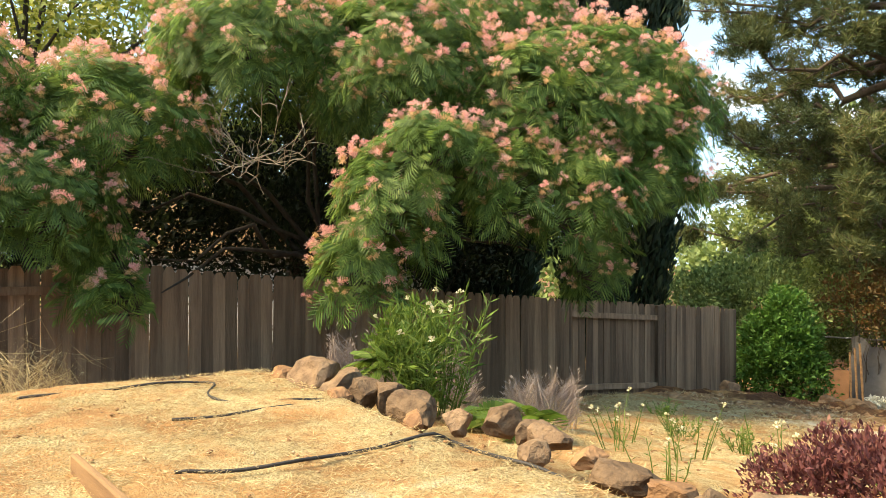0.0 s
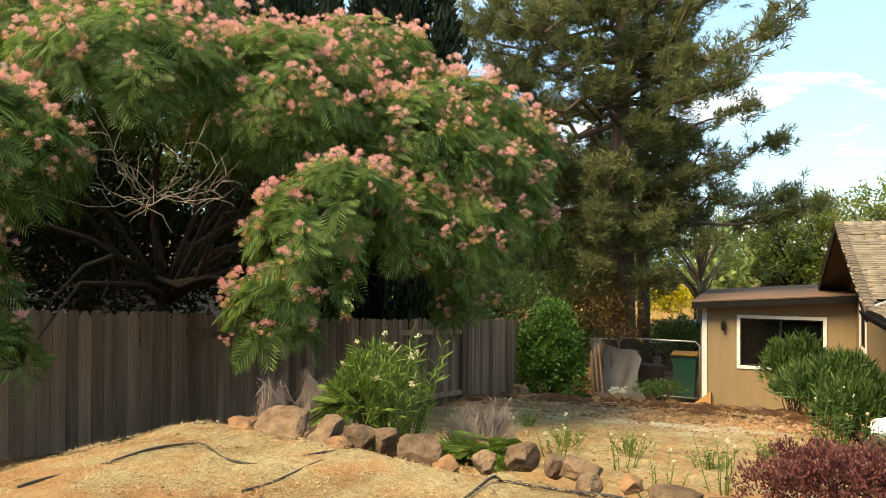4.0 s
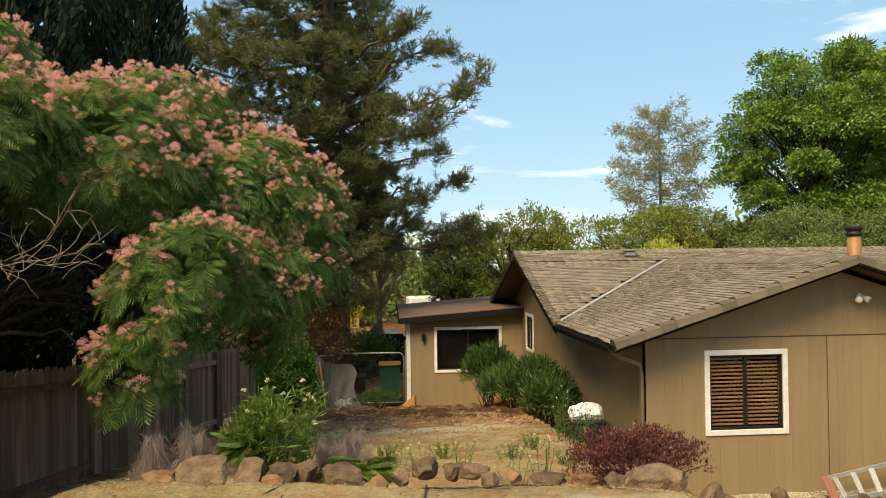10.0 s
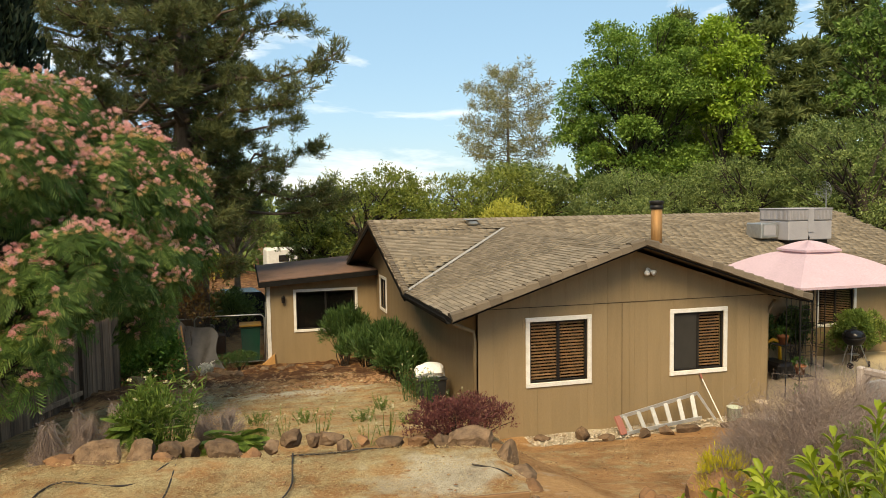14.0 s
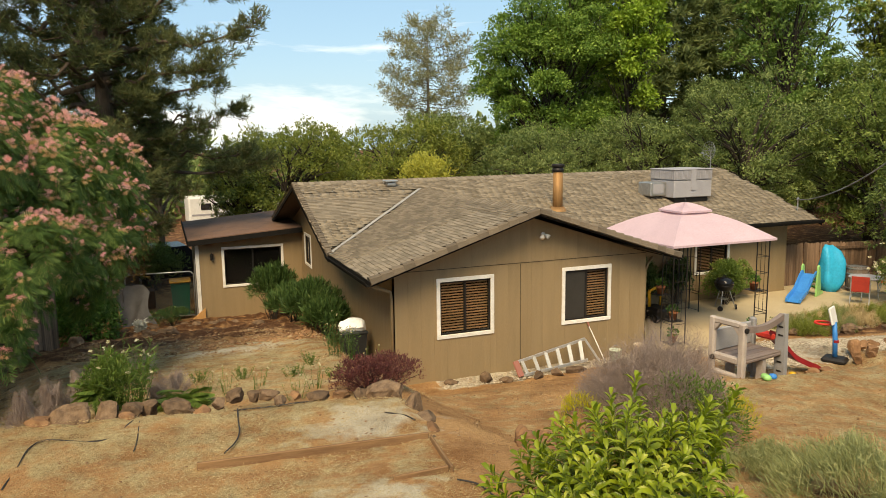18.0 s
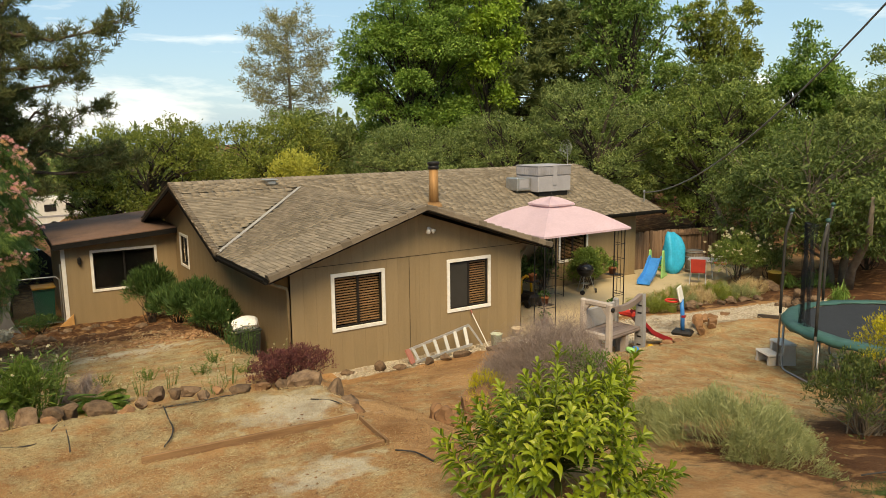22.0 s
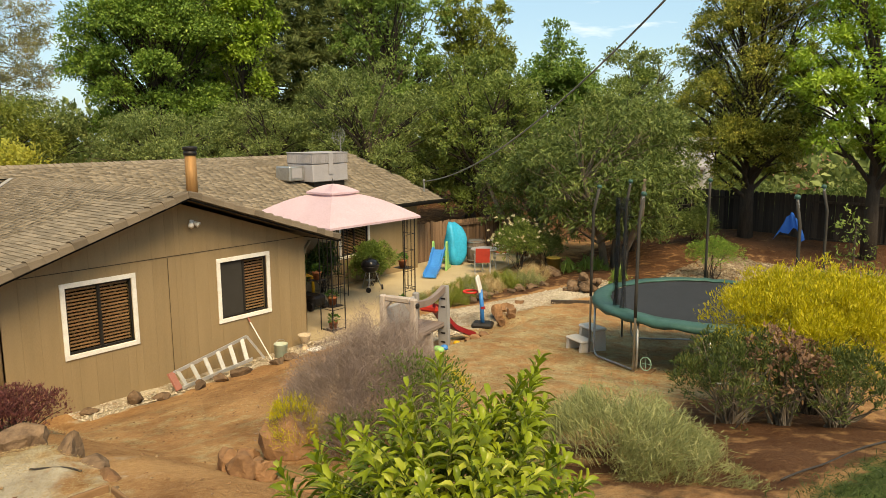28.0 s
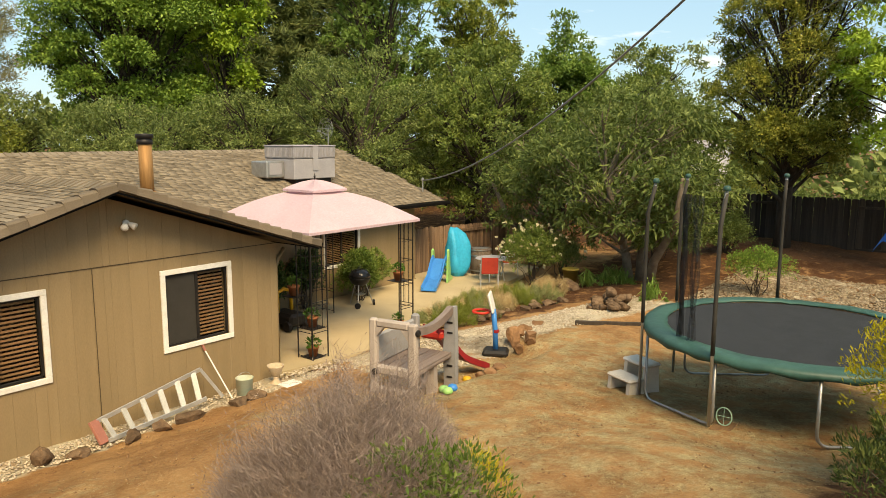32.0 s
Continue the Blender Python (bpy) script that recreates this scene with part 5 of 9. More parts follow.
def trampoline():
    root = thing("trampoline", "round trampoline with green pad and black safety net", "trampoline", at=Matrix.Translation((TX, TY, 0)) @ Matrix.Diagonal((TR_ / 2.05, TR_ / 2.05, 1, 1)))
    n = 72
    ring = lambda r, z, k: (r * math.cos(math.tau * k / n), r * math.sin(math.tau * k / n), z)
    rng = R_(50)
    s = Shape()
    prof = [(1.74, 0.015), (1.80, 0.035), (1.93, 0.035), (2.05, 0.02), (2.09, -0.03), (2.08, -0.09), (2.05, -0.09), (2.04, -0.02), (1.78, -0.01)]
    vs = []
    for k in range(n):
        w = rng.normal(0, 0.006)
        for i, (r, z) in enumerate(prof):
            vs.append(ring(r + w, TZ + z + w + 0.02 * math.sin(k * 1.9) * (i in (5, 6)), k))
    m = len(prof)
    fs = [(k * m + i, ((k + 1) % n) * m + i, ((k + 1) % n) * m + (i + 1) % m, k * m + (i + 1) % m) for k in range(n) for i in range(m)]
    part("pad", s.add(vs, fs), GREENPAD, root, "green vinyl edge pad", smooth=True)
    s = Shape()
    vs = [(0, 0, TZ - 0.035)] + [ring(r, TZ - 0.03 + 0.012 * r, k) for r in (0.9, 1.76) for k in range(n)]
    fs = [(0, 1 + k, 1 + (k + 1) % n) for k in range(n)] + [(1 + k, 1 + n + k, 1 + n + (k + 1) % n, 1 + (k + 1) % n) for k in range(n)]
    part("jumping_mat", s.add(vs, fs), BLACKMAT, root, smooth=True)
    s = Shape().tube([ring(2.03, TZ - 0.05, k) for k in range(n + 1)], 0.022, 8, caps=False)
    part("rim", s, METAL, root, smooth=True)
    # legs: W shaped bent tubes
    for q in range(4):
        a0, a1 = [(math.radians(u), math.radians(v)) for u, v in ((166, 120), (200, 246), (290, 335), (20, 65))][q]
        p0, p1 = [(2.02 * math.cos(a), 2.02 * math.sin(a)) for a in (a0, a1)]
        g0, g1 = ground_z(TX + p0[0], TY + p0[1]) + 0.025, ground_z(TX + p1[0], TY + p1[1]) + 0.025
        pts = [(p0[0], p0[1], TZ - 0.06), (p0[0], p0[1], g0 + 0.16)]
        for k in range(1, 4):
            f_ = k / 3 * math.pi / 2
            pts.append((p0[0] + (p1[0] - p0[0]) * 0.10 * (1 - math.cos(f_)), p0[1] + (p1[1] - p0[1]) * 0.10 * (1 - math.cos(f_)), g0 + 0.16 * (1 - math.sin(f_))))
        for k in range(0, 4):
            f_ = k / 3 * math.pi / 2
            pts.append((p1[0] - (p1[0] - p0[0]) * 0.10 * (1 - math.sin(f_)), p1[1] - (p1[1] - p0[1]) * 0.10 * (1 - math.sin(f_)), g1 + 0.16 * (1 - math.cos(f_))))
        pts.append((p1[0], p1[1], TZ - 0.06))
        part("leg", Shape().tube(pts, 0.021, 8), METAL, root, smooth=True)
    # net poles
    NT = 2.66
    for ang in (166, 119, 70, 20, 310, 235):
        a = math.radians(ang)
        c, sn = math.cos(a), math.sin(a)
        g = ground_z(TX + 2.1 * c, TY + 2.1 * sn)
        pole = part("pole", Shape().tube([(2.10 * c, 2.10 * sn, g + 0.05), (2.10 * c, 2.10 * sn, TZ + 0.5), (2.09 * c, 2.09 * sn, NT - 0.45), (2.0 * c, 2.0 * sn, NT)], 0.021, 8), METAL, root, smooth=True)
        part("foam_sleeve", Shape().tube([(2.10 * c, 2.10 * sn, TZ + 0.02), (2.10 * c, 2.10 * sn, TZ + 0.5), (2.09 * c, 2.09 * sn, NT - 0.45), (2.005 * c, 2.005 * sn, NT - 0.06)], 0.027, 10), FOAM, pole, smooth=True)
        part("cap", Shape().lathe([(0.0, -0.02), (0.045, -0.02), (0.045, 0.02), (0.03, 0.045), (0, 0.05)], 10, (2.0 * c, 2.0 * sn, NT)), GREENPAD, pole, smooth=True)
    vs, fs = [], []
    for j in range(9):
        for k in range(n):
            sag = 0.26 * (1 - abs(math.sin(math.tau * k / n * 4 - math.radians(166) * 4))) * (j / 8) ** 2
            vs.append(ring(1.80 + 0.13 * (j / 8), TZ + 0.03 + (NT - 0.08 - TZ) * j / 8 - sag, k))
    fs = [(j * n + k, j * n + (k + 1) % n, (j + 1) * n + (k + 1) % n, (j + 1) * n + k) for j in range(8) for k in range(n)]
    # the loose flap of the doorway hangs gathered beside the front pole
    for ang, wide in ((150, 6), (143, 3)):
        s = Shape()
        vs = []
        for j in range(11):
            for i in range(7):
                a = math.radians(ang + wide * (i / 6 - 0.5) * (0.6 + 0.4 * j / 10))
                r = 1.86 + 0.035 * (-1) ** i + 0.02 * math.sin(j * 1.3 + i)
                vs.append((r * math.cos(a), r * math.sin(a), TZ + 0.04 + (NT - 0.16 - TZ) * j / 10))
        fs = [(j * 7 + i, j * 7 + i + 1, (j + 1) * 7 + i + 1, (j + 1) * 7 + i) for j in range(10) for i in range(6)]
        part("net_fold", s.add(vs, fs), NETFOLD, root, "gathered fold of black net", smooth=True)
    part("safety_net", Shape().add(vs, fs), NET, root, "see-through black safety net", smooth=True)
    return root


def net_material(name, thin, thick):
    m = bpy.data.materials.new(name)
    m.use_nodes = True
    t = m.node_tree
    b = t.nodes["Principled BSDF"]
    b.inputs["Base Color"].default_value = (0.012, 0.012, 0.013, 1)
    b.inputs["Roughness"].default_value = 0.9
    tr = t.nodes.new("ShaderNodeBsdfTransparent")
    mx = t.nodes.new("ShaderNodeMixShader")
    co = t.nodes.new("ShaderNodeTexCoord")
    nz = t.nodes.new("ShaderNodeTexNoise")
    nz.inputs["Scale"].default_value = 3.0
    rg = t.nodes.new("ShaderNodeMapRange")
    rg.inputs["To Min"].default_value, rg.inputs["To Max"].default_value = thin, thick
    t.links.new(co.outputs["Object"], nz.inputs["Vector"])
    t.links.new(nz.outputs[0], rg.inputs["Value"])
    t.links.new(rg.outputs[0], mx.inputs[0])
    t.links.new(tr.outputs[0], mx.inputs[1])
    t.links.new(b.outputs[0], mx.inputs[2])
    t.links.new(mx.outputs[0], t.nodes["Material Output"].inputs["Surface"])
    return m


NET = net_material("black_net", 0.33, 0.47)
NETFOLD = net_material("black_net_fold", 0.22, 0.42)
trampoline()

# ---------- gazebo ----------
CANVAS = mat("faded_pink_canvas", (0.62, 0.46, 0.51), (0.56, 0.41, 0.46), scale=1.5, rough=0.85, bump=0.08, fine=25, translucent=0.25)
PATIO = -1.13
GX0, GX1, GY0, GY1 = 8.35, 11.45, 8.07, 11.12
GTOP = 1.46


def gazebo():
    root = thing("gazebo", "garden gazebo with faded pink two-tier canopy and black lattice posts", "gazebo")
    cx, cy = (GX0 + GX1) / 2, (GY0 + GY1) / 2
    hx, hy = (GX1 - GX0) / 2 + 0.12, (GY1 - GY0) / 2 + 0.12

    def canopy(hx, hy, z0, z1, inner_, n=10, drop=0.055):
        s = Shape()
        vs, fs = [], []
        m = 4 * n
        rows = 9
        for j in range(rows):
            t = j / (rows - 1)
            k_ = 1 - (1 - inner_) * t
            z = z0 + (z1 - z0) * (math.sin(t * math.pi / 2) * 0.75 + 0.25 * t)
            for i in range(m):
                side, u = divmod(i, n)
                u = u / n * 2 - 1
                x, y = ((u, -1), (1, u), (-u, 1), (-1, -u))[side]
                bulge = 0.06 * (1 - u * u) * math.sin(math.pi * t)
                vs.append((cx + hx * k_ * x, cy + hy * k_ * y, z - 0.10 * (1 - u * u) * (1 - t) * 0 - bulge))
        for j in range(rows - 1):
            for i in range(m):
                fs.append((j * m + i, j * m + (i + 1) % m, (j + 1) * m + (i + 1) % m, (j + 1) * m + i))
        b = len(vs)
        for i in range(m):
            x, y, z = vs[i]
            vs.append((x, y, z - drop))
        for i in range(m):
            fs.append((b + i, b + (i + 1) % m, (i + 1) % m, i))
        return s.add(vs, fs)

    part("canopy", canopy(hx, hy, GTOP, GTOP + 0.66, 0.16), CANVAS, root, smooth=False)
    part("vent_canopy", canopy(hx * 0.30, hy * 0.30, GTOP + 0.70, GTOP + 0.90, 0.03, 6, 0.05), CANVAS, root)
    part("finial", Shape().lathe([(0.0, 0), (0.025, 0.0), (0.012, 0.03), (0.025, 0.06), (0.012, 0.09), (0.0, 0.16)], 8, (cx, cy, GTOP + 0.90)), BLACKIRON, root)
    s = Shape()
    for a, b in (((GX0, GY0), (GX1, GY0)), ((GX1, GY0), (GX1, GY1)), ((GX1, GY1), (GX0, GY1)), ((GX0, GY1), (GX0, GY0))):
        s.tube([(*a, GTOP - 0.02), (*b, GTOP - 0.02)], 0.02, 6)
    for a in ((GX0, GY0), (GX1, GY0), (GX1, GY1), (GX0, GY1)):
        s.tube([(*a, GTOP - 0.02), (cx + (a[0] - cx) * 0.55, cy + (a[1] - cy) * 0.55, GTOP + 0.34), (cx, cy, GTOP + 0.60)], 0.016, 6)
    part("roof_frame", s, BLACKIRON, root)
    for px, sx in ((GX0, 1), (GX1, -1)):
        for py, sy in ((GY0, 1), (GY1, -1)):
            post = part("corner_post", Shape().tube([(px, py, PATIO), (px, py, GTOP)], 0.017, 6).tube([(px + sx * 0.42, py, PATIO), (px + sx * 0.42, py, GTOP)], 0.015, 6).tube([(px, py + sy * 0.42, PATIO), (px, py + sy * 0.42, GTOP)], 0.015, 6), BLACKIRON, root)
            s = Shape()
            for z in (0.05, 0.55, 0.62, 1.1, 1.17, 1.65, 2.1):
                s.tube([(px + sx * 0.42, py, PATIO + z), (px, py, PATIO + z), (px, py + sy * 0.42, PATIO + z)], 0.008, 5)
            for u in (0.14, 0.28):
                s.tube([(px + sx * u, py, PATIO + 0.62), (px + sx * u, py, GTOP)], 0.006, 5).tube([(px, py + sy * u, PATIO + 0.62), (px, py + sy * u, GTOP)], 0.006, 5)
            part("lattice", s, BLACKIRON, post)
    return root


gazebo()
s = Shape()
poly = [(WX1 + 0.0, 8.05), (9.2, 7.75), (11.0, 7.8), (12.4, 8.3), (13.6, 8.9), (15.2, 9.1), (17.5, 9.4), (20.5, 10.0), (21.0, 12.5), (16.3, 12.5), (16.3, 11.99), (WX1, 11.99)]
solid("patio", Shape().prism([(x, y, 0) for x, y in poly], (0, 0, PATIO - 0.12), (0, 0, PATIO)), CONCRETE, "smooth tan concrete patio slab", "patio", kind="structure")


# ---------- silk tree over the left fence ----------
FROND = leafmat("silk_tree_frond", (0.078, 0.142, 0.036), (0.155, 0.252, 0.060), (0.32, 0.42, 0.11), 0.54)
PINK = mat("pink_silk_flower", (0.80, 0.36, 0.34), (0.86, 0.52, 0.46), scale=2, rough=0.8, bump=0, fine=30, c3=(0.86, 0.67, 0.52), translucent=0.4, island=True)
FADED = mat("faded_silk_flower", (0.54, 0.31, 0.15), (0.64, 0.41, 0.22), scale=2, rough=0.9, bump=0, fine=30, translucent=0.25, island=True)
DEADTWIG = mat("bleached_twig", (0.27, 0.22, 0.16), (0.17, 0.135, 0.10), rough=0.9, bump=0.2)


def fronds(rng, P, D, size, pairs=8, narrow=0.080, face=None):
    """Feather leaves: pairs of narrow leaflets along a drooping rib."""
    D = unit(D)
    side = unit(np.cross(D, (np.array([0, 0, 1.0]) if face is None else face) + rng.normal(0, 0.25, P.shape)))
    upv = np.cross(side, D)
    V, size = [], np.asarray(size)[:, None]
    for k in range(pairs):
        t = (k + 0.7) / pairs
        c = P + D * size * t + np.array([0, 0, -1.0]) * size * 0.38 * t * t
        ln_ = size * 0.54 * (math.sin(math.pi * (0.22 + 0.66 * t)))
        for sgn in (-1, 1):
            tip = c + sgn * side * ln_ * 0.9 + D * ln_ * 0.72 - np.array([0, 0, 1.0]) * ln_ * 0.34
            w = D * size * narrow
            m = c * 0.4 + tip * 0.6 + upv * ln_ * 0.06
            V.append(np.stack([c, m - w, tip, m + w], 1))
    V = np.stack(V, 1).reshape(len(P), -1, 3)
    n = V.shape[1]
    base = (np.arange(len(P))[:, None, None] * n + (np.arange(n // 4) * 4)[None, :, None])
    F = (base + np.array([0, 1, 2, 3])).reshape(-1, 4)
    return V.reshape(-1, 3), F


def skin_points(rng, lobes, n, low=-0.35, deep=0.80):
    """Places on the outer, upper skin of lobes that no other lobe covers, with their outward directions."""
    B = np.array(lobes, float)
    wgt = B[:, 3] * B[:, 4] + B[:, 4] * B[:, 5] + B[:, 3] * B[:, 5]
    bi = rng.choice(len(B), n, p=wgt / wgt.sum())
    d = unit(rng.normal(0, 1, (n, 3)))
    d[:, 2] = np.where(d[:, 2] < low, np.abs(d[:, 2]), d[:, 2])
    r = rng.uniform(deep, 1.04, n)[:, None]
    P = B[bi, :3] + d * r * B[bi, 3:6]
    inside = np.zeros(n, bool)
    for k in range(len(B)):
        q = ((P - B[k, :3]) / (B[k, 3:6] * 0.80))
        inside |= ((q * q).sum(1) < 1) & (bi != k)
    return P[~inside], d[~inside]


def puffs(rng, C, up, r, rays=26, w=0.16, fan=0.75):
    """Silky pompons: thin threads fanning out of one point."""
    k = np.repeat(np.arange(len(C)), rays)
    d = unit(up[k] * 0.75 + rng.normal(0, fan, (len(k), 3)))
    s = unit(np.cross(d, rng.normal(0, 1, d.shape)))
    ln_ = (np.asarray(r)[k] * rng.uniform(0.7, 1.15, len(k)))[:, None]
    V = np.stack([C[k], C[k] + d * ln_ + s * ln_ * w, C[k] + d * ln_ - s * ln_ * w], 1).reshape(-1, 3)
    return V, np.arange(len(V)).reshape(-1, 3)


def flower_cluster(rng):
    """A cluster of heads: fresh pink threads above, wilted tan ones hanging below. Returns two vertex lists."""
    n = int(rng.integers(3, 6))
    C = rng.normal(0, 1, (n, 3)) * [0.040, 0.040, 0.022]
    up = unit(C * [8, 8, 4] + np.array([0, 0, 1.0]))
    a, _ = puffs(rng, C, up, rng.uniform(0.042, 0.060, n), 56, 0.046, 0.60)
    m = int(rng.integers(2, 5))
    C2 = rng.normal(0, 1, (m, 3)) * [0.042, 0.042, 0.02] - [0, 0, 0.045]
    b, _ = puffs(rng, C2, np.tile([0, 0, -1.0], (m, 1)), rng.uniform(0.04, 0.075, m), 38, 0.05, 0.50)
    return a, b


def silk_tree():
    rng = R_(77)
    x, y = -9.3, 6.6
    z0 = -0.5
    root = thing("silk_tree", "spreading silk tree with feathery leaves and pink pompon flowers", "tree", at=(x, y, z0))
    lobes = [(-5.25, 8.1, 3.55, 1.40, 1.30, 1.15), (-5.35, 6.9, 3.35, 1.0, 1.0, 0.95), (-6.5, 7.6, 4.45, 1.5, 1.4, 0.95), (-6.5, 5.8, 3.95, 1.15, 1.1, 0.95),
             (-5.65, 5.0, 2.20, 0.48, 0.60, 0.66), (-5.80, 4.65, 1.55, 0.42, 0.42, 0.46), (-5.35, 5.3, 2.75, 0.55, 0.6, 0.45), (-4.60, 6.9, 2.35, 0.52, 0.62, 0.62), (-4.72, 7.35, 1.65, 0.34, 0.40, 0.50), (-5.0, 6.2, 2.45, 0.50, 0.55, 0.55), (-4.35, 7.9, 2.75, 0.55, 0.6, 0.6),
             (-7.6, 4.6, 4.15, 1.15, 1.15, 0.75), (-8.05, 3.0, 3.15, 0.90, 1.05, 0.72), (-7.75, 2.2, 2.25, 0.62, 0.72, 0.60), (-7.68, 2.85, 1.60, 0.32, 0.36, 0.46), (-7.25, 2.8, 1.28, 0.22, 0.24, 0.26),
             (-8.8, 5.6, 5.0, 1.6, 1.8, 0.9), (-7.6, 9.2, 4.6, 1.5, 1.4, 0.9), (-8.4, 1.4, 3.3, 0.9, 1.0, 0.8)]
    lobes = [(a - x, b - y, c - z0, d, e, f_) for a, b, c, d, e, f_ in lobes]
    part("trunk", Shape().tube([(0, 0, -0.1), (0.1, 0.05, 1.0), (0.25, -0.1, 2.0)], [0.17, 0.13, 0.10], 10), BARK, root, smooth=True)
    for b in lobes:
        s = Shape().tube(limb_path((0.25, -0.1, 1.95), (b[0] * 0.85, b[1] * 0.85, b[2] + b[5] * 0.2), rng, 0.12, 0.3, 6), [0.048, 0.040, 0.034, 0.028, 0.022, 0.015, 0.008], 6)
        part("limb", s, BARK, root, smooth=True)
    s = Shape()
    for b in lobes:
        for _ in range(14):
            e = np.array(b[:3]) + unit(rng.normal(0, 1, 3)) * np.array(b[3:6]) * 0.9
            s.tube(limb_path(np.array(b[:3]) * 0.92, e, rng, 0.06, 0.4, 3), [0.016, 0.012, 0.008, 0.004], 4, caps=False)
    part("twigs", s, BARK, root, kind="stuff")
    # sprays: whorls of drooping feather leaves round each twig's end, faced outwards
    C, O = skin_points(rng, lobes, 3900, -0.70, 0.72)
    k = np.repeat(np.arange(len(C)), 6)
    face = unit(O * [0.9, 0.9, 0.6] + np.array([0, 0, 0.40]) + rng.normal(0, 0.22, O.shape))
    e1 = unit(np.cross(face, [0.0, 0.0, 1.0]))
    e2 = np.cross(e1, face)
    az = np.tile(np.arange(6) * math.tau / 6, len(C)) + np.repeat(rng.uniform(0, math.tau, len(C)), 6) + rng.normal(0, 0.25, len(k))
    D = unit(e1[k] * np.cos(az)[:, None] + e2[k] * np.sin(az)[:, None] + face[k] * 0.30 + np.array([0, 0, -0.30]))
    P = C[k] + rng.normal(0, 0.03, (len(k), 3))
    V, F = fronds(rng, P, D, rng.uniform(0.17, 0.285, len(P)), 8, 0.040, face[k])
    part("foliage", np_mesh("foliage", V, F, FROND), FROND, root, kind="stuff")
    # flowers stand out over the whorls; the near ones are pieces of their own
    keep = (O[:, 2] > -0.55) & (rng.uniform(0, 1, len(C)) < 0.60 + 0.24 * O[:, 2])
    C, O = C[keep] + face[keep] * 0.12 + np.array([0, 0, 0.03]), O[keep]
    cells, pick = set(), []
    for i, c in enumerate(C):
        key = tuple(np.floor(c / 0.225).astype(int))
        if key not in cells:
            cells.add(key)
            pick.append(i)
    C, O = C[pick], O[pick]
    kinds = [flower_cluster(rng) for _ in range(8)]
    metas = []
    for a, b in kinds:
        metas.append((np_mesh("flower", a, np.arange(len(a)).reshape(-1, 3), PINK), np_mesh("wilted_head", b, np.arange(len(b)).reshape(-1, 3), FADED)))
    near = np.argsort(-(C[:, 0] - 0.45 * C[:, 1]))[:300]
    isnear = np.zeros(len(C), bool)
    isnear[near] = True
    A, Bv = [], []
    for i in range(len(C)):
        q = int(rng.integers(8))
        th, sc = rng.uniform(0, math.tau), rng.uniform(0.70, 1.10)
        m = Matrix.Translation(tuple(C[i])) @ Matrix.Rotation(th, 4, "Z") @ Matrix.Diagonal((sc, sc, sc, 1))
        if isnear[i]:
            ob = new("flower", metas[q][0])
            ob.parent = root
            ob.matrix_basis = m
            wilted = new("wilted_head", metas[q][1])
            wilted.parent = ob
        else:
            r3 = np.array(m.to_3x3())
            A.append(kinds[q][0] @ r3.T + C[i])
            Bv.append(kinds[q][1] @ r3.T + C[i])
    A, Bv = np.concatenate(A), np.concatenate(Bv)
    part("blossom", np_mesh("blossom", A, np.arange(len(A)).reshape(-1, 3), PINK), PINK, root, "pink pompon flowers", kind="stuff")
    part("faded_blossom", np_mesh("faded_blossom", Bv, np.arange(len(Bv)).reshape(-1, 3), FADED), FADED, root, "wilted tan flower heads", kind="stuff")
    # bare bleached branch
    s = Shape()
    o = np.array([-6.35 - x, 3.85 - y, 2.72 - z0])
    s.tube(limb_path(o + [-1.4, 0.6, -0.1], o, rng, -0.05, 0.3, 5), [0.011, 0.010, 0.009, 0.007, 0.006, 0.004], 6)
    for k in range(15):
        a = o + np.array([-0.9, 0.35, 0]) * rng.uniform(0, 1)
        e = a + unit(np.array([rng.uniform(-0.7, 0.9), rng.uniform(-1.2, 0.7), rng.uniform(-0.2, 0.75)])) * rng.uniform(0.5, 1.15)
        p = limb_path(a, e, rng, -0.16, 0.20, 6)
        s.tube(p, [0.0045, 0.0042, 0.0038, 0.0034, 0.003, 0.0025, 0.0015], 5, caps=False)
        for _ in range(3):
            b = np.array(p[int(rng.integers(2, 6))])
            f_ = b + unit(rng.normal(0, 1, 3) + (e - a)) * rng.uniform(0.15, 0.4)
            s.tube(limb_path(b, f_, rng, 0.12, 0.25, 4), [0.004, 0.0036, 0.003, 0.0024, 0.0015], 4, caps=False)
    part("dead_branch", s, DEADTWIG, root, "bare bleached dead branch", smooth=True)
    return root


silk_tree()


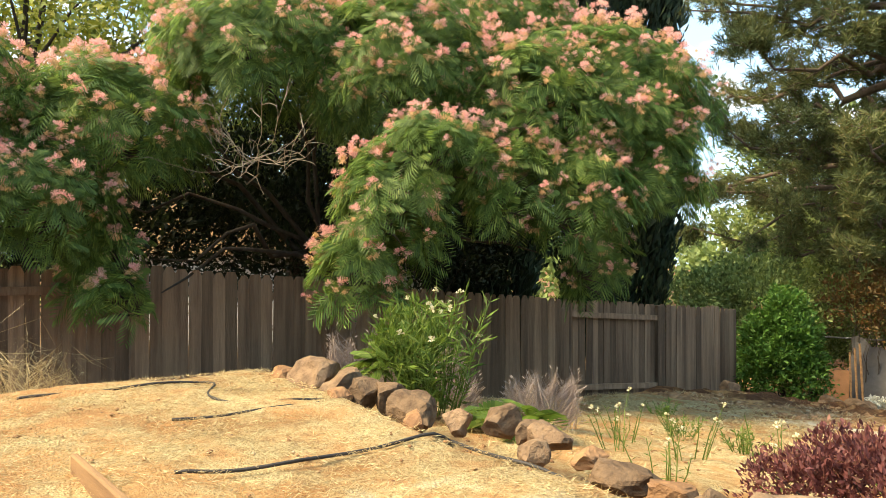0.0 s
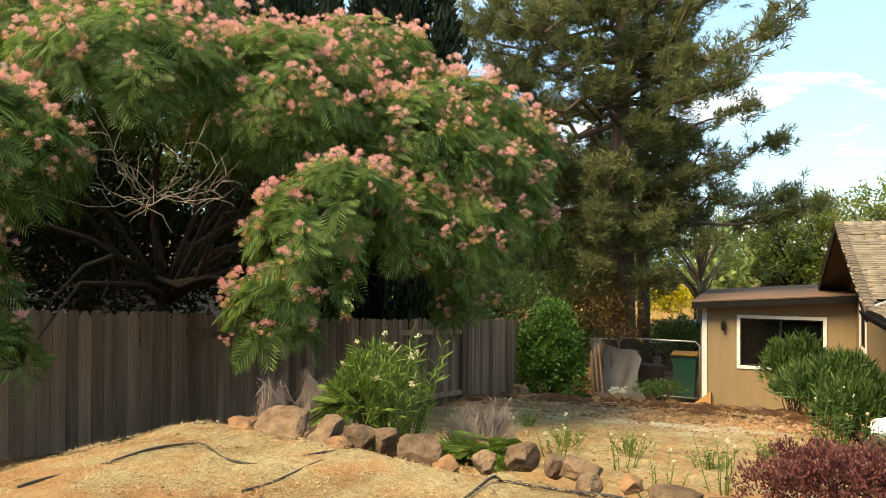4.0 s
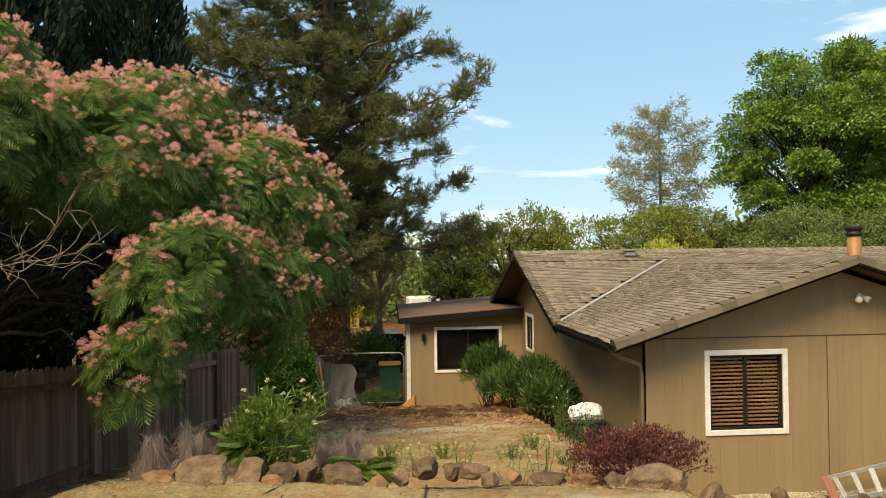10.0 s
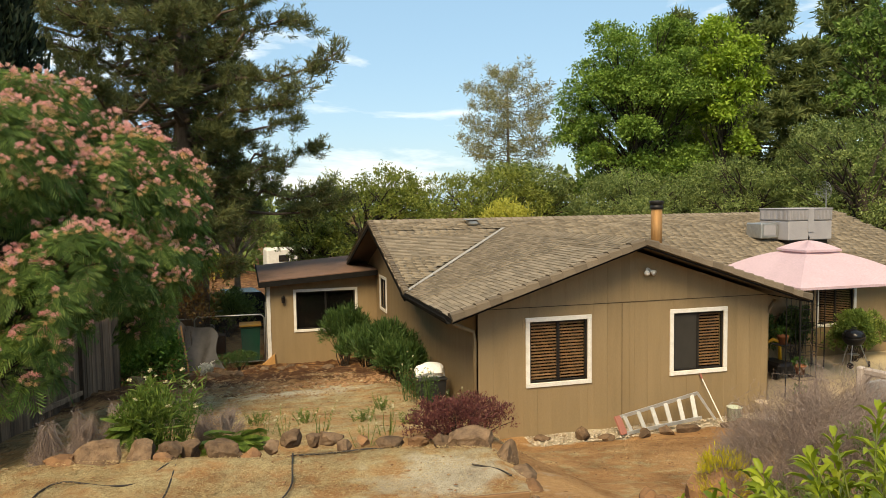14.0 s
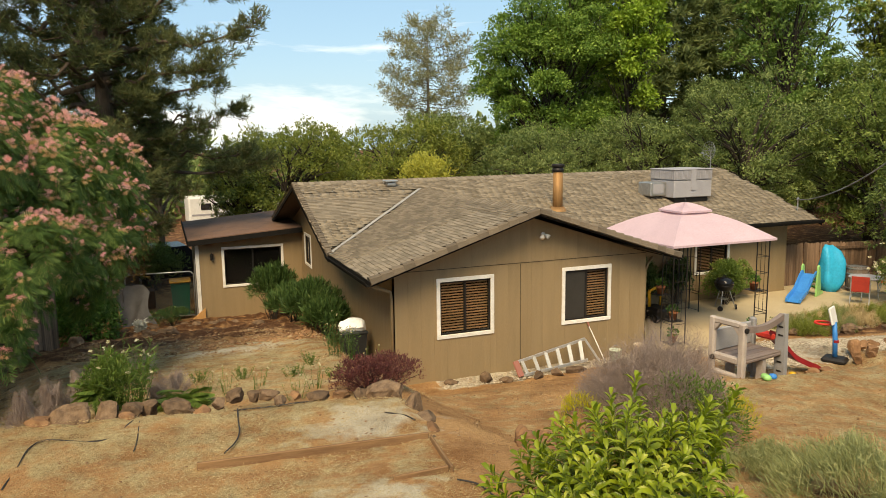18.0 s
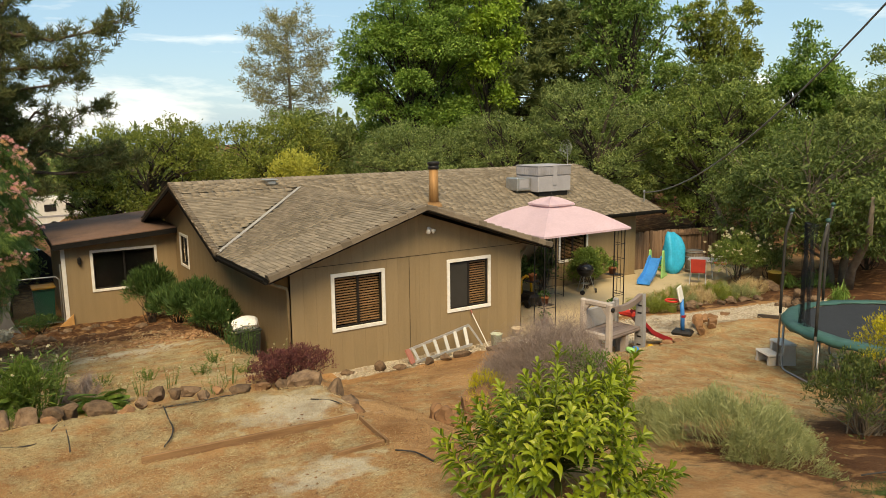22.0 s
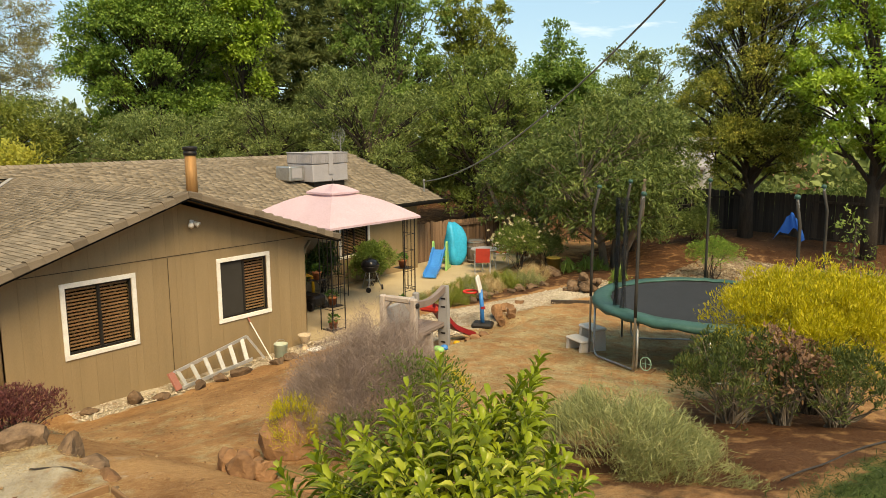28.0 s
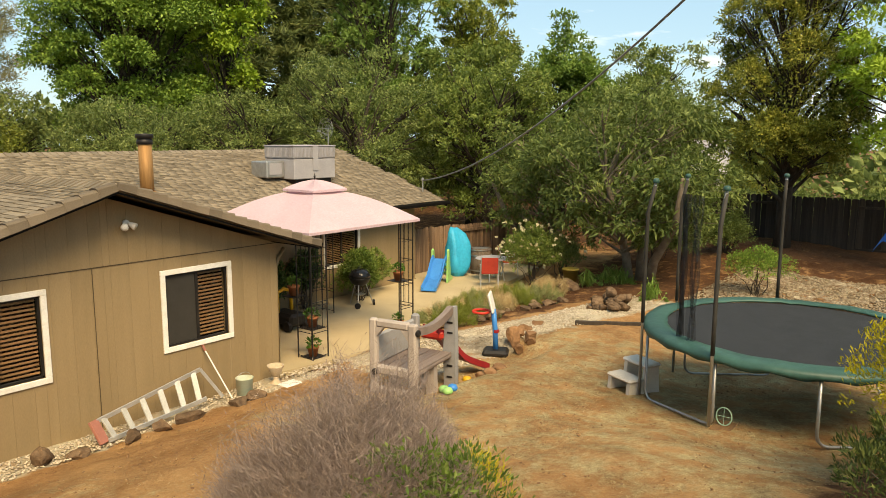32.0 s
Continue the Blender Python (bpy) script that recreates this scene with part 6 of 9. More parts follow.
# ---------- shrubs ----------
def shrub(name, label, category, x, y, blobs, leaf, n, size, width=0.42, seed=1, stems=14, bark=None, z0=None, droop=0.0, clump=0.25, per=10, up=0.3, hollow=0.5, group=""):
    """A bush: stems from the foot into its masses, and separate leaves."""
    rng = R_(seed)
    z0 = ground_z(x, y) if z0 is None else z0
    root = thing(name, label, category, group, at=(x, y, z0 - 0.03))
    s = Shape()
    for k in range(stems):
        b = blobs[k % len(blobs)]
        e = np.array(b[:3]) + unit(rng.normal(0, 1, 3)) * np.array(b[3:6]) * 0.75
        st = np.array([rng.normal(0, 0.06), rng.normal(0, 0.06), -0.03])
        s.tube(limb_path(st, e, rng, 0.06, 0.3, 4), [0.014, 0.012, 0.009, 0.006, 0.003], 5, caps=False)
    part("stems", s, bark or BARK, root, kind="stuff")
    P, O = crown_points(rng, blobs, n, clump, per, hollow)
    P[:, 2] = np.maximum(P[:, 2], 0.03)
    D = unit(O * 0.7 + rng.normal(0, 0.55, P.shape) + np.array([0, 0, up - droop]))
    N = unit(rng.normal(0, 0.6, P.shape) + np.array([0, 0, 0.8]))
    Ln = size * rng.uniform(0.6, 1.25, len(P))
    part("leaves", leaf_mesh("leaves", P, D, N, Ln, Ln * width, leaf), leaf, root, kind="stuff")
    return root


OLEANDER = leafmat("oleander_leaf", (0.038, 0.080, 0.020), (0.078, 0.140, 0.034), (0.15, 0.21, 0.065), 0.32)
BARBERRY = leafmat("purple_barberry_leaf", (0.085, 0.026, 0.026), (0.165, 0.055, 0.050), (0.25, 0.13, 0.08), 0.32)
VINE = leafmat("bright_vine_leaf", (0.045, 0.115, 0.018), (0.085, 0.190, 0.030), (0.14, 0.26, 0.05))
RUST = leafmat("rusty_dry_leaf", (0.16, 0.075, 0.022), (0.12, 0.085, 0.026), (0.10, 0.11, 0.035))
SILVER = leafmat("silvery_lavender_leaf", (0.19, 0.215, 0.085), (0.31, 0.32, 0.135), (0.44, 0.42, 0.20), 0.25)
BROOM = leafmat("yellow_broom_flower", (0.36, 0.31, 0.014), (0.54, 0.46, 0.025), (0.22, 0.25, 0.03), 0.3)
BROOMGREEN = leafmat("broom_green", (0.075, 0.110, 0.022), (0.14, 0.165, 0.036), (0.24, 0.17, 0.075), 0.3)
GREYTWIG = mat("grey_purple_twig", (0.315, 0.240, 0.205), (0.20, 0.150, 0.130), scale=4, rough=0.9, bump=0, fine=20, island=True, c3=(0.40, 0.31, 0.235))
WEEDDARK = leafmat("dusky_weed_leaf", (0.06, 0.10, 0.02), (0.11, 0.165, 0.032), (0.18, 0.20, 0.06))
WEED = leafmat("fresh_weed_leaf", (0.075, 0.125, 0.022), (0.13, 0.20, 0.035), (0.22, 0.26, 0.07))
DRYGRASS = leafmat("dry_grass_blade", (0.36, 0.25, 0.12), (0.56, 0.43, 0.23), (0.70, 0.58, 0.34), 0.2, 0.9)
CREAM = leafmat("cream_flower", (0.58, 0.50, 0.28), (0.66, 0.60, 0.42), None, 0.2, 0.8)
CITRUS = leafmat("citrus_leaf", (0.115, 0.165, 0.013), (0.29, 0.35, 0.028), (0.50, 0.52, 0.10), 0.38, 0.32)


def mound(rx, ry, h, n, rng, low=0.35, q=0.4):
    """Masses heaped into a mound."""
    out = []
    for k in range(n):
        a, r = math.tau * k * 0.618 + rng.uniform(-0.2, 0.2), math.sqrt((k + 0.5) / n) * 0.72
        zz = h * (low + (0.78 - low) * (1 - r * r) * rng.uniform(0.75, 1.1))
        out.append((rx * r * math.cos(a), ry * r * math.sin(a), zz, rx * q, ry * q, h * 0.27))
    return out


# along the side wall
for k, (ox, oy, orad, oh) in enumerate(((-0.45, 15.8, 0.72, 1.75), (-0.20, 13.7, 0.72, 1.22), (0.05, 12.3, 0.80, 1.22), (0.15, 11.2, 0.55, 0.95))):
    shrub("oleander", "leafy green oleander bush against the house wall", "shrub", ox, oy, mound(orad, orad, oh, 14, R_(80 + k)), OLEANDER, 5600, 0.19, 0.15, 80 + k, 22, up=0.8, group="oleanders along the wall")
shrub("barberry", "purple-leaved barberry bush behind the rock edge", "shrub", -0.66, 3.72, mound(0.80, 0.58, 0.66, 24, R_(90), 0.22, 0.27), BARBERRY, 12500, 0.034, 0.5, 90, 46, z0=0.34, up=0.6)
shrub("vine_bush", "round bright green vine-covered bush at the fence end", "shrub", -5.65, 15.0, mound(0.95, 0.95, 2.75, 30, R_(91), 0.02, 0.34), VINE, 18000, 0.10, 0.5, 91, 20, droop=0.4, z0=-1.75)
shrub("rusty_shrub", "shrub with rust-orange dry foliage under the pine", "shrub", -5.0, 18.3, mound(1.1, 0.9, 3.3, 14, R_(92), 0.45), RUST, 2600, 0.11, 0.45, 92, 16)
shrub("undergrowth", "dense dark green undergrowth behind the fence", "shrub", -7.6, 17.5, mound(1.9, 2.2, 3.4, 18, R_(93)), OAK, 7000, 0.12, 0.5, 93, 20)
shrub("undergrowth", "dense dark green undergrowth behind the pine", "shrub", -7.8, 22.5, mound(2.6, 2.6, 4.2, 18, R_(94)), OAK, 7000, 0.14, 0.5, 94, 20)
for k, (x, y, r, h) in enumerate(((-6.9, 20.3, 1.5, 2.5), (-8.6, 18.6, 1.6, 2.8), (-6.2, 24.0, 1.8, 2.4), (-3.9, 25.5, 1.5, 1.9), (-7.4, 15.6, 1.0, 2.2))):
    shrub("undergrowth", "shaded dark green undergrowth about the pines", "shrub", x, y, mound(r, r, h, 20, R_(770 + k), 0.10, 0.3), SHADELEAF, 6000, 0.11, 0.5, 770 + k, 14, z0=-1.9)
# dark hedge and trees over the left fence; hedge leaves carry painted shade
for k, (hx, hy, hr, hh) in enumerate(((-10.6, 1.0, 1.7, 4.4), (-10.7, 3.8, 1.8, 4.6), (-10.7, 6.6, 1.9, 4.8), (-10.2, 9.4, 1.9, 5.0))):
    shrub("dark_hedge", "evergreen hedge behind the fence, its shade put into the leaf colour", "hedge", hx, hy, mound(hr, hr, hh, 26, R_(100 + k), 0.06), SHADEDHEDGE, 15000, 0.11, 0.5, 100 + k, 16, z0=-0.4, group="hedge behind the fence")
tree("yellow_green_tree", "yellow-green tree beyond the fence", "tree", -13.0, 3.4, masses(R_(105), 5.6, 3.0, 2.8, 18), GOLD, 16000, 0.16, 0.2, z0=-0.5, seed=105, clump=0.3)
tree("shade_tree", "tall dark tree with bare upper branches behind the silk tree", "tree", -13.0, 8.5, masses(R_(106), 5.6, 3.4, 3.2, 16), OAK, 12000, 0.18, 0.25, z0=-0.5, seed=106, clump=0.3)


def cypress(x, y, tall, r, seed):
    rng = R_(seed)
    root = thing("cypress", "tall narrow dark green cypress", "tree", "cypresses behind the fence", at=(x, y, -0.9))
    part("trunk", Shape().tube([(0, 0, -0.1), (0, 0, tall * 0.6), (0, 0, tall * 0.96)], [0.2, 0.12, 0.02], 8), BARK, root, smooth=True)
    n = 36000
    t = rng.uniform(0, 1, n) ** 0.9
    a = rng.uniform(0, math.tau, n)
    prof = r * np.clip(np.sin(np.pi * (0.12 + 0.88 * t)) ** 0.55, 0.05, 1) * (1 + 0.16 * np.sin(a * 5 + t * 13) + 0.1 * np.sin(a * 9 - t * 31))
    rr = prof * rng.uniform(0.72, 1.04, n)
    P = np.stack([rr * np.cos(a), rr * np.sin(a), 0.3 + t * (tall - 0.3)], 1)
    D = unit(np.stack([np.cos(a) * 0.35, np.sin(a) * 0.35, np.ones(n)], 1) + rng.normal(0, 0.25, (n, 3)))
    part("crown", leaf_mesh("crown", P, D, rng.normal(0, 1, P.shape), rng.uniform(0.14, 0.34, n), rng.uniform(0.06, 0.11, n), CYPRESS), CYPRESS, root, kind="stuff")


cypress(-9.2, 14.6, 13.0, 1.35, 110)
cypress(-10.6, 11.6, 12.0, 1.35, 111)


# ---------- near planting of the right yard ----------
def blades(rng, x0, x1, y0, y1, n, ln_, w, lay, z_of=ground_z, mask=None):
    """Loose blades spread on the ground."""
    X, Y = rng.uniform(x0, x1, n), rng.uniform(y0, y1, n)
    if mask is not None:
        k = rng.uniform(0, 1, n) < mask(X, Y)
        X, Y = X[k], Y[k]
    n = len(X)
    Z = height(X, Y) + 0.012
    D = unit(np.stack([rng.normal(0, 1, n), rng.normal(0, 1, n), np.abs(rng.normal(lay, 0.25, n))], 1))
    return np.stack([X, Y, Z], 1), D, rng.uniform(0.5, 1.3, n) * ln_, np.full(n, w)


rng = R_(120)
P, D, Ln, Wd = blades(rng, -6.5, -0.3, -3.5, 3.9, 130000, 0.046, 0.0030, 0.16, mask=lambda X, Y: terrace(X, Y) * (0.25 + 0.75 * (np.sin(X * 3.1 + 1.7 * np.sin(Y * 2.3)) * np.sin(Y * 3.7 + X) > -0.25)))
solid("straw", leaf_mesh("straw", P, D, rng.normal(0, 1, P.shape), Ln, Wd, DRYGRASS, 0.0), DRYGRASS, "loose dry straw strewn over the terrace", "straw", kind="stuff")
P, D, Ln, Wd = blades(rng, -6.8, 0.6, 3.6, 12.6, 26000, 0.075, 0.0045, 0.5, mask=lambda X, Y: (1 - terrace(X, Y)) * (0.15 + 0.85 * (np.sin(X * 2.1 + 2 * np.sin(Y * 1.3)) * np.sin(Y * 1.7 + X) > 0)))
solid("dry_grass", leaf_mesh("dry_grass", P, D, rng.normal(0, 1, P.shape), Ln, Wd, DRYGRASS, 0.0), DRYGRASS, "sparse dry grass on the lower bed", "grass", kind="stuff")
P, D, Ln, Wd = blades(rng, 2.0, 13.5, -1.5, 6.5, 26000, 0.042, 0.0036, 0.25, mask=lambda X, Y: 0.2 + 0.8 * (np.sin(X * 1.1 + 2 * np.sin(Y * 0.9)) * np.sin(Y * 1.4 + X) > 0.1))
solid("yard_grass", leaf_mesh("yard_grass", P, D, rng.normal(0, 1, P.shape), Ln, Wd, DRYGRASS, 0.0), DRYGRASS, "thin worn dry grass on the yard", "grass", kind="stuff")
LAWN = leafmat("lawn_blade", (0.034, 0.062, 0.014), (0.060, 0.095, 0.022), (0.10, 0.125, 0.036), 0.3)
P, D, Ln, Wd = blades(rng, 1.9, 9.0, -8.0, -3.2, 36000, 0.075, 0.008, 0.9, mask=lawn_at)
solid("lawn", leaf_mesh("lawn", P, D, rng.normal(0, 1, P.shape), Ln, Wd, LAWN, 0.0), LAWN, "short green lawn with a worn edge", "lawn", kind="stuff")


def citrus():
    rng = R_(130)
    x, y = -0.45, -2.36
    z0 = ground_z(x, y)
    root = thing("citrus_bush", "young citrus bush with glossy yellow-green leaves", "shrub", at=(x, y, z0 - 0.02))
    shoots = []
    for k in range(80):
        a, r = math.tau * k * 0.618 + rng.normal(0, 0.2), math.sqrt((k + 0.5) / 80) * rng.uniform(0.75, 1.08)
        h = 1.10 * (1 - 0.50 * r ** 2.0) + 0.16 * r * math.cos(a + 0.65) + rng.normal(0, 0.13)
        shoots.append(np.array([0.84 * r * math.cos(a), 0.90 * r * math.sin(a), max(0.22, h)]))
    for k in range(44):
        a, r = math.tau * (k + rng.uniform(-0.3, 0.3)) / 44, rng.uniform(0.80, 1.10)
        shoots.append(np.array([r * math.cos(a), r * math.sin(a), rng.uniform(0.18, 0.62)]))
    shoots += [np.array(e) for e in ((0.50, -0.25, 1.28), (0.60, -0.12, 1.20), (0.95, -0.03, 1.24), (0.85, -0.08, 1.12), (0.78, 0.02, 1.02), (0.10, 0.40, 1.18), (-0.20, 1.30, 0.50), (0.05, 1.22, 0.62), (0.30, 1.25, 0.66), (-0.38, 0.72, 0.78), (-0.05, 1.05, 0.42))]
    s = Shape()
    s.tube([(0, 0, -0.05), (0.02, 0.0, 0.3), (0, 0.02, 0.55)], [0.035, 0.028, 0.02], 7)
    P, D, N, S = [], [], [], []
    for e in shoots:
        st = np.array([0, 0, 0.2 + 0.25 * rng.uniform()])
        pts = np.array(limb_path(st, e, rng, 0.05, 0.2, 4))
        s.tube([tuple(p) for p in pts], [0.010, 0.008, 0.006, 0.005, 0.003], 5, caps=False)
        ax = unit(unit(pts[4] - pts[3]) * 0.6 + np.array([0, 0, 0.7]))
        for j in range(19):
            t = j / 19
            b = pts[4] - ax * 0.34 * (1 - t)
            az = j * 2.4 + rng.uniform(0, 0.6)
            o = unit(np.cross(ax, [math.cos(az), math.sin(az), 0.3]))
            d = unit(o * (1.0 - 0.45 * t) + ax * (0.25 + 0.75 * t) + rng.normal(0, 0.12, 3))
            P.append(b), D.append(d), N.append(ax), S.append(rng.uniform(0.15, 0.235) * (1 - 0.3 * t))
    part("stems", s, BROOMGREEN, root, smooth=True, kind="stuff")
    P, D, N, S = np.array(P), np.array(D), np.array(N), np.array(S)[:, None]
    side = unit(np.cross(D, N))
    up = np.cross(side, D)
    cur = np.array([0, 0, -1.0])

    def at(t, w, lift, drop):
        return P + D * S * t + side * S * w + up * S * lift + cur * S * drop

    V = np.stack([at(0, 0, 0, 0), at(0.40, 0.135, 0.10, 0.03), at(0.40, 0, 0, 0.03), at(0.40, -0.135, 0.10, 0.03), at(0.72, 0.100, 0.06, 0.13), at(0.72, 0, -0.01, 0.13), at(0.72, -0.100, 0.06, 0.13), at(0.97, 0, 0, 0.36)], 1)
    T = np.array([(0, 1, 2), (0, 2, 3), (1, 4, 5), (1, 5, 2), (2, 5, 6), (2, 6, 3), (4, 7, 5), (5, 7, 6)])
    # the outermost leaves are pieces of their own, the rest one mass
    hi = np.argsort(-(P[:, 2] + 0.15 * np.hypot(P[:, 0], P[:, 1])))[:240]
    rest = np.setdiff1d(np.arange(len(P)), hi)
    F = (np.arange(len(rest))[:, None, None] * 8 + T).reshape(-1, 3)
    part("leaves", np_mesh("leaves", V[rest].reshape(-1, 3), F, CITRUS, True), CITRUS, root, kind="stuff")
    for i in hi:
        part("leaf", np_mesh("leaf", V[i], T, CITRUS, True), CITRUS, root)


citrus()


def stemmy(name, label, x, y, rx, ry, h, n, leaf, ln_, w, seed, spread=0.8, z0=None, category="shrub", wild=0.20):
    """A dome of very many fine upright stems."""
    rng = R_(seed)
    z0 = ground_z(x, y) if z0 is None else z0
    root = thing(name, label, category, at=(x, y, z0 - 0.02))
    nc = max(12, n // 130)
    ca, cr = rng.uniform(0, math.tau, nc), np.sqrt(rng.uniform(0, 1, nc))
    ci = rng.integers(0, nc, n)
    sp = rng.normal(0, 0.075, (n, 2)) * rng.uniform(0.3, 1.4, (n, 1))
    gx, gy = cr[ci] * np.cos(ca[ci]) + sp[:, 0], cr[ci] * np.sin(ca[ci]) + sp[:, 1]
    a, r = np.arctan2(gy, gx), np.hypot(gx, gy)
    tall = rng.uniform(0.78, 1.16, nc)[ci]
    lump = 1 + 0.16 * np.sin(a * 3 + 1) + 0.10 * np.sin(a * 7 + 2)
    top = h * (1 - 0.72 * r ** 2.4) * (1 + 0.10 * np.sin(a * 4 + r * 6)) * rng.uniform(0.70, 1.06, n) * tall
    top = np.maximum(top, 0.05)
    E = np.stack([rx * r * lump * np.cos(a), ry * r * lump * np.sin(a), top], 1)
    D = unit(np.stack([np.cos(a) * r * spread, np.sin(a) * r * spread, np.full(n, 0.75)], 1) + np.concatenate([sp, np.zeros((n, 1))], 1) * 3 + rng.normal(0, wild, (n, 3)))
    L_ = np.minimum(ln_ * rng.uniform(0.6, 1.2, n), top * 1.1)
    part("stems", leaf_mesh("stems", E - D * L_[:, None], D, rng.normal(0, 1, E.shape), L_, np.full(n, w), leaf, 0.0), leaf, root, kind="stuff")
    k = rng.uniform(0, 1, n) < 0.10
    part("flower_spikes", leaf_mesh("flower_spikes", E[k], D[k], rng.normal(0, 1, E[k].shape), np.full(k.sum(), 0.05), np.full(k.sum(), w * 1.8), leaf, 0.0), leaf, root, kind="stuff")
    return root, rng


b, rng = stemmy("lavender_bush", "large greyish-purple lavender bush gone to seed", 2.40, 0.95, 1.12, 1.12, 1.38, 62000, GREYTWIG, 0.26, 0.0026, 140, 0.8, wild=0.38)
P, O = crown_points(rng, [(-0.20, -0.62, 0.92, 0.36, 0.34, 0.28), (0.12, -0.78, 0.78, 0.36, 0.34, 0.34), (-0.40, -0.72, 0.50, 0.40, 0.38, 0.40), (0.0, -0.92, 0.42, 0.46, 0.30, 0.36), (0.42, -0.70, 0.50, 0.34, 0.34, 0.34), (-0.80, -0.40, 0.35, 0.3, 0.35, 0.3)], 3600, 0.30, 8)
part("leaves", leaf_mesh("leaves", P, unit(O + rng.normal(0, 0.6, P.shape) + [0, 0, 0.5]), rng.normal(0, 1, P.shape), rng.uniform(0.04, 0.075, len(P)), rng.uniform(0.014, 0.026, len(P)), WEED), WEED, b, "green weeds grown through", kind="stuff")
P, O = crown_points(rng, [(-0.95, 0.35, 0.40, 0.28, 0.26, 0.32), (0.95, -0.35, 0.35, 0.28, 0.28, 0.30), (-0.75, 0.70, 0.30, 0.2, 0.2, 0.22)], 3000, 0.25, 8)
part("side_shoots", leaf_mesh("side_shoots", P, unit(O * 0.5 + rng.normal(0, 0.4, P.shape) + [0, 0, 0.8]), rng.normal(0, 1, P.shape), rng.uniform(0.05, 0.10, len(P)), np.full(len(P), 0.007), BROOM), BROOMGREEN, b, "yellow-green side shoots", kind="stuff")
stemmy("silver_lavender", "low silvery green lavender clump", 2.75, -2.05, 0.80, 1.30, 0.64, 15000, SILVER, 0.20, 0.0058, 141, wild=0.36)
stemmy("silver_lavender", "low silvery green lavender clump, dry at one side", 2.55, -0.75, 0.55, 0.5, 0.46, 4800, SILVER, 0.18, 0.0058, 142, wild=0.36)

shrub("broom_bush", "broom bush covered in yellow flowers", "shrub", 6.55, -2.9, mound(1.62, 1.50, 1.95, 44, R_(150), 0.38, 0.24), BROOM, 56000, 0.056, 0.24, 150, 40, up=0.7, clump=0.22, per=26)
DRYLEAF = leafmat("dry_brown_leaf", (0.15, 0.080, 0.045), (0.27, 0.160, 0.100), (0.36, 0.24, 0.15), 0.2, 0.8)
DUSTY = leafmat("dusty_dark_leaf", (0.050, 0.075, 0.018), (0.115, 0.140, 0.034), (0.26, 0.20, 0.075), 0.3)
shrub("green_shrub", "dusty green shrub with dry brown tips", "shrub", 4.75, -2.45, mound(0.95, 0.80, 1.12, 24, R_(151), 0.10, 0.24), DUSTY, 7500, 0.062, 0.26, 151, 50, up=0.6, clump=0.20, per=14, bark=BARK_PALE)
shrub("green_shrub", "dusty green shrub below the yellow broom", "shrub", 5.15, -3.45, mound(0.90, 0.75, 0.98, 22, R_(152), 0.10, 0.24), DUSTY, 6000, 0.062, 0.26, 152, 50, up=0.6, clump=0.20, per=14, bark=BARK_PALE)
shrub("dry_shrub", "half-dead shrub with curled brown leaves", "shrub", 4.95, -2.95, mound(0.60, 0.55, 1.10, 10, R_(153), 0.45, 0.26), DRYLEAF, 1100, 0.065, 0.5, 153, 40, up=0.2, bark=BARK_PALE)


# ---------- rocks ----------
krng = np.random.default_rng(400)


def rock_shape(sx, sy, sz, seed, cuts=11):
    """A broken lava stone: a lumpy ball cut by a few flat faces."""
    rng = R_(seed)
    bm = bmesh.new()
    bmesh.ops.create_icosphere(bm, subdivisions=3, radius=1.0)
    planes = [(unit(rng.normal(0, 1, 3)), rng.uniform(0.50, 0.82)) for _ in range(cuts)]
    off = rng.uniform(0, 50, 3)
    for v in bm.verts:
        p = np.array(v.co)
        for n, d in planes:
            k = p @ n
            if k > d:
                p = p - n * (k - d)
        q = Vector(p + off)
        p = p * (1.12 + 0.20 * noise.noise(q * 1.3) + 0.13 * noise.noise(q * 3.6) + 0.07 * noise.noise(q * 8.0))
        v.co = (p[0] * sx / 2, p[1] * sy / 2, p[2] * sz / 2)
    me = bpy.data.meshes.new("rock")
    bm.to_mesh(me)
    bm.free()
    me.materials.append(ROCK)
    return me


def rock(x, y, sx, sy, sz, seed, group="rocks edging the terrace", label="rough brown lava rock in the terrace edge", sunk=0.3, rz=None, z=None):
    me = rock_shape(sx, sy, sz, seed)
    zz = ground_z(x, y) if z is None else z
    rz = (seed * 67) % 360 if rz is None else rz
    ob = new("rock", me)
    ob.matrix_basis = pose(x, y, zz + sz * (0.5 - sunk), 0, 0, rz)
    return tagged(ob, label, "rock", group)


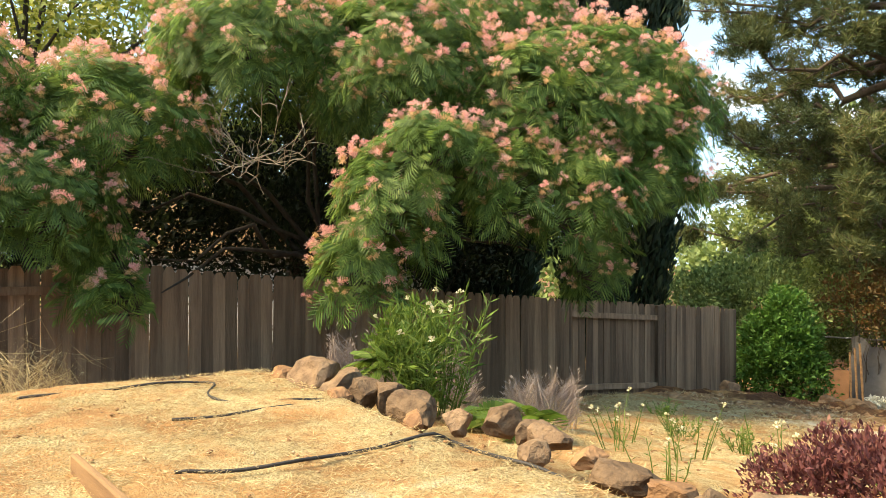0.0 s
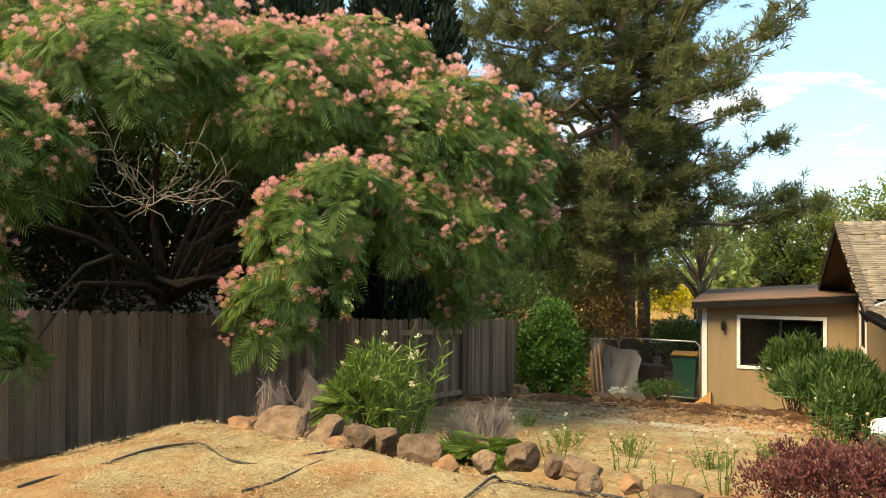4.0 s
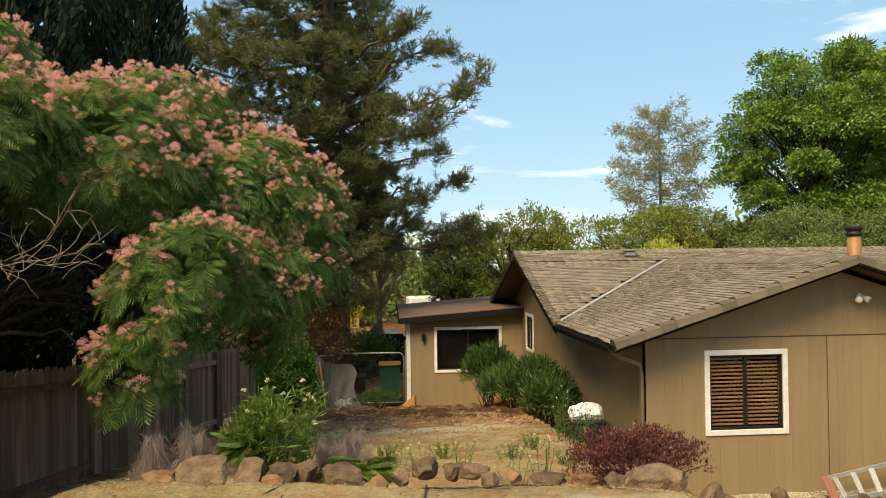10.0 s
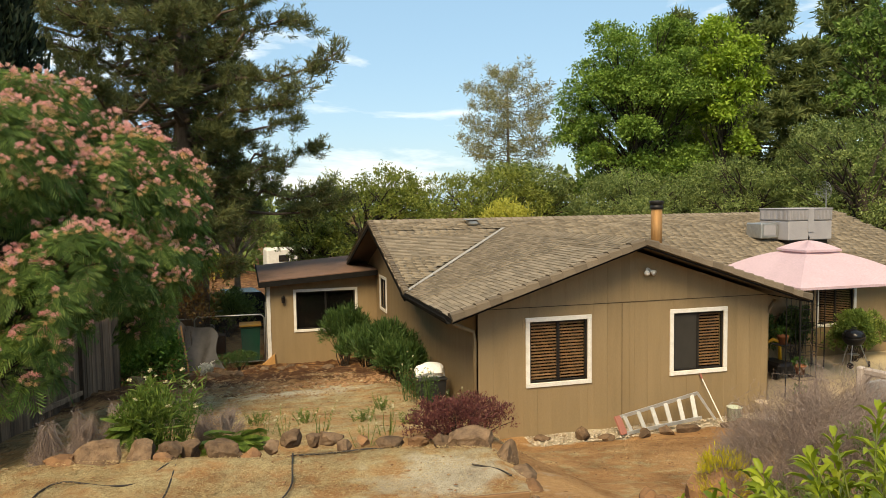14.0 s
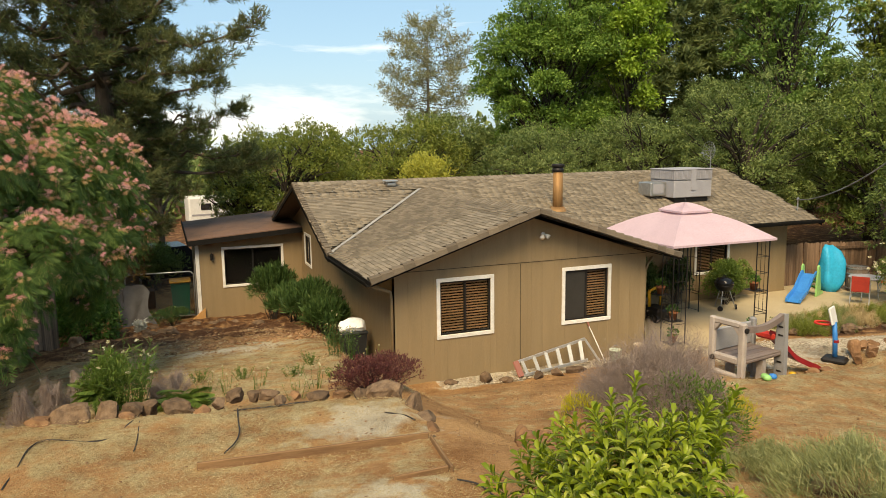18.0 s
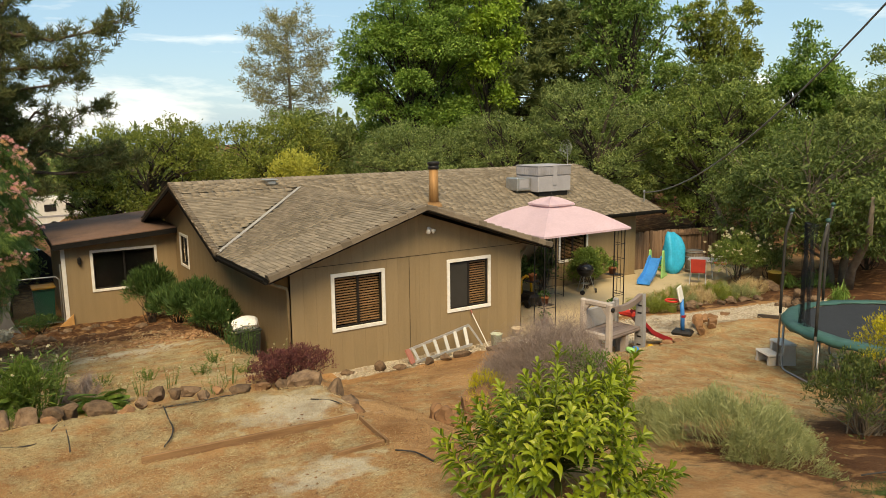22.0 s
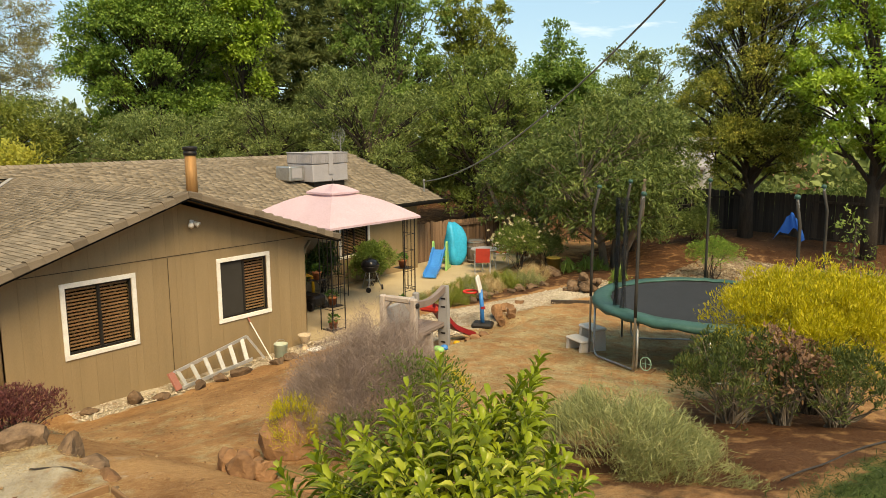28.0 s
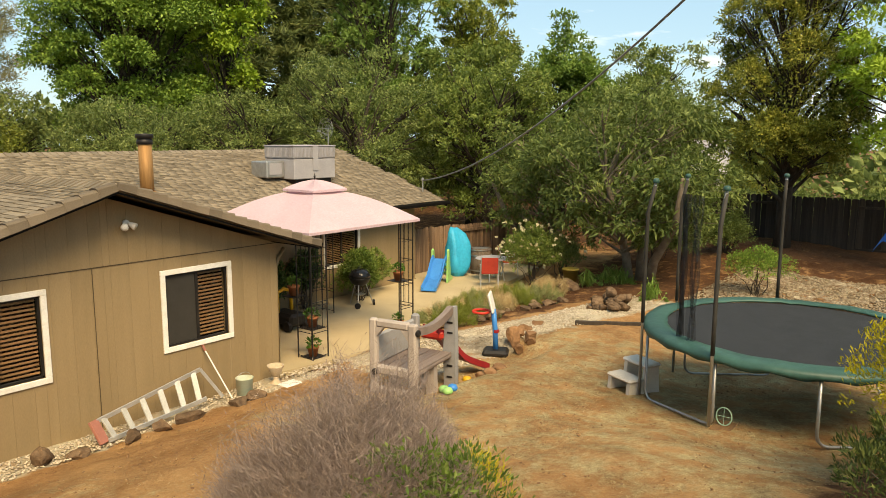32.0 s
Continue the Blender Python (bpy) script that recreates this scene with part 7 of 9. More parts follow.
REDROCK = mat("rusty_rock", (0.29, 0.160, 0.082), (0.16, 0.088, 0.050), scale=6.0, rough=0.97, bump=0.8, fine=34, spread=0.2, spec=0.1)
for k, (x, y, sx, sy, sz, top, red) in enumerate(((-5.15, 3.42, 0.36, 0.28, 0.22, 0.82, 1), (-4.77, 3.47, 0.58, 0.38, 0.42, 0.90, 0), (-4.33, 3.40, 0.36, 0.30, 0.42, 0.90, 0), (-4.06, 3.38, 0.36, 0.28, 0.30, 0.86, 0), (-4.12, 3.22, 0.22, 0.18, 0.16, 0.80, 1),
                                                   (-3.85, 3.47, 0.24, 0.22, 0.28, 0.87, 0), (-3.50, 3.38, 0.46, 0.34, 0.36, 0.86, 0), (-3.20, 3.12, 0.26, 0.20, 0.22, 0.81, 1), (-2.98, 3.30, 0.22, 0.20, 0.20, 0.82, 0), (-2.74, 3.42, 0.28, 0.24, 0.28, 0.88, 0),
                                                   (-2.50, 3.40, 0.24, 0.20, 0.20, 0.83, 0), (-2.33, 3.33, 0.38, 0.28, 0.24, 0.86, 0), (-2.18, 3.08, 0.24, 0.22, 0.20, 0.81, 0), (-1.95, 3.20, 0.24, 0.20, 0.18, 0.81, 1), (-1.66, 3.05, 0.46, 0.24, 0.18, 0.82, 0),
                                                   (-1.36, 2.98, 0.30, 0.24, 0.20, 0.83, 1), (-1.12, 2.90, 0.32, 0.26, 0.24, 0.85, 0), (-0.84, 2.78, 0.62, 0.44, 0.46, 0.90, 0), (-0.62, 2.12, 0.27, 0.24, 0.50, 0.92, 0), (-0.56, 1.74, 0.32, 0.34, 0.30, 0.78, 0),
                                                   (-0.62, 1.38, 0.30, 0.36, 0.24, 0.76, 1), (-0.74, 1.08, 0.26, 0.24, 0.16, 0.76, 0), (-0.85, -0.85, 0.34, 0.26, 0.14, 0.92, 1))):
    g_ = 0.80 if 5 < k < 18 else 0.93
    ob = rock(x, y, sx * 1.04 * g_, sy * 1.15 * g_, sz * g_, 401 + k, z=top - (0.05 if 5 < k < 18 else 0.02) - 0.62 * sz * g_, sunk=0.33, rz=(k * 53) % 50 - 25)
    if red:
        ob.data.materials[0] = REDROCK
for k, (x, y, sx, sy, sz) in enumerate(((1.50, 1.42, 0.60, 0.48, 0.80), (0.62, 1.35, 0.32, 0.28, 0.36), (0.42, 0.85, 0.32, 0.32, 0.36), (0.58, 0.70, 0.26, 0.24, 0.32), (0.78, 1.12, 0.22, 0.2, 0.24), (0.35, -0.05, 0.36, 0.26, 0.20), (1.05, 1.62, 0.30, 0.26, 0.24))):
    rock(x, y, sx, sy, sz, 440 + k, "rocks below the lavender", "reddish brown lava rock half sunk in soil").data.materials[0] = REDROCK
for k, (x, y, sx, sy, sz) in enumerate(((2.95, 7.55, 0.38, 0.3, 0.34), (3.3, 7.35, 0.34, 0.24, 0.16), (4.05, 7.2, 0.36, 0.26, 0.22), (4.55, 7.25, 0.34, 0.26, 0.24), (5.05, 7.3, 0.55, 0.3, 0.26), (5.9, 7.15, 0.40, 0.3, 0.22), (6.3, 7.2, 0.45, 0.3, 0.28), (2.2, 7.75, 0.4, 0.25, 0.14))):
    rock(x, y, sx, sy, sz, 450 + k, "rocks along the house wall", "brown rock lying by the house wall")
for k in range(26):
    x = -5.6 + 0.20 * k + krng.normal(0, 0.08)
    y = 13.2 + 0.35 * math.sin(k * 0.5) + krng.normal(0, 0.22)
    w = krng.uniform(0.22, 0.52)
    rock(x, y, w, w * 0.8, w * 0.6, 470 + k, "rocks of the lower bed", "rough brown rock of the lower bed edge")
for k in range(14):
    x, y = -4.8 + 0.25 * k + krng.normal(0, 0.1), 16.6 + krng.normal(0, 0.4)
    w = krng.uniform(0.15, 0.4)
    rock(x, y, w, w * 0.8, w * 0.6, 500 + k, "rocks of the lower bed", "rough brown rock of the lower bed edge")
for k, (x, y, sx, sz) in enumerate(((11.2, 5.15, 0.34, 0.5), (11.4, 4.9, 0.3, 0.3), (11.05, 4.95, 0.24, 0.24), (11.5, 5.25, 0.3, 0.36), (11.3, 4.8, 0.22, 0.2), (9.4, 4.35, 0.36, 0.2), (9.15, 4.15, 0.3, 0.14), (9.0, 4.45, 0.24, 0.16), (8.7, 4.05, 0.26, 0.14), (11.6, 5.3, 0.3, 0.2), (12.2, 5.5, 0.36, 0.2), (12.9, 5.6, 0.3, 0.16))):
    rock(x, y, sx, sx * 0.85, sz, 520 + k, "rocks round the gravel", "tan rock at the gravel edge").data.materials[0] = REDROCK
for k in range(46):
    x, y = 15.6 + krng.uniform(-0.55, 0.55), 5.15 + krng.normal(0, 0.22)
    w = krng.uniform(0.16, 0.32)
    rock(x, y, w, w, w * 0.8, 540 + k % 12, "stacked stones of the far bed", "small stacked brown stone", z=ground_z(x, y) + krng.uniform(0, 0.34) * max(0.2, 1 - abs(x - 15.6) / 0.7))
for k in range(16):
    x = 11.6 + 0.30 * k + krng.normal(0, 0.06)
    y = 7.55 - 0.27 * (x - 10.6) + 0.55 + krng.normal(0, 0.12)
    w = krng.uniform(0.22, 0.5)
    rock(x, y, w, w * 0.7, w * 0.6, 560 + k % 10, "rocks round the gravel", "dark brown rock along the bed edge")

# gravel
P = np.stack([np.r_[krng.uniform(8.4, 17.2, 12000), krng.uniform(1.9, 8.4, 1500)], np.r_[krng.uniform(4.0, 8.0, 12000), krng.uniform(7.3, 7.98, 1500)]], 1)
ok = ((P[:, 1] > 7.25) & (P[:, 0] < 8.5)) | (krng.uniform(0.2, 0.8, len(P)) < gravel_band(P[:, 0], P[:, 1]))
P = P[ok & ~((P[:, 0] > 8.9) & (P[:, 1] > 7.6))]
n = len(P)
Z = height(P[:, 0], P[:, 1]) + 0.01
base = np.array([(1, 0, 0), (-1, 0, 0), (0, 1, 0), (0, -1, 0), (0, 0, 0.8), (0, 0, -0.8)], float)
S_ = krng.uniform(0.018, 0.045, (n, 1, 3)) * np.array([1, 0.8, 0.6])
ang = krng.uniform(0, math.tau, n)
V = base[None] * S_
V = np.stack([V[..., 0] * np.cos(ang)[:, None] - V[..., 1] * np.sin(ang)[:, None], V[..., 0] * np.sin(ang)[:, None] + V[..., 1] * np.cos(ang)[:, None], V[..., 2]], -1) + np.concatenate([P, Z[:, None]], 1)[:, None]
T = np.array([(0, 2, 4), (2, 1, 4), (1, 3, 4), (3, 0, 4), (2, 0, 5), (1, 2, 5), (3, 1, 5), (0, 3, 5)])
solid("gravel", np_mesh("gravel", V.reshape(-1, 3), (np.arange(n)[:, None, None] * 6 + T).reshape(-1, 3), GRAVEL), GRAVEL, "pale river gravel by the wall and path", "gravel", kind="stuff")
# gravel bed of the back yard: tan stones, colour lowered for tree shade
SHADEGRAVEL = mat("shade_darkened_tan_gravel", (0.34, 0.265, 0.175), (0.20, 0.15, 0.10), scale=5, rough=0.95, bump=0.4, island=True)
n = 9000
P = np.stack([krng.uniform(17.6, 23.2, n), krng.uniform(-6.5, 3.95, n)], 1)
Z = height(P[:, 0], P[:, 1]) + 0.015
S_ = krng.uniform(0.03, 0.065, (n, 1, 3)) * np.array([1, 0.8, 0.6])
V = base[None] * S_ + np.concatenate([P, Z[:, None]], 1)[:, None]
solid("gravel", np_mesh("gravel", V.reshape(-1, 3), (np.arange(n)[:, None, None] * 6 + T).reshape(-1, 3), SHADEGRAVEL), SHADEGRAVEL, "tan gravel bed in the back yard, darkened in colour for shade", "gravel", kind="stuff")
# loose clods and chips on the bare soil
n = 9000
P = np.stack([np.r_[krng.uniform(-6, 12, 5200), krng.uniform(-5.6, 0.9, 3800)], np.r_[krng.uniform(-2, 18, 5200), krng.uniform(8.6, 18.4, 3800)]], 1)
P = P[(P[:, 0] < 0.6) | (P[:, 1] < 7.2)]
n = len(P)
Z = height(P[:, 0], P[:, 1]) + 0.006
S_ = krng.uniform(0.008, 0.03, (n, 1, 3)) * np.where(P[:, 1] > 9.4, 3.4, 1.0)[:, None, None] * np.array([1, 0.8, 0.6])
V = base[None] * S_ + np.concatenate([P, Z[:, None]], 1)[:, None]
CLOD = mat("soil_clod", (0.34, 0.19, 0.095), (0.20, 0.10, 0.048), scale=5, rough=0.97, bump=0.4, island=True, c3=(0.42, 0.30, 0.18))
solid("clods", np_mesh("clods", V.reshape(-1, 3), (np.arange(n)[:, None, None] * 6 + T).reshape(-1, 3), CLOD), CLOD, "loose clods and chips on bare soil", "soil clods", kind="stuff")


# ---------- hoses, timbers ----------
def on_ground(pts, lift, step=6):
    """A smooth curve through plan points, laid on the ground."""
    P = [np.array(pts[0])] + [np.array(p) for p in pts] + [np.array(pts[-1])]
    out = []
    for k in range(1, len(P) - 2):
        a, b, c, d = P[k - 1:k + 3]
        for q in range(step):
            t = q / step
            p = 0.5 * (2 * b + (c - a) * t + (2 * a - 5 * b + 4 * c - d) * t ** 2 + (3 * b - a - 3 * c + d) * t ** 3)
            out.append((p[0], p[1], ground_z(*p) + lift + 0.008 * math.sin(9 * p[0] + 7 * p[1])))
    x, y = pts[-1]
    return out + [(x, y, ground_z(x, y) + lift)]


for pts in ([(-5.21, 1.43), (-5.16, 1.86), (-5.1, 2.5), (-4.95, 2.68), (-4.5, 2.42), (-4.2, 2.55), (-4.05, 3.0), (-3.8, 3.32), (-3.55, 3.45)], [(-4.0, 1.95), (-3.97, 2.4), (-3.96, 2.95)],
            [(-3.5, 3.5), (-3.2, 3.42), (-2.95, 3.22), (-2.76, 3.02), (-2.46, 2.9), (-2.07, 2.76), (-1.6, 2.82), (-1.4, 2.78)], [(-2.76, 3.02), (-2.8, 2.55), (-2.85, 2.0), (-3.05, 1.55)],
            [(-1.05, 1.95), (-0.85, 1.75), (-0.78, 1.55)], [(2.7, -3.45), (3.3, -3.65), (4.2, -3.95), (5.4, -4.4), (6.8, -4.9)], [(-0.98, -0.3), (-0.85, -0.5), (-0.82, -0.85)]):
    solid("hose", Shape().tube(on_ground(pts, 0.014), 0.0095, 7), HOSE, "black drip irrigation hose lying on the ground", "hose", "drip hoses", smooth=True)
TIMBER = mat("old_timber", (0.27, 0.155, 0.075), (0.16, 0.088, 0.044), scale=3, rough=0.9, bump=0.5, stretch=(0.6, 6, 6), fine=40)


def timber(a, b, w, h, label, up=0.02, group="timber edging", material=None):
    a, b = Vector(a), Vector(b)
    za, zb = ground_z(*a) + up, ground_z(*b) + up
    d = Vector((b.x - a.x, b.y - a.y, zb - za))
    rot = math.degrees(math.atan2(d.y, d.x))
    m = pose((a.x + b.x) / 2, (a.y + b.y) / 2, (za + zb) / 2, 0, -math.degrees(math.asin(d.z / d.length)), rot)
    solid("timber", Shape().box((0, 0, 0), (d.length, w, h), ch=0.008), material or TIMBER, label, "timber", group, m=m)


timber((-3.36, 1.22), (-0.80, 1.02), 0.035, 0.12, "old weathered edging board set in the straw")
timber((-0.78, 1.0), (-0.92, -0.02), 0.03, 0.075, "old weathered edging board at the terrace end")
timber((-1.55, 0.0), (-0.95, 0.02), 0.035, 0.08, "short weathered edging board")
timber((13.4, 4.9), (14.25, 3.7), 0.09, 0.10, "dark timber at the gravel edge", 0.03, material=BARK)


# ---------- herbs at the rock edge ----------
def herb(name, label, x, y, h, n, leaf, ln_, w, spread, seed, heads=0, head_r=0.03, z0=None, head_mat=None, head_z=1.0, group=""):
    """Upright leafy stems, some with flower heads."""
    rng = R_(seed)
    z0 = ground_z(x, y) if z0 is None else z0
    root = thing(name, label, "plant", group, at=(x, y, z0 - 0.02))
    s, P, D, H = Shape(), [], [], []
    for k in range(n):
        a, r = rng.uniform(0, math.tau), spread * math.sqrt(rng.uniform(0, 1))
        e = np.array([r * math.cos(a), r * math.sin(a), h * rng.uniform(0.6, 1.0)])
        st = np.array([e[0] * 0.45, e[1] * 0.45, 0])
        pts = limb_path(st, e, rng, 0.0, 0.2, 3)
        s.tube(pts, [0.005, 0.004, 0.003, 0.002], 4, caps=False)
        for j in range(16):
            t = rng.uniform(0.05, 1)
            p = st + (e - st) * t
            o = unit(rng.normal(0, 1, 3) * [1, 1, 0.3] + [0, 0, 0.55])
            P.append(p), D.append(o)
        if k < heads:
            H.append(np.array(pts[-1]) * [1, 1, head_z])
    part("stems", s, leaf, root, kind="stuff")
    P, D = np.array(P), np.array(D)
    L_ = ln_ * rng.uniform(0.6, 1.2, len(P))
    part("leaves", leaf_mesh("leaves", P, D, rng.normal(0, 1, P.shape) + [0, 0, 1], L_, L_ * w, leaf), leaf, root, kind="stuff")
    if H:
        H = np.array(H)
        V, F = puffs(rng, H, np.tile([0, 0, 1.0], (len(H), 1)), np.full(len(H), head_r), 16, 0.3)
        part("flower_heads", np_mesh("flower_heads", V, F, head_mat or CREAM), head_mat or CREAM, root, "cream flower heads", kind="stuff")
    return root


shrub("feathery_herb", "feathery yellow-green herb clump behind the rocks", "plant", -4.35, 4.1, mound(0.44, 0.40, 0.86, 18, R_(603), 0.15, 0.26), WEED, 3000, 0.075, 0.20, 603, 26, bark=WEED, z0=0.50, up=0.7)
herb("lily_clump", "fresh green lily clump with cream flowers", -4.15, 4.15, 1.00, 64, WEED, 0.15, 0.13, 0.50, 601, 14, 0.032, z0=0.48)
root = thing("fern", "bright green fern-like seedling of the silk tree", "plant", at=(-4.55, 4.0, 0.42))
frng2 = R_(602)
Pf = frng2.normal(0, 0.10, (26, 3)) * [1, 1, 0.2] + [0, 0, 0.45]
V, F = fronds(frng2, Pf, frng2.normal(0, 1, (26, 3)) * [1, 1, 0.3] + [0, 0, 0.25], frng2.uniform(0.18, 0.28, 26), 12)
part("fronds", np_mesh("fronds", V, F, WEED), WEED, root, kind="stuff")
part("stem", Shape().tube([(0, 0, -0.1), (0.01, 0, 0.25), (0, 0.01, 0.5)], [0.012, 0.01, 0.006], 6), WEED, root)
root = thing("fern", "low spreading fern beside the rocks", "plant", at=(-3.45, 4.35, 0.38))
V, F = fronds(frng2, frng2.normal(0, 0.12, (30, 3)) * [1, 1, 0.2] + [0, 0, 0.12], frng2.normal(0, 1, (30, 3)) * [1, 1, 0.25] + [0, 0, 0.25], frng2.uniform(0.25, 0.45, 30), 10)
part("fronds", np_mesh("fronds", V, F, WEED), WEED, root, kind="stuff")
for k, (x, y, h, hd) in enumerate(((-2.75, 4.7, 0.62, 5), (-2.3, 4.9, 0.66, 5), (-3.0, 5.2, 0.45, 4), (-1.85, 3.8, 0.52, 5), (-1.45, 4.3, 0.6, 4), (-0.4, 5.1, 0.65, 5))):
    herb("yarrow", "thin yarrow with flat cream flower heads", x, y, h * 0.75, 7, WEED, 0.045, 0.14, 0.26, 610 + k, hd, 0.020, group="yarrow among the weeds")
for k, (x, y) in enumerate(((-5.1, 4.5), (-4.75, 4.9), (-3.6, 4.9), (-5.4, 4.2))):
    stemmy("dry_lavender", "small dry grey lavender clump", x, y, 0.36, 0.36, 0.62, 1600, GREYTWIG, 0.34, 0.004, 625 + k, category="plant")
for k, (x, y) in enumerate(((-6.6, 1.7), (-7.2, 2.1), (-6.9, 1.2))):
    stemmy("dry_weeds", "tangle of bleached dry stalks by the fence", x, y, 0.40, 0.40, 0.70, 320, DRYGRASS, 0.55, 0.004, 632 + k, category="weeds", wild=0.5)
for k, (x, y) in enumerate(((-3.1, 6.3), (-1.6, 5.5), (-1.0, 5.0), (-2.4, 6.0), (-3.9, 7.4), (-1.1, 6.6))):
    herb("weed", "small yellow-green weed in dry soil", x, y, 0.22, 16, WEED, 0.05, 0.25, 0.24, 640 + k, group="weeds in the lower bed")
for k, (x, y) in enumerate(((0.2, 9.0), (-0.35, 8.3), (-0.1, 7.4), (-0.55, 7.0))):
    herb("rose_weed", "leggy green weeds beside the bin", x, y, 0.8, 12, OLEANDER, 0.06, 0.35, 0.26, 650 + k, 3, 0.022)
herb("dusty_miller", "white-leaved dusty miller plant", -4.3, 16.2, 0.42, 30, leafmat("white_felt_leaf", (0.55, 0.56, 0.5), (0.66, 0.66, 0.6)), 0.12, 0.3, 0.2, 660)
shrub("low_shrub", "low dark green shrub by the gate", "shrub", -3.4, 17.0, mound(0.7, 0.55, 0.6, 8, R_(661)), OLEANDER, 2200, 0.06, 0.4, 661, 10)
for k, (x, y) in enumerate(((12.6, 8.15), (13.2, 8.3), (13.9, 8.3), (14.5, 8.45), (15.1, 8.3), (15.7, 8.2), (16.3, 8.0), (16.9, 7.8), (13.0, 7.8), (13.7, 7.7), (14.4, 7.6), (15.2, 7.5), (16.0, 7.2), (17.3, 7.7), (12.4, 7.6))):
    stemmy("grass_clump", "tall loose grey-green grass by the patio", x, y, 0.8, 0.6, 0.48, 3400, (SILVER, DRYGRASS, OLIVE)[k % 3], 0.33, 0.0045, 670 + k, category="grass")
shrub("climber", "green climbing shrub against the patio wall", "shrub", 11.3, 11.6, mound(0.7, 0.35, 1.6, 16, R_(680), 0.1), OLEANDER, 4200, 0.08, 0.5, 680, 12, z0=PATIO)
shrub("climber", "dark green shrub in the patio shade", "shrub", 10.1, 11.6, mound(0.6, 0.32, 1.7, 14, R_(685), 0.1), OLEANDER, 4200, 0.08, 0.5, 685, 12, z0=PATIO)
shrub("climber", "yellow-green climber by the grill", "shrub", 12.9, 11.2, mound(0.6, 0.40, 1.5, 14, R_(686), 0.1), WEED, 4200, 0.08, 0.5, 686, 12, z0=PATIO)
shrub("climber", "green shrub with pale blooms under the patio window", "shrub", 13.4, 11.5, mound(1.1, 0.42, 1.3, 20, R_(681), 0.1), WILLOW, 6500, 0.08, 0.5, 681, 12, z0=PATIO)
shrub("rose_bush", "green rose bush with pale yellow blooms", "shrub", 17.8, 8.7, mound(1.0, 0.9, 1.85, 18, R_(682), 0.2), WILLOW, 9000, 0.065, 0.5, 682, 18)
V, F = puffs(R_(683), R_(683).normal(0, 0.55, (60, 3)) * [1, 1, 0.7] + [17.6, 8.6, 0.2], np.tile([0, 0, 1.0], (60, 1)), np.full(60, 0.06), 14, 0.35)
solid("rose_blooms", np_mesh("rose_blooms", V, F, CREAM), CREAM, "pale yellow rose blooms on the bush", "roses", kind="stuff")
shrub("round_shrub", "clipped round dark green shrub", "shrub", 19.5, 2.6, mound(0.9, 0.9, 1.35, 12, R_(684), 0.4), MAPLE, 5000, 0.06, 0.5, 684, 10)
for k, (x, y) in enumerate(((19.4, 6.8), (18.9, 6.3), (18.6, 7.1), (17.0, 4.6))):
    stemmy("iris_clump", "strappy yellow-green iris leaves", x, y, 0.45, 0.45, 0.6, 260, POPLAR, 0.6, 0.03, 690 + k, category="plant")
shrub("undergrowth", "dense shaded shrubs under the garden trees", "shrub", 23.2, 7.0, mound(1.8, 2.4, 2.2, 26, R_(696), 0.15, 0.3), OAK, 11000, 0.10, 0.5, 696, 20)
shrub("clipped_shrub", "rounded green shrub in the mulch of the back yard", "shrub", 24.5, 4.9, mound(0.80, 0.80, 1.50, 24, R_(697), 0.0, 0.46), SHADELEAF, 9000, 0.07, 0.5, 697, 20)
for k, (x, y, r, h) in enumerate(((31.5, -4.0, 2.4, 3.0), (32.0, 0.6, 2.6, 3.2), (32.5, 5.2, 2.6, 3.0), (33.0, 10.0, 2.6, 3.2))):
    shrub("undergrowth", "dense green shrubs behind the back fence", "shrub", x, y, mound(r, r, h, 22, R_(760 + k), 0.12, 0.3), SHADELEAF if k % 2 else OAK, 9000, 0.16, 0.5, 760 + k, 14, z0=-1.6, group="shrubs behind the back fence")
shrub("undergrowth", "leafy green bush beside the iris bed", "shrub", 19.6, 8.6, mound(0.8, 0.8, 1.3, 16, R_(698), 0.15, 0.3), OAK, 5000, 0.07, 0.5, 698, 14)
solid("yellow_pot", Shape().lathe([(0.0, 0.0), (0.20, 0.0), (0.25, 0.40), (0.27, 0.40), (0.27, 0.44), (0.22, 0.44), (0.2, 0.36), (0.0, 0.35)], 18, (18.9, 7.95, ground_z(18.9, 7.95))), mat("yellow_glazed_clay", (0.45, 0.33, 0.08), (0.36, 0.26, 0.06), rough=0.5, bump=0.05), "dull yellow flower pot by the bed", "flower pot", smooth=True)
rock(17.9, 7.55, 0.75, 0.55, 0.5, 571, "rocks round the gravel", "large brown rock by the flower bed")
tree("sapling", "slim twiggy sapling beside the yellow broom", "tree", 8.3, -3.0, [(0, 0, 2.3, 0.35, 0.35, 0.35), (0.25, -0.3, 1.9, 0.45, 0.4, 0.3), (-0.35, 0.25, 1.75, 0.5, 0.4, 0.3), (0.35, 0.4, 1.4, 0.4, 0.4, 0.3), (-0.2, -0.45, 1.35, 0.4, 0.4, 0.3), (0.1, 0.1, 2.75, 0.2, 0.2, 0.3)], WILLOW, 900, 0.07, 0.022, seed=695, top=2.8, clump=0.5, per=6, hollow=0.2, width=0.45)

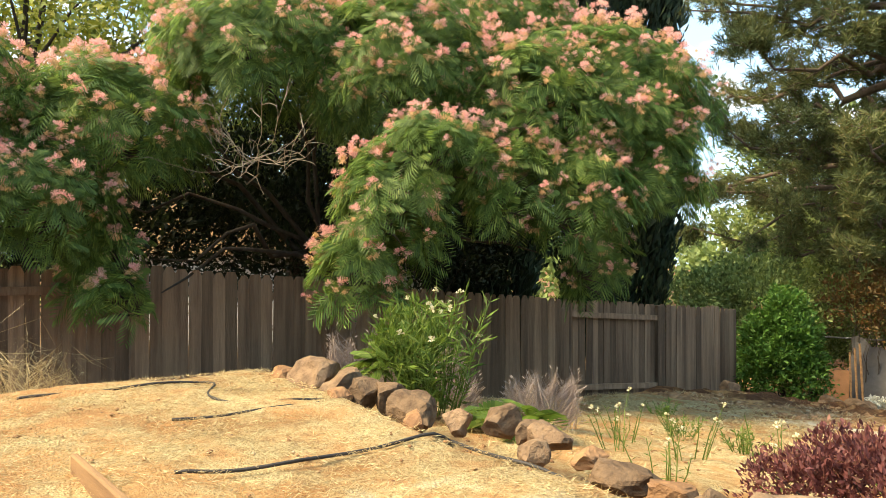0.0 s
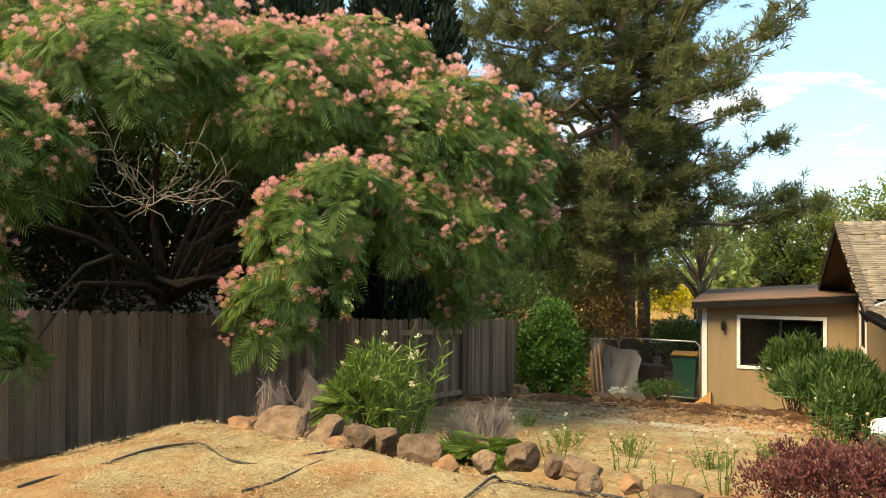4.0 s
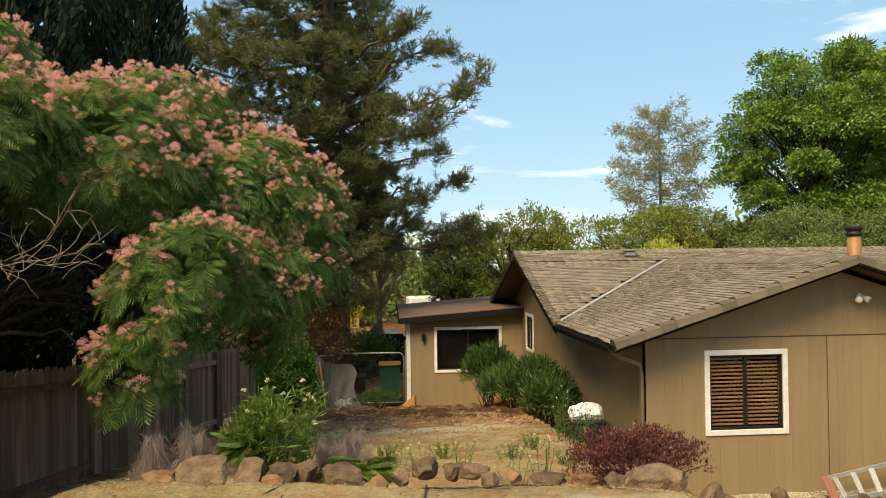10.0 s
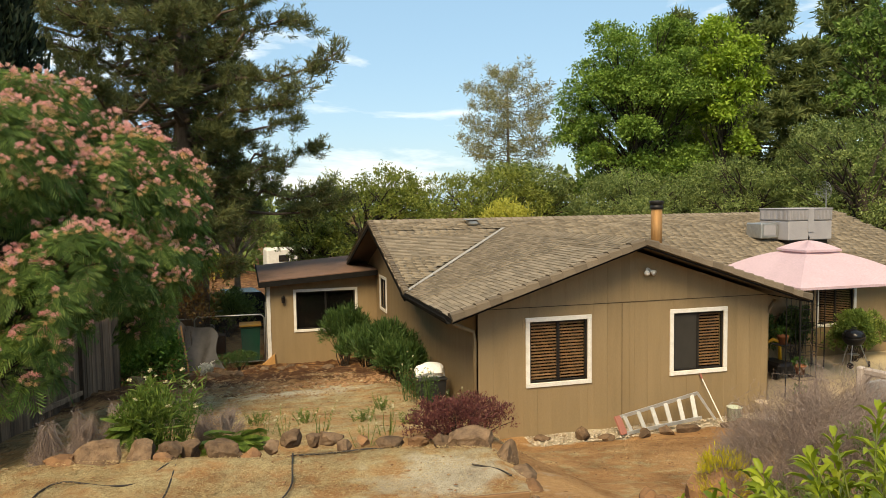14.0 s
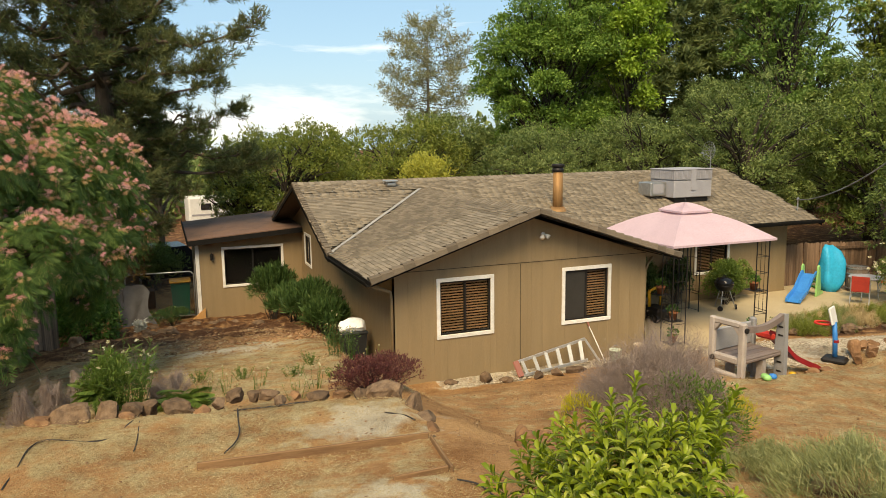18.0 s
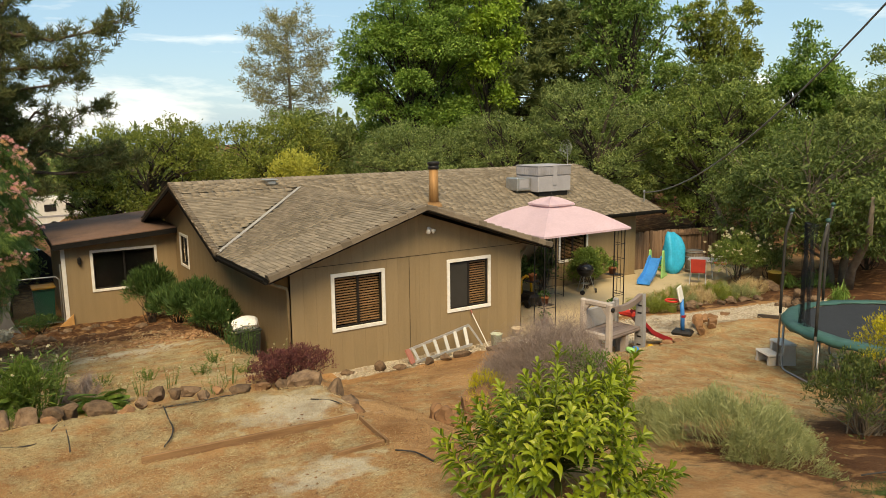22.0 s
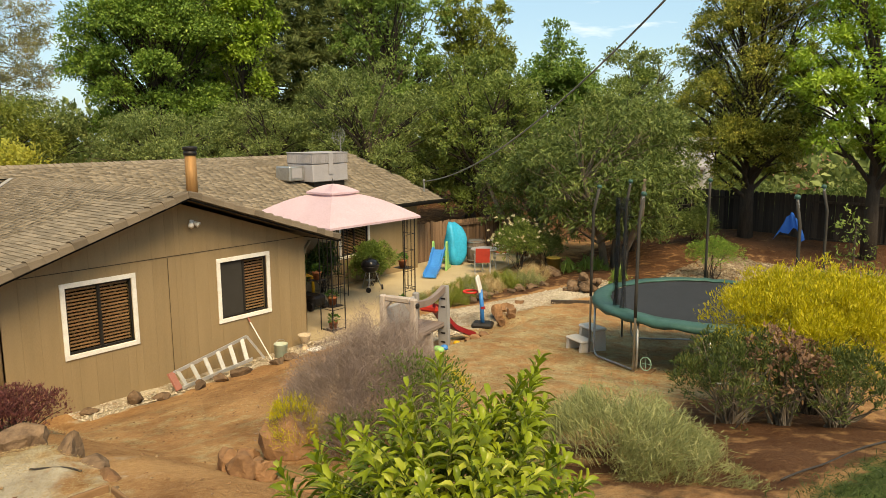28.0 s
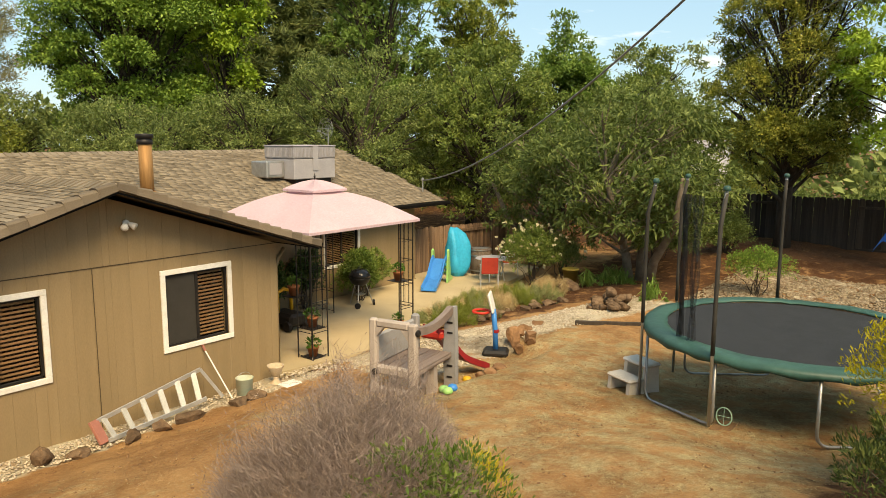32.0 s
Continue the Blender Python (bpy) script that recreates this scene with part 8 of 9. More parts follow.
# ---------- roof fittings ----------
RUSTY = mat("rust_streaked_flue", (0.34, 0.19, 0.075), (0.24, 0.125, 0.05), scale=3, rough=0.6, bump=0.2, metal=0.35, c3=(0.40, 0.30, 0.16), stretch=(6, 6, 0.6))
ACGREY = mat("grey_appliance_enamel", (0.33, 0.32, 0.335), (0.28, 0.27, 0.285), scale=2, rough=0.5, bump=0.06)
chim = thing("chimney_flue", "rust-streaked round metal chimney flue with dark cap", "chimney", at=(8.0, 13.2, 0))
part("pipe", Shape().lathe([(0.155, 1.80), (0.155, 3.12)], 20), RUSTY, chim, smooth=True)
part("flashing", Shape().lathe([(0.30, 1.84), (0.30, 1.90), (0.19, 2.04), (0.19, 1.84)], 20), RUSTY, chim, smooth=True)
part("cap", Shape().lathe([(0.15, 3.11), (0.18, 3.12), (0.18, 3.20), (0.165, 3.21), (0.165, 3.25), (0.20, 3.26), (0.20, 3.33), (0.19, 3.345), (0.0, 3.36)], 20), BLACKIRON, chim, "dark storm collar and cap", smooth=True)
ac = thing("rooftop_cooler", "grey rooftop air conditioner on a dark curb", "air conditioner", at=(13.05, 13.65, 0))
part("curb", Shape().box((0, 0, 1.98), (1.35, 1.1, 0.30)), BLACKIRON, ac)
part("cabinet", Shape().box((0, 0, 2.40), (1.55, 1.25, 0.56), ch=0.02), ACGREY, ac)
part("grille_band", Shape().box((0, 0, 2.86), (1.57, 1.27, 0.34), ch=0.02), mat("grey_grille", (0.26, 0.25, 0.265), (0.2, 0.195, 0.2), rough=0.55, bump=0.1), ac, "slotted upper grille")
for k in range(30):
    part("louvre", Shape().box((-0.72 + 0.0497 * k, -0.64, 2.86), (0.018, 0.012, 0.26)), ACGREY, ac)
for k in range(22):
    part("louvre", Shape().box((-0.79, -0.55 + 0.052 * k, 2.86), (0.012, 0.018, 0.26)), ACGREY, ac)
part("top_cover", Shape().box((0, 0, 3.045), (1.60, 1.30, 0.03), ch=0.008), ACGREY, ac)
part("corner_post", Shape().box((0, -0.642, 2.70), (0.20, 0.02, 0.70), ch=0.004), ACGREY, ac)
duct = thing("duct", "pale sheet-metal duct beside the rooftop cooler", "duct")
part("body", Shape().box((11.95, 13.75, 2.40), (0.62, 0.7, 0.46), ch=0.03), METAL, duct)
part("panel", Shape().box((11.93, 13.395, 2.42), (0.42, 0.012, 0.32)), ACGREY, duct)
vent = thing("roof_vent", "small metal roof vent on the ridge slope", "vent", at=(3.3, 15.5, MRZ - 0.16))
part("body", Shape().box((0, 0, 0.08), (0.30, 0.30, 0.14), ch=0.03), METAL, vent)
part("hood", Shape().box((0, 0, 0.17), (0.42, 0.40, 0.035), ch=0.015), METAL, vent)
dish = thing("satellite_dish", "grey wire-mesh satellite dish on a bent mast", "satellite dish", at=(16.0, 15.6, 2.75))
part("mast", Shape().tube([(0, 0, 0), (0, 0, 0.55), (-0.05, -0.05, 0.75)], 0.022, 7), METAL, dish)
s = Shape()
for r in (0.12, 0.24, 0.34):
    s.tube([(-0.1 + 0.12 * (1 - (r / 0.34) ** 2), r * math.cos(a), 0.82 + r * math.sin(a)) for a in [math.tau * q / 20 for q in range(21)]], 0.006, 4, caps=False)
for q in range(10):
    a = math.tau * q / 10
    s.tube([(0.02, 0, 0.82), (-0.1, 0.34 * math.cos(a), 0.82 + 0.34 * math.sin(a))], 0.005, 4)
part("reflector", s, METAL, dish)
part("feed_arm", Shape().tube([(0.02, 0, 0.6), (-0.42, -0.05, 0.72)], 0.012, 5).box((-0.45, -0.05, 0.74), (0.1, 0.06, 0.06)), METAL, dish)
mastp = thing("service_mast", "thin service mast at the roof corner", "mast", at=(16.6, 12.0, 1.5))
part("pipe", Shape().tube([(0, 0, 0), (0, 0, 0.45)], 0.025, 7), METAL, mastp)
part("weatherhead", Shape().lathe([(0.0, 0), (0.05, 0.01), (0.04, 0.08), (0.0, 0.1)], 8, (0, 0, 0.44)), METAL, mastp)


def cable(a, b, sag, r, label):
    a, b = Vector(a), Vector(b)
    pts = [tuple(a + (b - a) * t - Vector((0, 0, sag * 4 * t * (1 - t)))) for t in [k / 24 for k in range(25)]]
    solid("cable", Shape().tube(pts, r, 5), mat("grey_cable_sheath", (0.20, 0.20, 0.20), (0.14, 0.14, 0.14), rough=0.5, bump=0.1), label, "cable", "overhead cables", smooth=True)


flood = thing("flood_light", "twin white flood lamp under the gable", "lamp", at=(4.58, 7.99, 1.99))
part("base", Shape().lathe([(0.05, 0), (0.05, 0.03), (0.0, 0.035)], 12, m=pose(0, 0, 0, 90)), WHITE, flood)
for sx in (-1, 1):
    part("lamp_head", Shape().lathe([(0.018, 0), (0.03, 0.03), (0.055, 0.10), (0.058, 0.13), (0.0, 0.12)], 12, m=pose(0.02 * sx, -0.04, 0, 118, 0, 38 * sx)), WHITE, flood, smooth=True)
lan = thing("wall_lamp", "small dark wall lantern on the lean-to", "lamp", at=(-2.02, 18.67, 0.36))
part("back_plate", Shape().box((0, 0.015, 0), (0.10, 0.03, 0.14), ch=0.005), BLACKIRON, lan)
part("lantern", Shape().lathe([(0.03, -0.11), (0.05, -0.10), (0.06, 0.06), (0.075, 0.07), (0.0, 0.14)], 8, (0, -0.06, 0)), BLACKIRON, lan)
DOWN = mat("tan_downpipe_paint", (0.27, 0.195, 0.108), (0.22, 0.16, 0.09), rough=0.5, bump=0.05)
solid("downpipe", Shape().tube([(0.36, 8.15, 1.22), (0.62, 8.1, 1.08), (0.93, 8.06, 0.95), (0.95, 8.05, 0.8), (0.95, 8.05, -0.95)], 0.038, 8), DOWN, "tan rain downpipe at the house corner", "downpipe", smooth=True)
solid("downpipe", Shape().tube([(7.8, 8.2, 1.2), (7.62, 8.15, 1.05), (7.51, 8.1, 0.9), (7.51, 8.1, -1.1)], 0.038, 8), DOWN, "tan rain downpipe by the patio", "downpipe", smooth=True)

# ---------- by the house wall ----------
BINBLACK = mat("dark_grey_bin_plastic", (0.030, 0.032, 0.033), (0.022, 0.023, 0.024), rough=0.5, bump=0.08)
PLASTICBAG = mat("white_plastic_bag", (0.80, 0.80, 0.79), (0.70, 0.70, 0.69), scale=6, rough=0.35, bump=0.6, fine=18)


def wheelie(x, y, z, w, d, h, material, label, lid=True):
    r = thing("bin", label, "bin", at=(x, y, z))
    s = Shape()
    vs = [(-w * 0.42, -d * 0.4, 0), (w * 0.42, -d * 0.4, 0), (w * 0.42, d * 0.4, 0), (-w * 0.42, d * 0.4, 0), (-w / 2, -d / 2, h), (w / 2, -d / 2, h), (w / 2, d / 2, h), (-w / 2, d / 2, h)]
    s.add(vs, [(3, 2, 1, 0), (0, 1, 5, 4), (1, 2, 6, 5), (2, 3, 7, 6), (3, 0, 4, 7)])
    part("body", s, material, r)
    part("rim", Shape().box((0, 0, h), (w + 0.05, d + 0.05, 0.05), ch=0.015), material, r)
    if lid:
        part("lid", Shape().box((0, -0.02, h + 0.05), (w + 0.06, d + 0.08, 0.05), ch=0.02), material, r)
    for sx in (-1, 1):
        part("wheel", Shape().lathe([(0.1, -0.025), (0.1, 0.025)], 14, m=pose(sx * w * 0.4, d * 0.42, 0.1, 0, 90, 0)), BLACKIRON, r)
    return r


gz = ground_z(0.5, 9.75)
wheelie(0.50, 9.75, gz, 0.56, 0.56, 0.72, BINBLACK, "dark grey bin with a white bag on top", False)
bm_ = rock_shape(0.58, 0.5, 0.36, 700, 5)
bm_.materials.clear()
bm_.materials.append(PLASTICBAG)
bag = new("plastic_bag", bm_)
bag.matrix_basis = pose(0.48, 9.7, gz + 0.86)
tagged(bag, "crumpled white plastic bag lying on the bin", "bag")
ALU = mat("aluminium_ladder", (0.55, 0.56, 0.56), (0.44, 0.45, 0.45), scale=7, rough=0.4, bump=0.05, metal=0.6)
REDPL = mat("faded_red_plastic", (0.37, 0.15, 0.115), (0.29, 0.12, 0.09), rough=0.6, bump=0.1)
lad = thing("step_ladder", "aluminium step ladder lying on its side by the wall", "ladder")
A, B_ = Vector((3.72, 7.55, -0.98)), Vector((5.62, 7.78, -0.72))
dl = (B_ - A).normalized()
wv = Vector((0.05, -0.35, -0.28))
off2 = Vector((0, 0.02, 0.17))


def bar(name, a, b, w, h, material, owner, label=""):
    a, b = Vector(a), Vector(b)
    d = (b - a)
    q = d.to_track_quat("X", "Z").to_matrix().to_4x4()
    return part(name, Shape().box((0, 0, 0), (d.length, w, h), ch=min(w, h) * 0.12), material, owner, label, m=Matrix.Translation((a + b) / 2) @ q)


lo, hi_ = Vector((3.80, 7.40, -1.08)), Vector((5.55, 7.55, -0.98))
bar("side_rail", A + off2, B_ + off2, 0.025, 0.07, ALU, lad)
bar("side_rail", lo, hi_, 0.025, 0.07, ALU, lad)
for k in range(6):
    t = 0.06 + k * 0.172
    bar("tread", (A + off2).lerp(B_ + off2, t), lo.lerp(hi_, t), 0.09, 0.03, mat("worn_pale_aluminium", (0.52, 0.51, 0.47), (0.40, 0.39, 0.36), scale=7, rough=0.5, bump=0.08, metal=0.2), lad)
bar("back_leg", B_ + off2, hi_ + Vector((0.35, 0.05, -0.08)), 0.025, 0.05, ALU, lad)
bar("top_cap", A + off2 + Vector((-0.05, 0, 0.03)), lo + Vector((-0.06, 0, -0.02)), 0.16, 0.05, REDPL, lad, "faded red plastic top cap")
pol = thing("broom_pole", "white pole with a red tip leaning on the wall", "pole")
part("shaft", Shape().tube([(6.05, 7.55, -1.12), (5.82, 7.95, -0.28)], 0.013, 7), WHITE, pol)
part("tip", Shape().tube([(5.825, 7.94, -0.30), (5.80, 7.97, -0.20)], 0.022, 7), REDPL, pol, "red tip")
buc = thing("bucket", "old clouded glass-green plastic bucket", "bucket", at=(6.35, 7.6, ground_z(6.35, 7.6)))
part("body", Shape().lathe([(0.10, 0), (0.13, 0.02), (0.15, 0.30), (0.16, 0.31), (0.145, 0.31), (0.125, 0.05), (0.0, 0.04)], 18), mat("clouded_green_plastic", (0.36, 0.45, 0.37), (0.42, 0.40, 0.29), rough=0.5, bump=0.1), buc, smooth=True)
part("handle", Shape().tube([(0.15 * math.cos(a), 0.02, 0.29 + 0.11 * math.sin(a)) for a in [math.pi * k / 10 for k in range(11)]], 0.005, 5), METAL, buc)
AGED = mat("aged_cream_stone", (0.56, 0.46, 0.33), (0.40, 0.30, 0.20), scale=9, rough=0.8, bump=0.2)
urn = thing("garden_urn", "cream pedestal garden urn by the house corner", "urn", at=(7.05, 7.62, ground_z(7.05, 7.62)))
part("bowl", Shape().lathe([(0.05, 0.14), (0.07, 0.17), (0.11, 0.22), (0.125, 0.29), (0.15, 0.33), (0.155, 0.36), (0.13, 0.36), (0.11, 0.30), (0.0, 0.26)], 20), AGED, urn, smooth=True)
part("foot", Shape().lathe([(0.11, 0.0), (0.11, 0.03), (0.06, 0.06), (0.045, 0.12), (0.06, 0.145), (0.0, 0.145)], 20), AGED, urn, smooth=True)
solid("saucer", Shape().box((7.15, 7.35, ground_z(7.15, 7.35) + 0.03), (0.36, 0.26, 0.03), ch=0.012), WHITE, "white plastic sheet lying by the urn", "sheet")

# ---------- patio things ----------
bbq = thing("kettle_grill", "black kettle barbecue on a tripod with wheels", "grill", at=(12.4, 10.7, PATIO))
part("bowl", Shape().lathe([(0.0, 0.55), (0.12, 0.56), (0.22, 0.63), (0.28, 0.74), (0.285, 0.78)], 22), BLACKIRON, bbq, smooth=True)
part("lid", Shape().lathe([(0.29, 0.785), (0.28, 0.85), (0.21, 0.95), (0.10, 1.0), (0.0, 1.01)], 22), mat("black_enamel", (0.012, 0.012, 0.013), (0.018, 0.018, 0.02), rough=0.2, bump=0.02), bbq, smooth=True)
part("lid_handle", Shape().tube([(-0.06, 0, 1.0), (-0.05, 0, 1.05), (0.05, 0, 1.05), (0.06, 0, 1.0)], 0.012, 6), BLACKIRON, bbq)
for a in (90, 215, 325):
    c, sn = math.cos(math.radians(a)), math.sin(math.radians(a))
    part("leg", Shape().tube([(0.16 * c, 0.16 * sn, 0.6), (0.36 * c, 0.36 * sn, 0.03)], 0.014, 6), METAL, bbq)
    if a != 90:
        part("wheel", Shape().lathe([(0.08, -0.02), (0.08, 0.02)], 14, m=pose(0.37 * c, 0.37 * sn, 0.08, 0, 90, a)), BLACKIRON, bbq)
part("ash_pan", Shape().lathe([(0.0, 0.3), (0.14, 0.31), (0.15, 0.33), (0.0, 0.33)], 16), METAL, bbq)
TERRA = mat("terracotta", (0.36, 0.135, 0.06), (0.28, 0.10, 0.045), rough=0.85, bump=0.15)
for k, (x, y, z) in enumerate(((8.55, 8.28, PATIO + 0.02), (8.55, 8.28, PATIO + 0.63), (8.62, 8.9, PATIO + 1.18), (11.2, 8.3, PATIO + 1.18), (11.2, 8.3, PATIO + 0.02))):
    pt_ = thing("flower_pot", "terracotta pot with a small green plant", "flower pot", "pots on the gazebo shelves", at=(x, y, z))
    part("pot", Shape().lathe([(0.08, 0), (0.115, 0.17), (0.125, 0.17), (0.125, 0.21), (0.10, 0.21), (0.09, 0.16), (0.0, 0.15)], 16), TERRA, pt_, smooth=True)
    rr = R_(710 + k)
    P, O = crown_points(rr, [(0, 0, 0.27, 0.12, 0.12, 0.09)], 160, 0.3, 6)
    part("foliage", leaf_mesh("foliage", P, unit(O + rr.normal(0, 0.5, P.shape)), rr.normal(0, 1, P.shape), rr.uniform(0.05, 0.09, len(P)), rr.uniform(0.02, 0.04, len(P)), VINE), VINE, pt_, kind="stuff")
    part("shelf", Shape().box((0, 0, -0.008), (0.36, 0.36, 0.01)), BLACKIRON, pt_)
YEL = mat("yellow_plastic", (0.62, 0.36, 0.02), (0.52, 0.29, 0.02), rough=0.45, bump=0.05)
toy = thing("ride_on_toy", "black and yellow ride-on toy in the patio shade", "toy", at=(9.7, 10.4, PATIO))
part("body", Shape().box((0, 0, 0.26), (0.5, 0.8, 0.3), ch=0.07), BLACKIRON, toy)
part("roll_bar", Shape().tube([(-0.2, 0.1, 0.4), (-0.2, 0.12, 0.85), (0.0, 0.12, 0.93), (0.2, 0.12, 0.85), (0.2, 0.1, 0.4)], 0.045, 8), YEL, toy, "yellow roll bar", smooth=True)
for sx in (-1, 1):
    for sy in (-1, 1):
        part("wheel", Shape().lathe([(0.06, -0.05), (0.12, -0.05), (0.13, 0), (0.12, 0.05), (0.06, 0.05)], 16, m=pose(sx * 0.24, sy * 0.27, 0.13, 0, 90, 0)), BLACKIRON, toy)

# toys and seats at the far end of the patio
BLUEPL = mat("blue_plastic", (0.03, 0.20, 0.52), (0.025, 0.16, 0.44), rough=0.4, bump=0.04)
GREENPL = mat("light_green_plastic", (0.26, 0.50, 0.17), (0.22, 0.43, 0.14), rough=0.45, bump=0.04)
TURQ = mat("turquoise_cover", (0.01, 0.36, 0.58), (0.01, 0.29, 0.48), scale=5, rough=0.5, bump=0.5, fine=14)


def chute(owner, a, b, w, material, name="chute"):
    """A plastic slide trough from a (high) to b (low), with raised sides and a run-out."""
    a, b = Vector(a), Vector(b)
    d = Vector((b.x - a.x, b.y - a.y, 0)).normalized()
    sd = Vector((-d.y, d.x, 0))
    n_ = 12
    s = Shape()
    vs = []
    for k in range(n_ + 1):
        t = k / n_
        z = a.z + (b.z - a.z) * (t if t < 0.8 else 0.8 + (t - 0.8) * 0.3) / 0.86
        z += 0.05 * math.sin(t * math.tau * 1.5)
        p = Vector((a.x + (b.x - a.x) * t, a.y + (b.y - a.y) * t, z))
        for u, h in ((-w / 2 - 0.02, -0.02), (-w / 2 - 0.02, 0.10), (-w / 2 + 0.02, 0.10), (-w / 2 + 0.06, 0.0), (w / 2 - 0.06, 0.0), (w / 2 - 0.02, 0.10), (w / 2 + 0.02, 0.10), (w / 2 + 0.02, -0.02)):
            vs.append(tuple(p + sd * u + Vector((0, 0, h))))
    m = 8
    fs = [(k * m + i, k * m + (i + 1) % m, (k + 1) * m + (i + 1) % m, (k + 1) * m + i) for k in range(n_) for i in range(m)]
    fs += [tuple(range(m))[::-1], tuple(n_ * m + i for i in range(m))]
    return part(name, s.add(vs, fs), material, owner, smooth=False)


sl = thing("toddler_slide", "blue toddler slide with light green ladder frame", "slide", at=(0, 0, 0))
chute(sl, (16.2, 11.0, -0.38), (14.85, 10.35, PATIO + 0.06), 0.42, BLUEPL)
for o in (-0.24, 0.24):
    q = Vector((16.28 - 0.45 * o, 11.04 + 0.9 * o, PATIO + 0.01))
    e = Vector((0.9, 0.44, 0)).normalized()
    prof = [(-0.12, 0.0), (0.62, 0.0), (0.58, 0.10), (0.34, 0.14), (0.20, 0.62), (0.13, 0.95), (0.05, 1.02), (-0.03, 0.97), (-0.08, 0.60)]
    part("side_panel", Shape().prism([tuple(q + e * u + Vector((0, 0, v))) for u, v in prof], tuple(Vector((e.y, -e.x, 0)) * 0.03), tuple(Vector((-e.y, e.x, 0)) * 0.03)), GREENPL, sl, "light green moulded side")
for k in range(3):
    part("rung", Shape().box((16.42 + 0.1 * k, 11.1 + 0.04 * k, -0.5 - 0.19 * k), (0.12, 0.42, 0.05), m=None), GREENPL, sl)
cm = rock_shape(0.62, 0.95, 1.55, 720, 4)
cm.materials.clear()
cm.materials.append(TURQ)
cm.polygons.foreach_set("use_smooth", np.ones(len(cm.polygons), bool))
cv = new("covered_swing_seat", cm)
cv.matrix_basis = pose(17.5, 11.35, PATIO + 0.74, 0, 10, 30)
tagged(cv, "tall seat wrapped in a bright turquoise cover", "cover")
BARREL = mat("barrel_oak", (0.19, 0.15, 0.115), (0.13, 0.10, 0.08), rough=0.85, bump=0.3, stretch=(4, 4, 0.6))
br = thing("barrel_planter", "half oak barrel with metal hoops", "barrel", at=(18.3, 10.95, PATIO))
for k in range(18):
    a0, a1 = math.tau * k / 18 + 0.01, math.tau * (k + 1) / 18 - 0.01
    s = Shape()
    prof = [(0.30, 0), (0.36, 0.35), (0.37, 0.5), (0.34, 0.85)]
    vs = [(r * math.cos(a), r * math.sin(a), z) for r, z in prof for a in (a0, a1)] + [((r - 0.03) * math.cos(a), (r - 0.03) * math.sin(a), z) for r, z in prof for a in (a0, a1)]
    fs = [(2 * i, 2 * i + 1, 2 * i + 3, 2 * i + 2) for i in range(3)] + [(6, 7, 15, 14)]
    part("stave", s.add(vs, fs), BARREL, br)
for z, r in ((0.12, 0.33), (0.62, 0.372), (0.8, 0.355)):
    part("hoop", Shape().lathe([(r, z - 0.02), (r + 0.008, z - 0.02), (r + 0.008, z + 0.02), (r, z + 0.02)], 24), METAL, br)
part("soil", Shape().lathe([(0.31, 0.76), (0.0, 0.78)], 18), BARK, br)


def red_chair(x, y, rz):
    r = thing("patio_chair", "red sling patio chair with pale tube frame", "chair", "chairs round the patio table", at=pose(x, y, PATIO, 0, 0, rz))
    RED = mat("red_sling_fabric", (0.50, 0.055, 0.035), (0.40, 0.045, 0.03), rough=0.8, bump=0.1)
    part("seat", Shape().box((0, 0, 0.42), (0.48, 0.46, 0.02), ch=0.006), RED, r)
    part("backrest", Shape().add([(-0.24, 0.22, 0.44), (0.24, 0.22, 0.44), (0.24, 0.36, 0.92), (-0.24, 0.36, 0.92), (-0.24, 0.24, 0.44), (0.24, 0.24, 0.44), (0.24, 0.38, 0.92), (-0.24, 0.38, 0.92)], [(0, 1, 2, 3), (7, 6, 5, 4), (0, 4, 5, 1), (2, 6, 7, 3), (1, 5, 6, 2), (0, 3, 7, 4)]), RED, r)
    for sx in (-1, 1):
        part("side_frame", Shape().tube([(sx * 0.26, -0.25, 0.01), (sx * 0.26, -0.22, 0.42), (sx * 0.26, 0.23, 0.42), (sx * 0.26, 0.38, 0.94)], 0.014, 6), ALU, r)
        part("leg", Shape().tube([(sx * 0.26, 0.3, 0.01), (sx * 0.26, 0.2, 0.42)], 0.014, 6), ALU, r)
        part("armrest", Shape().tube([(sx * 0.26, -0.22, 0.42), (sx * 0.27, -0.2, 0.64), (sx * 0.27, 0.28, 0.66)], 0.014, 6), ALU, r)
    return r


red_chair(16.7, 9.5, 127)
red_chair(18.6, 10.0, 40)
tb = thing("patio_table", "small round patio table with pale legs", "table", at=(17.5, 9.95, PATIO))
part("tabletop", Shape().lathe([(0.0, 0.68), (0.5, 0.68), (0.52, 0.7), (0.5, 0.72), (0.0, 0.72)], 24), ACGREY, tb)
for q in range(4):
    a = math.tau * q / 4 + 0.4
    part("leg", Shape().tube([(0.4 * math.cos(a), 0.4 * math.sin(a), 0.0), (0.3 * math.cos(a), 0.3 * math.sin(a), 0.69)], 0.016, 6), ALU, tb)

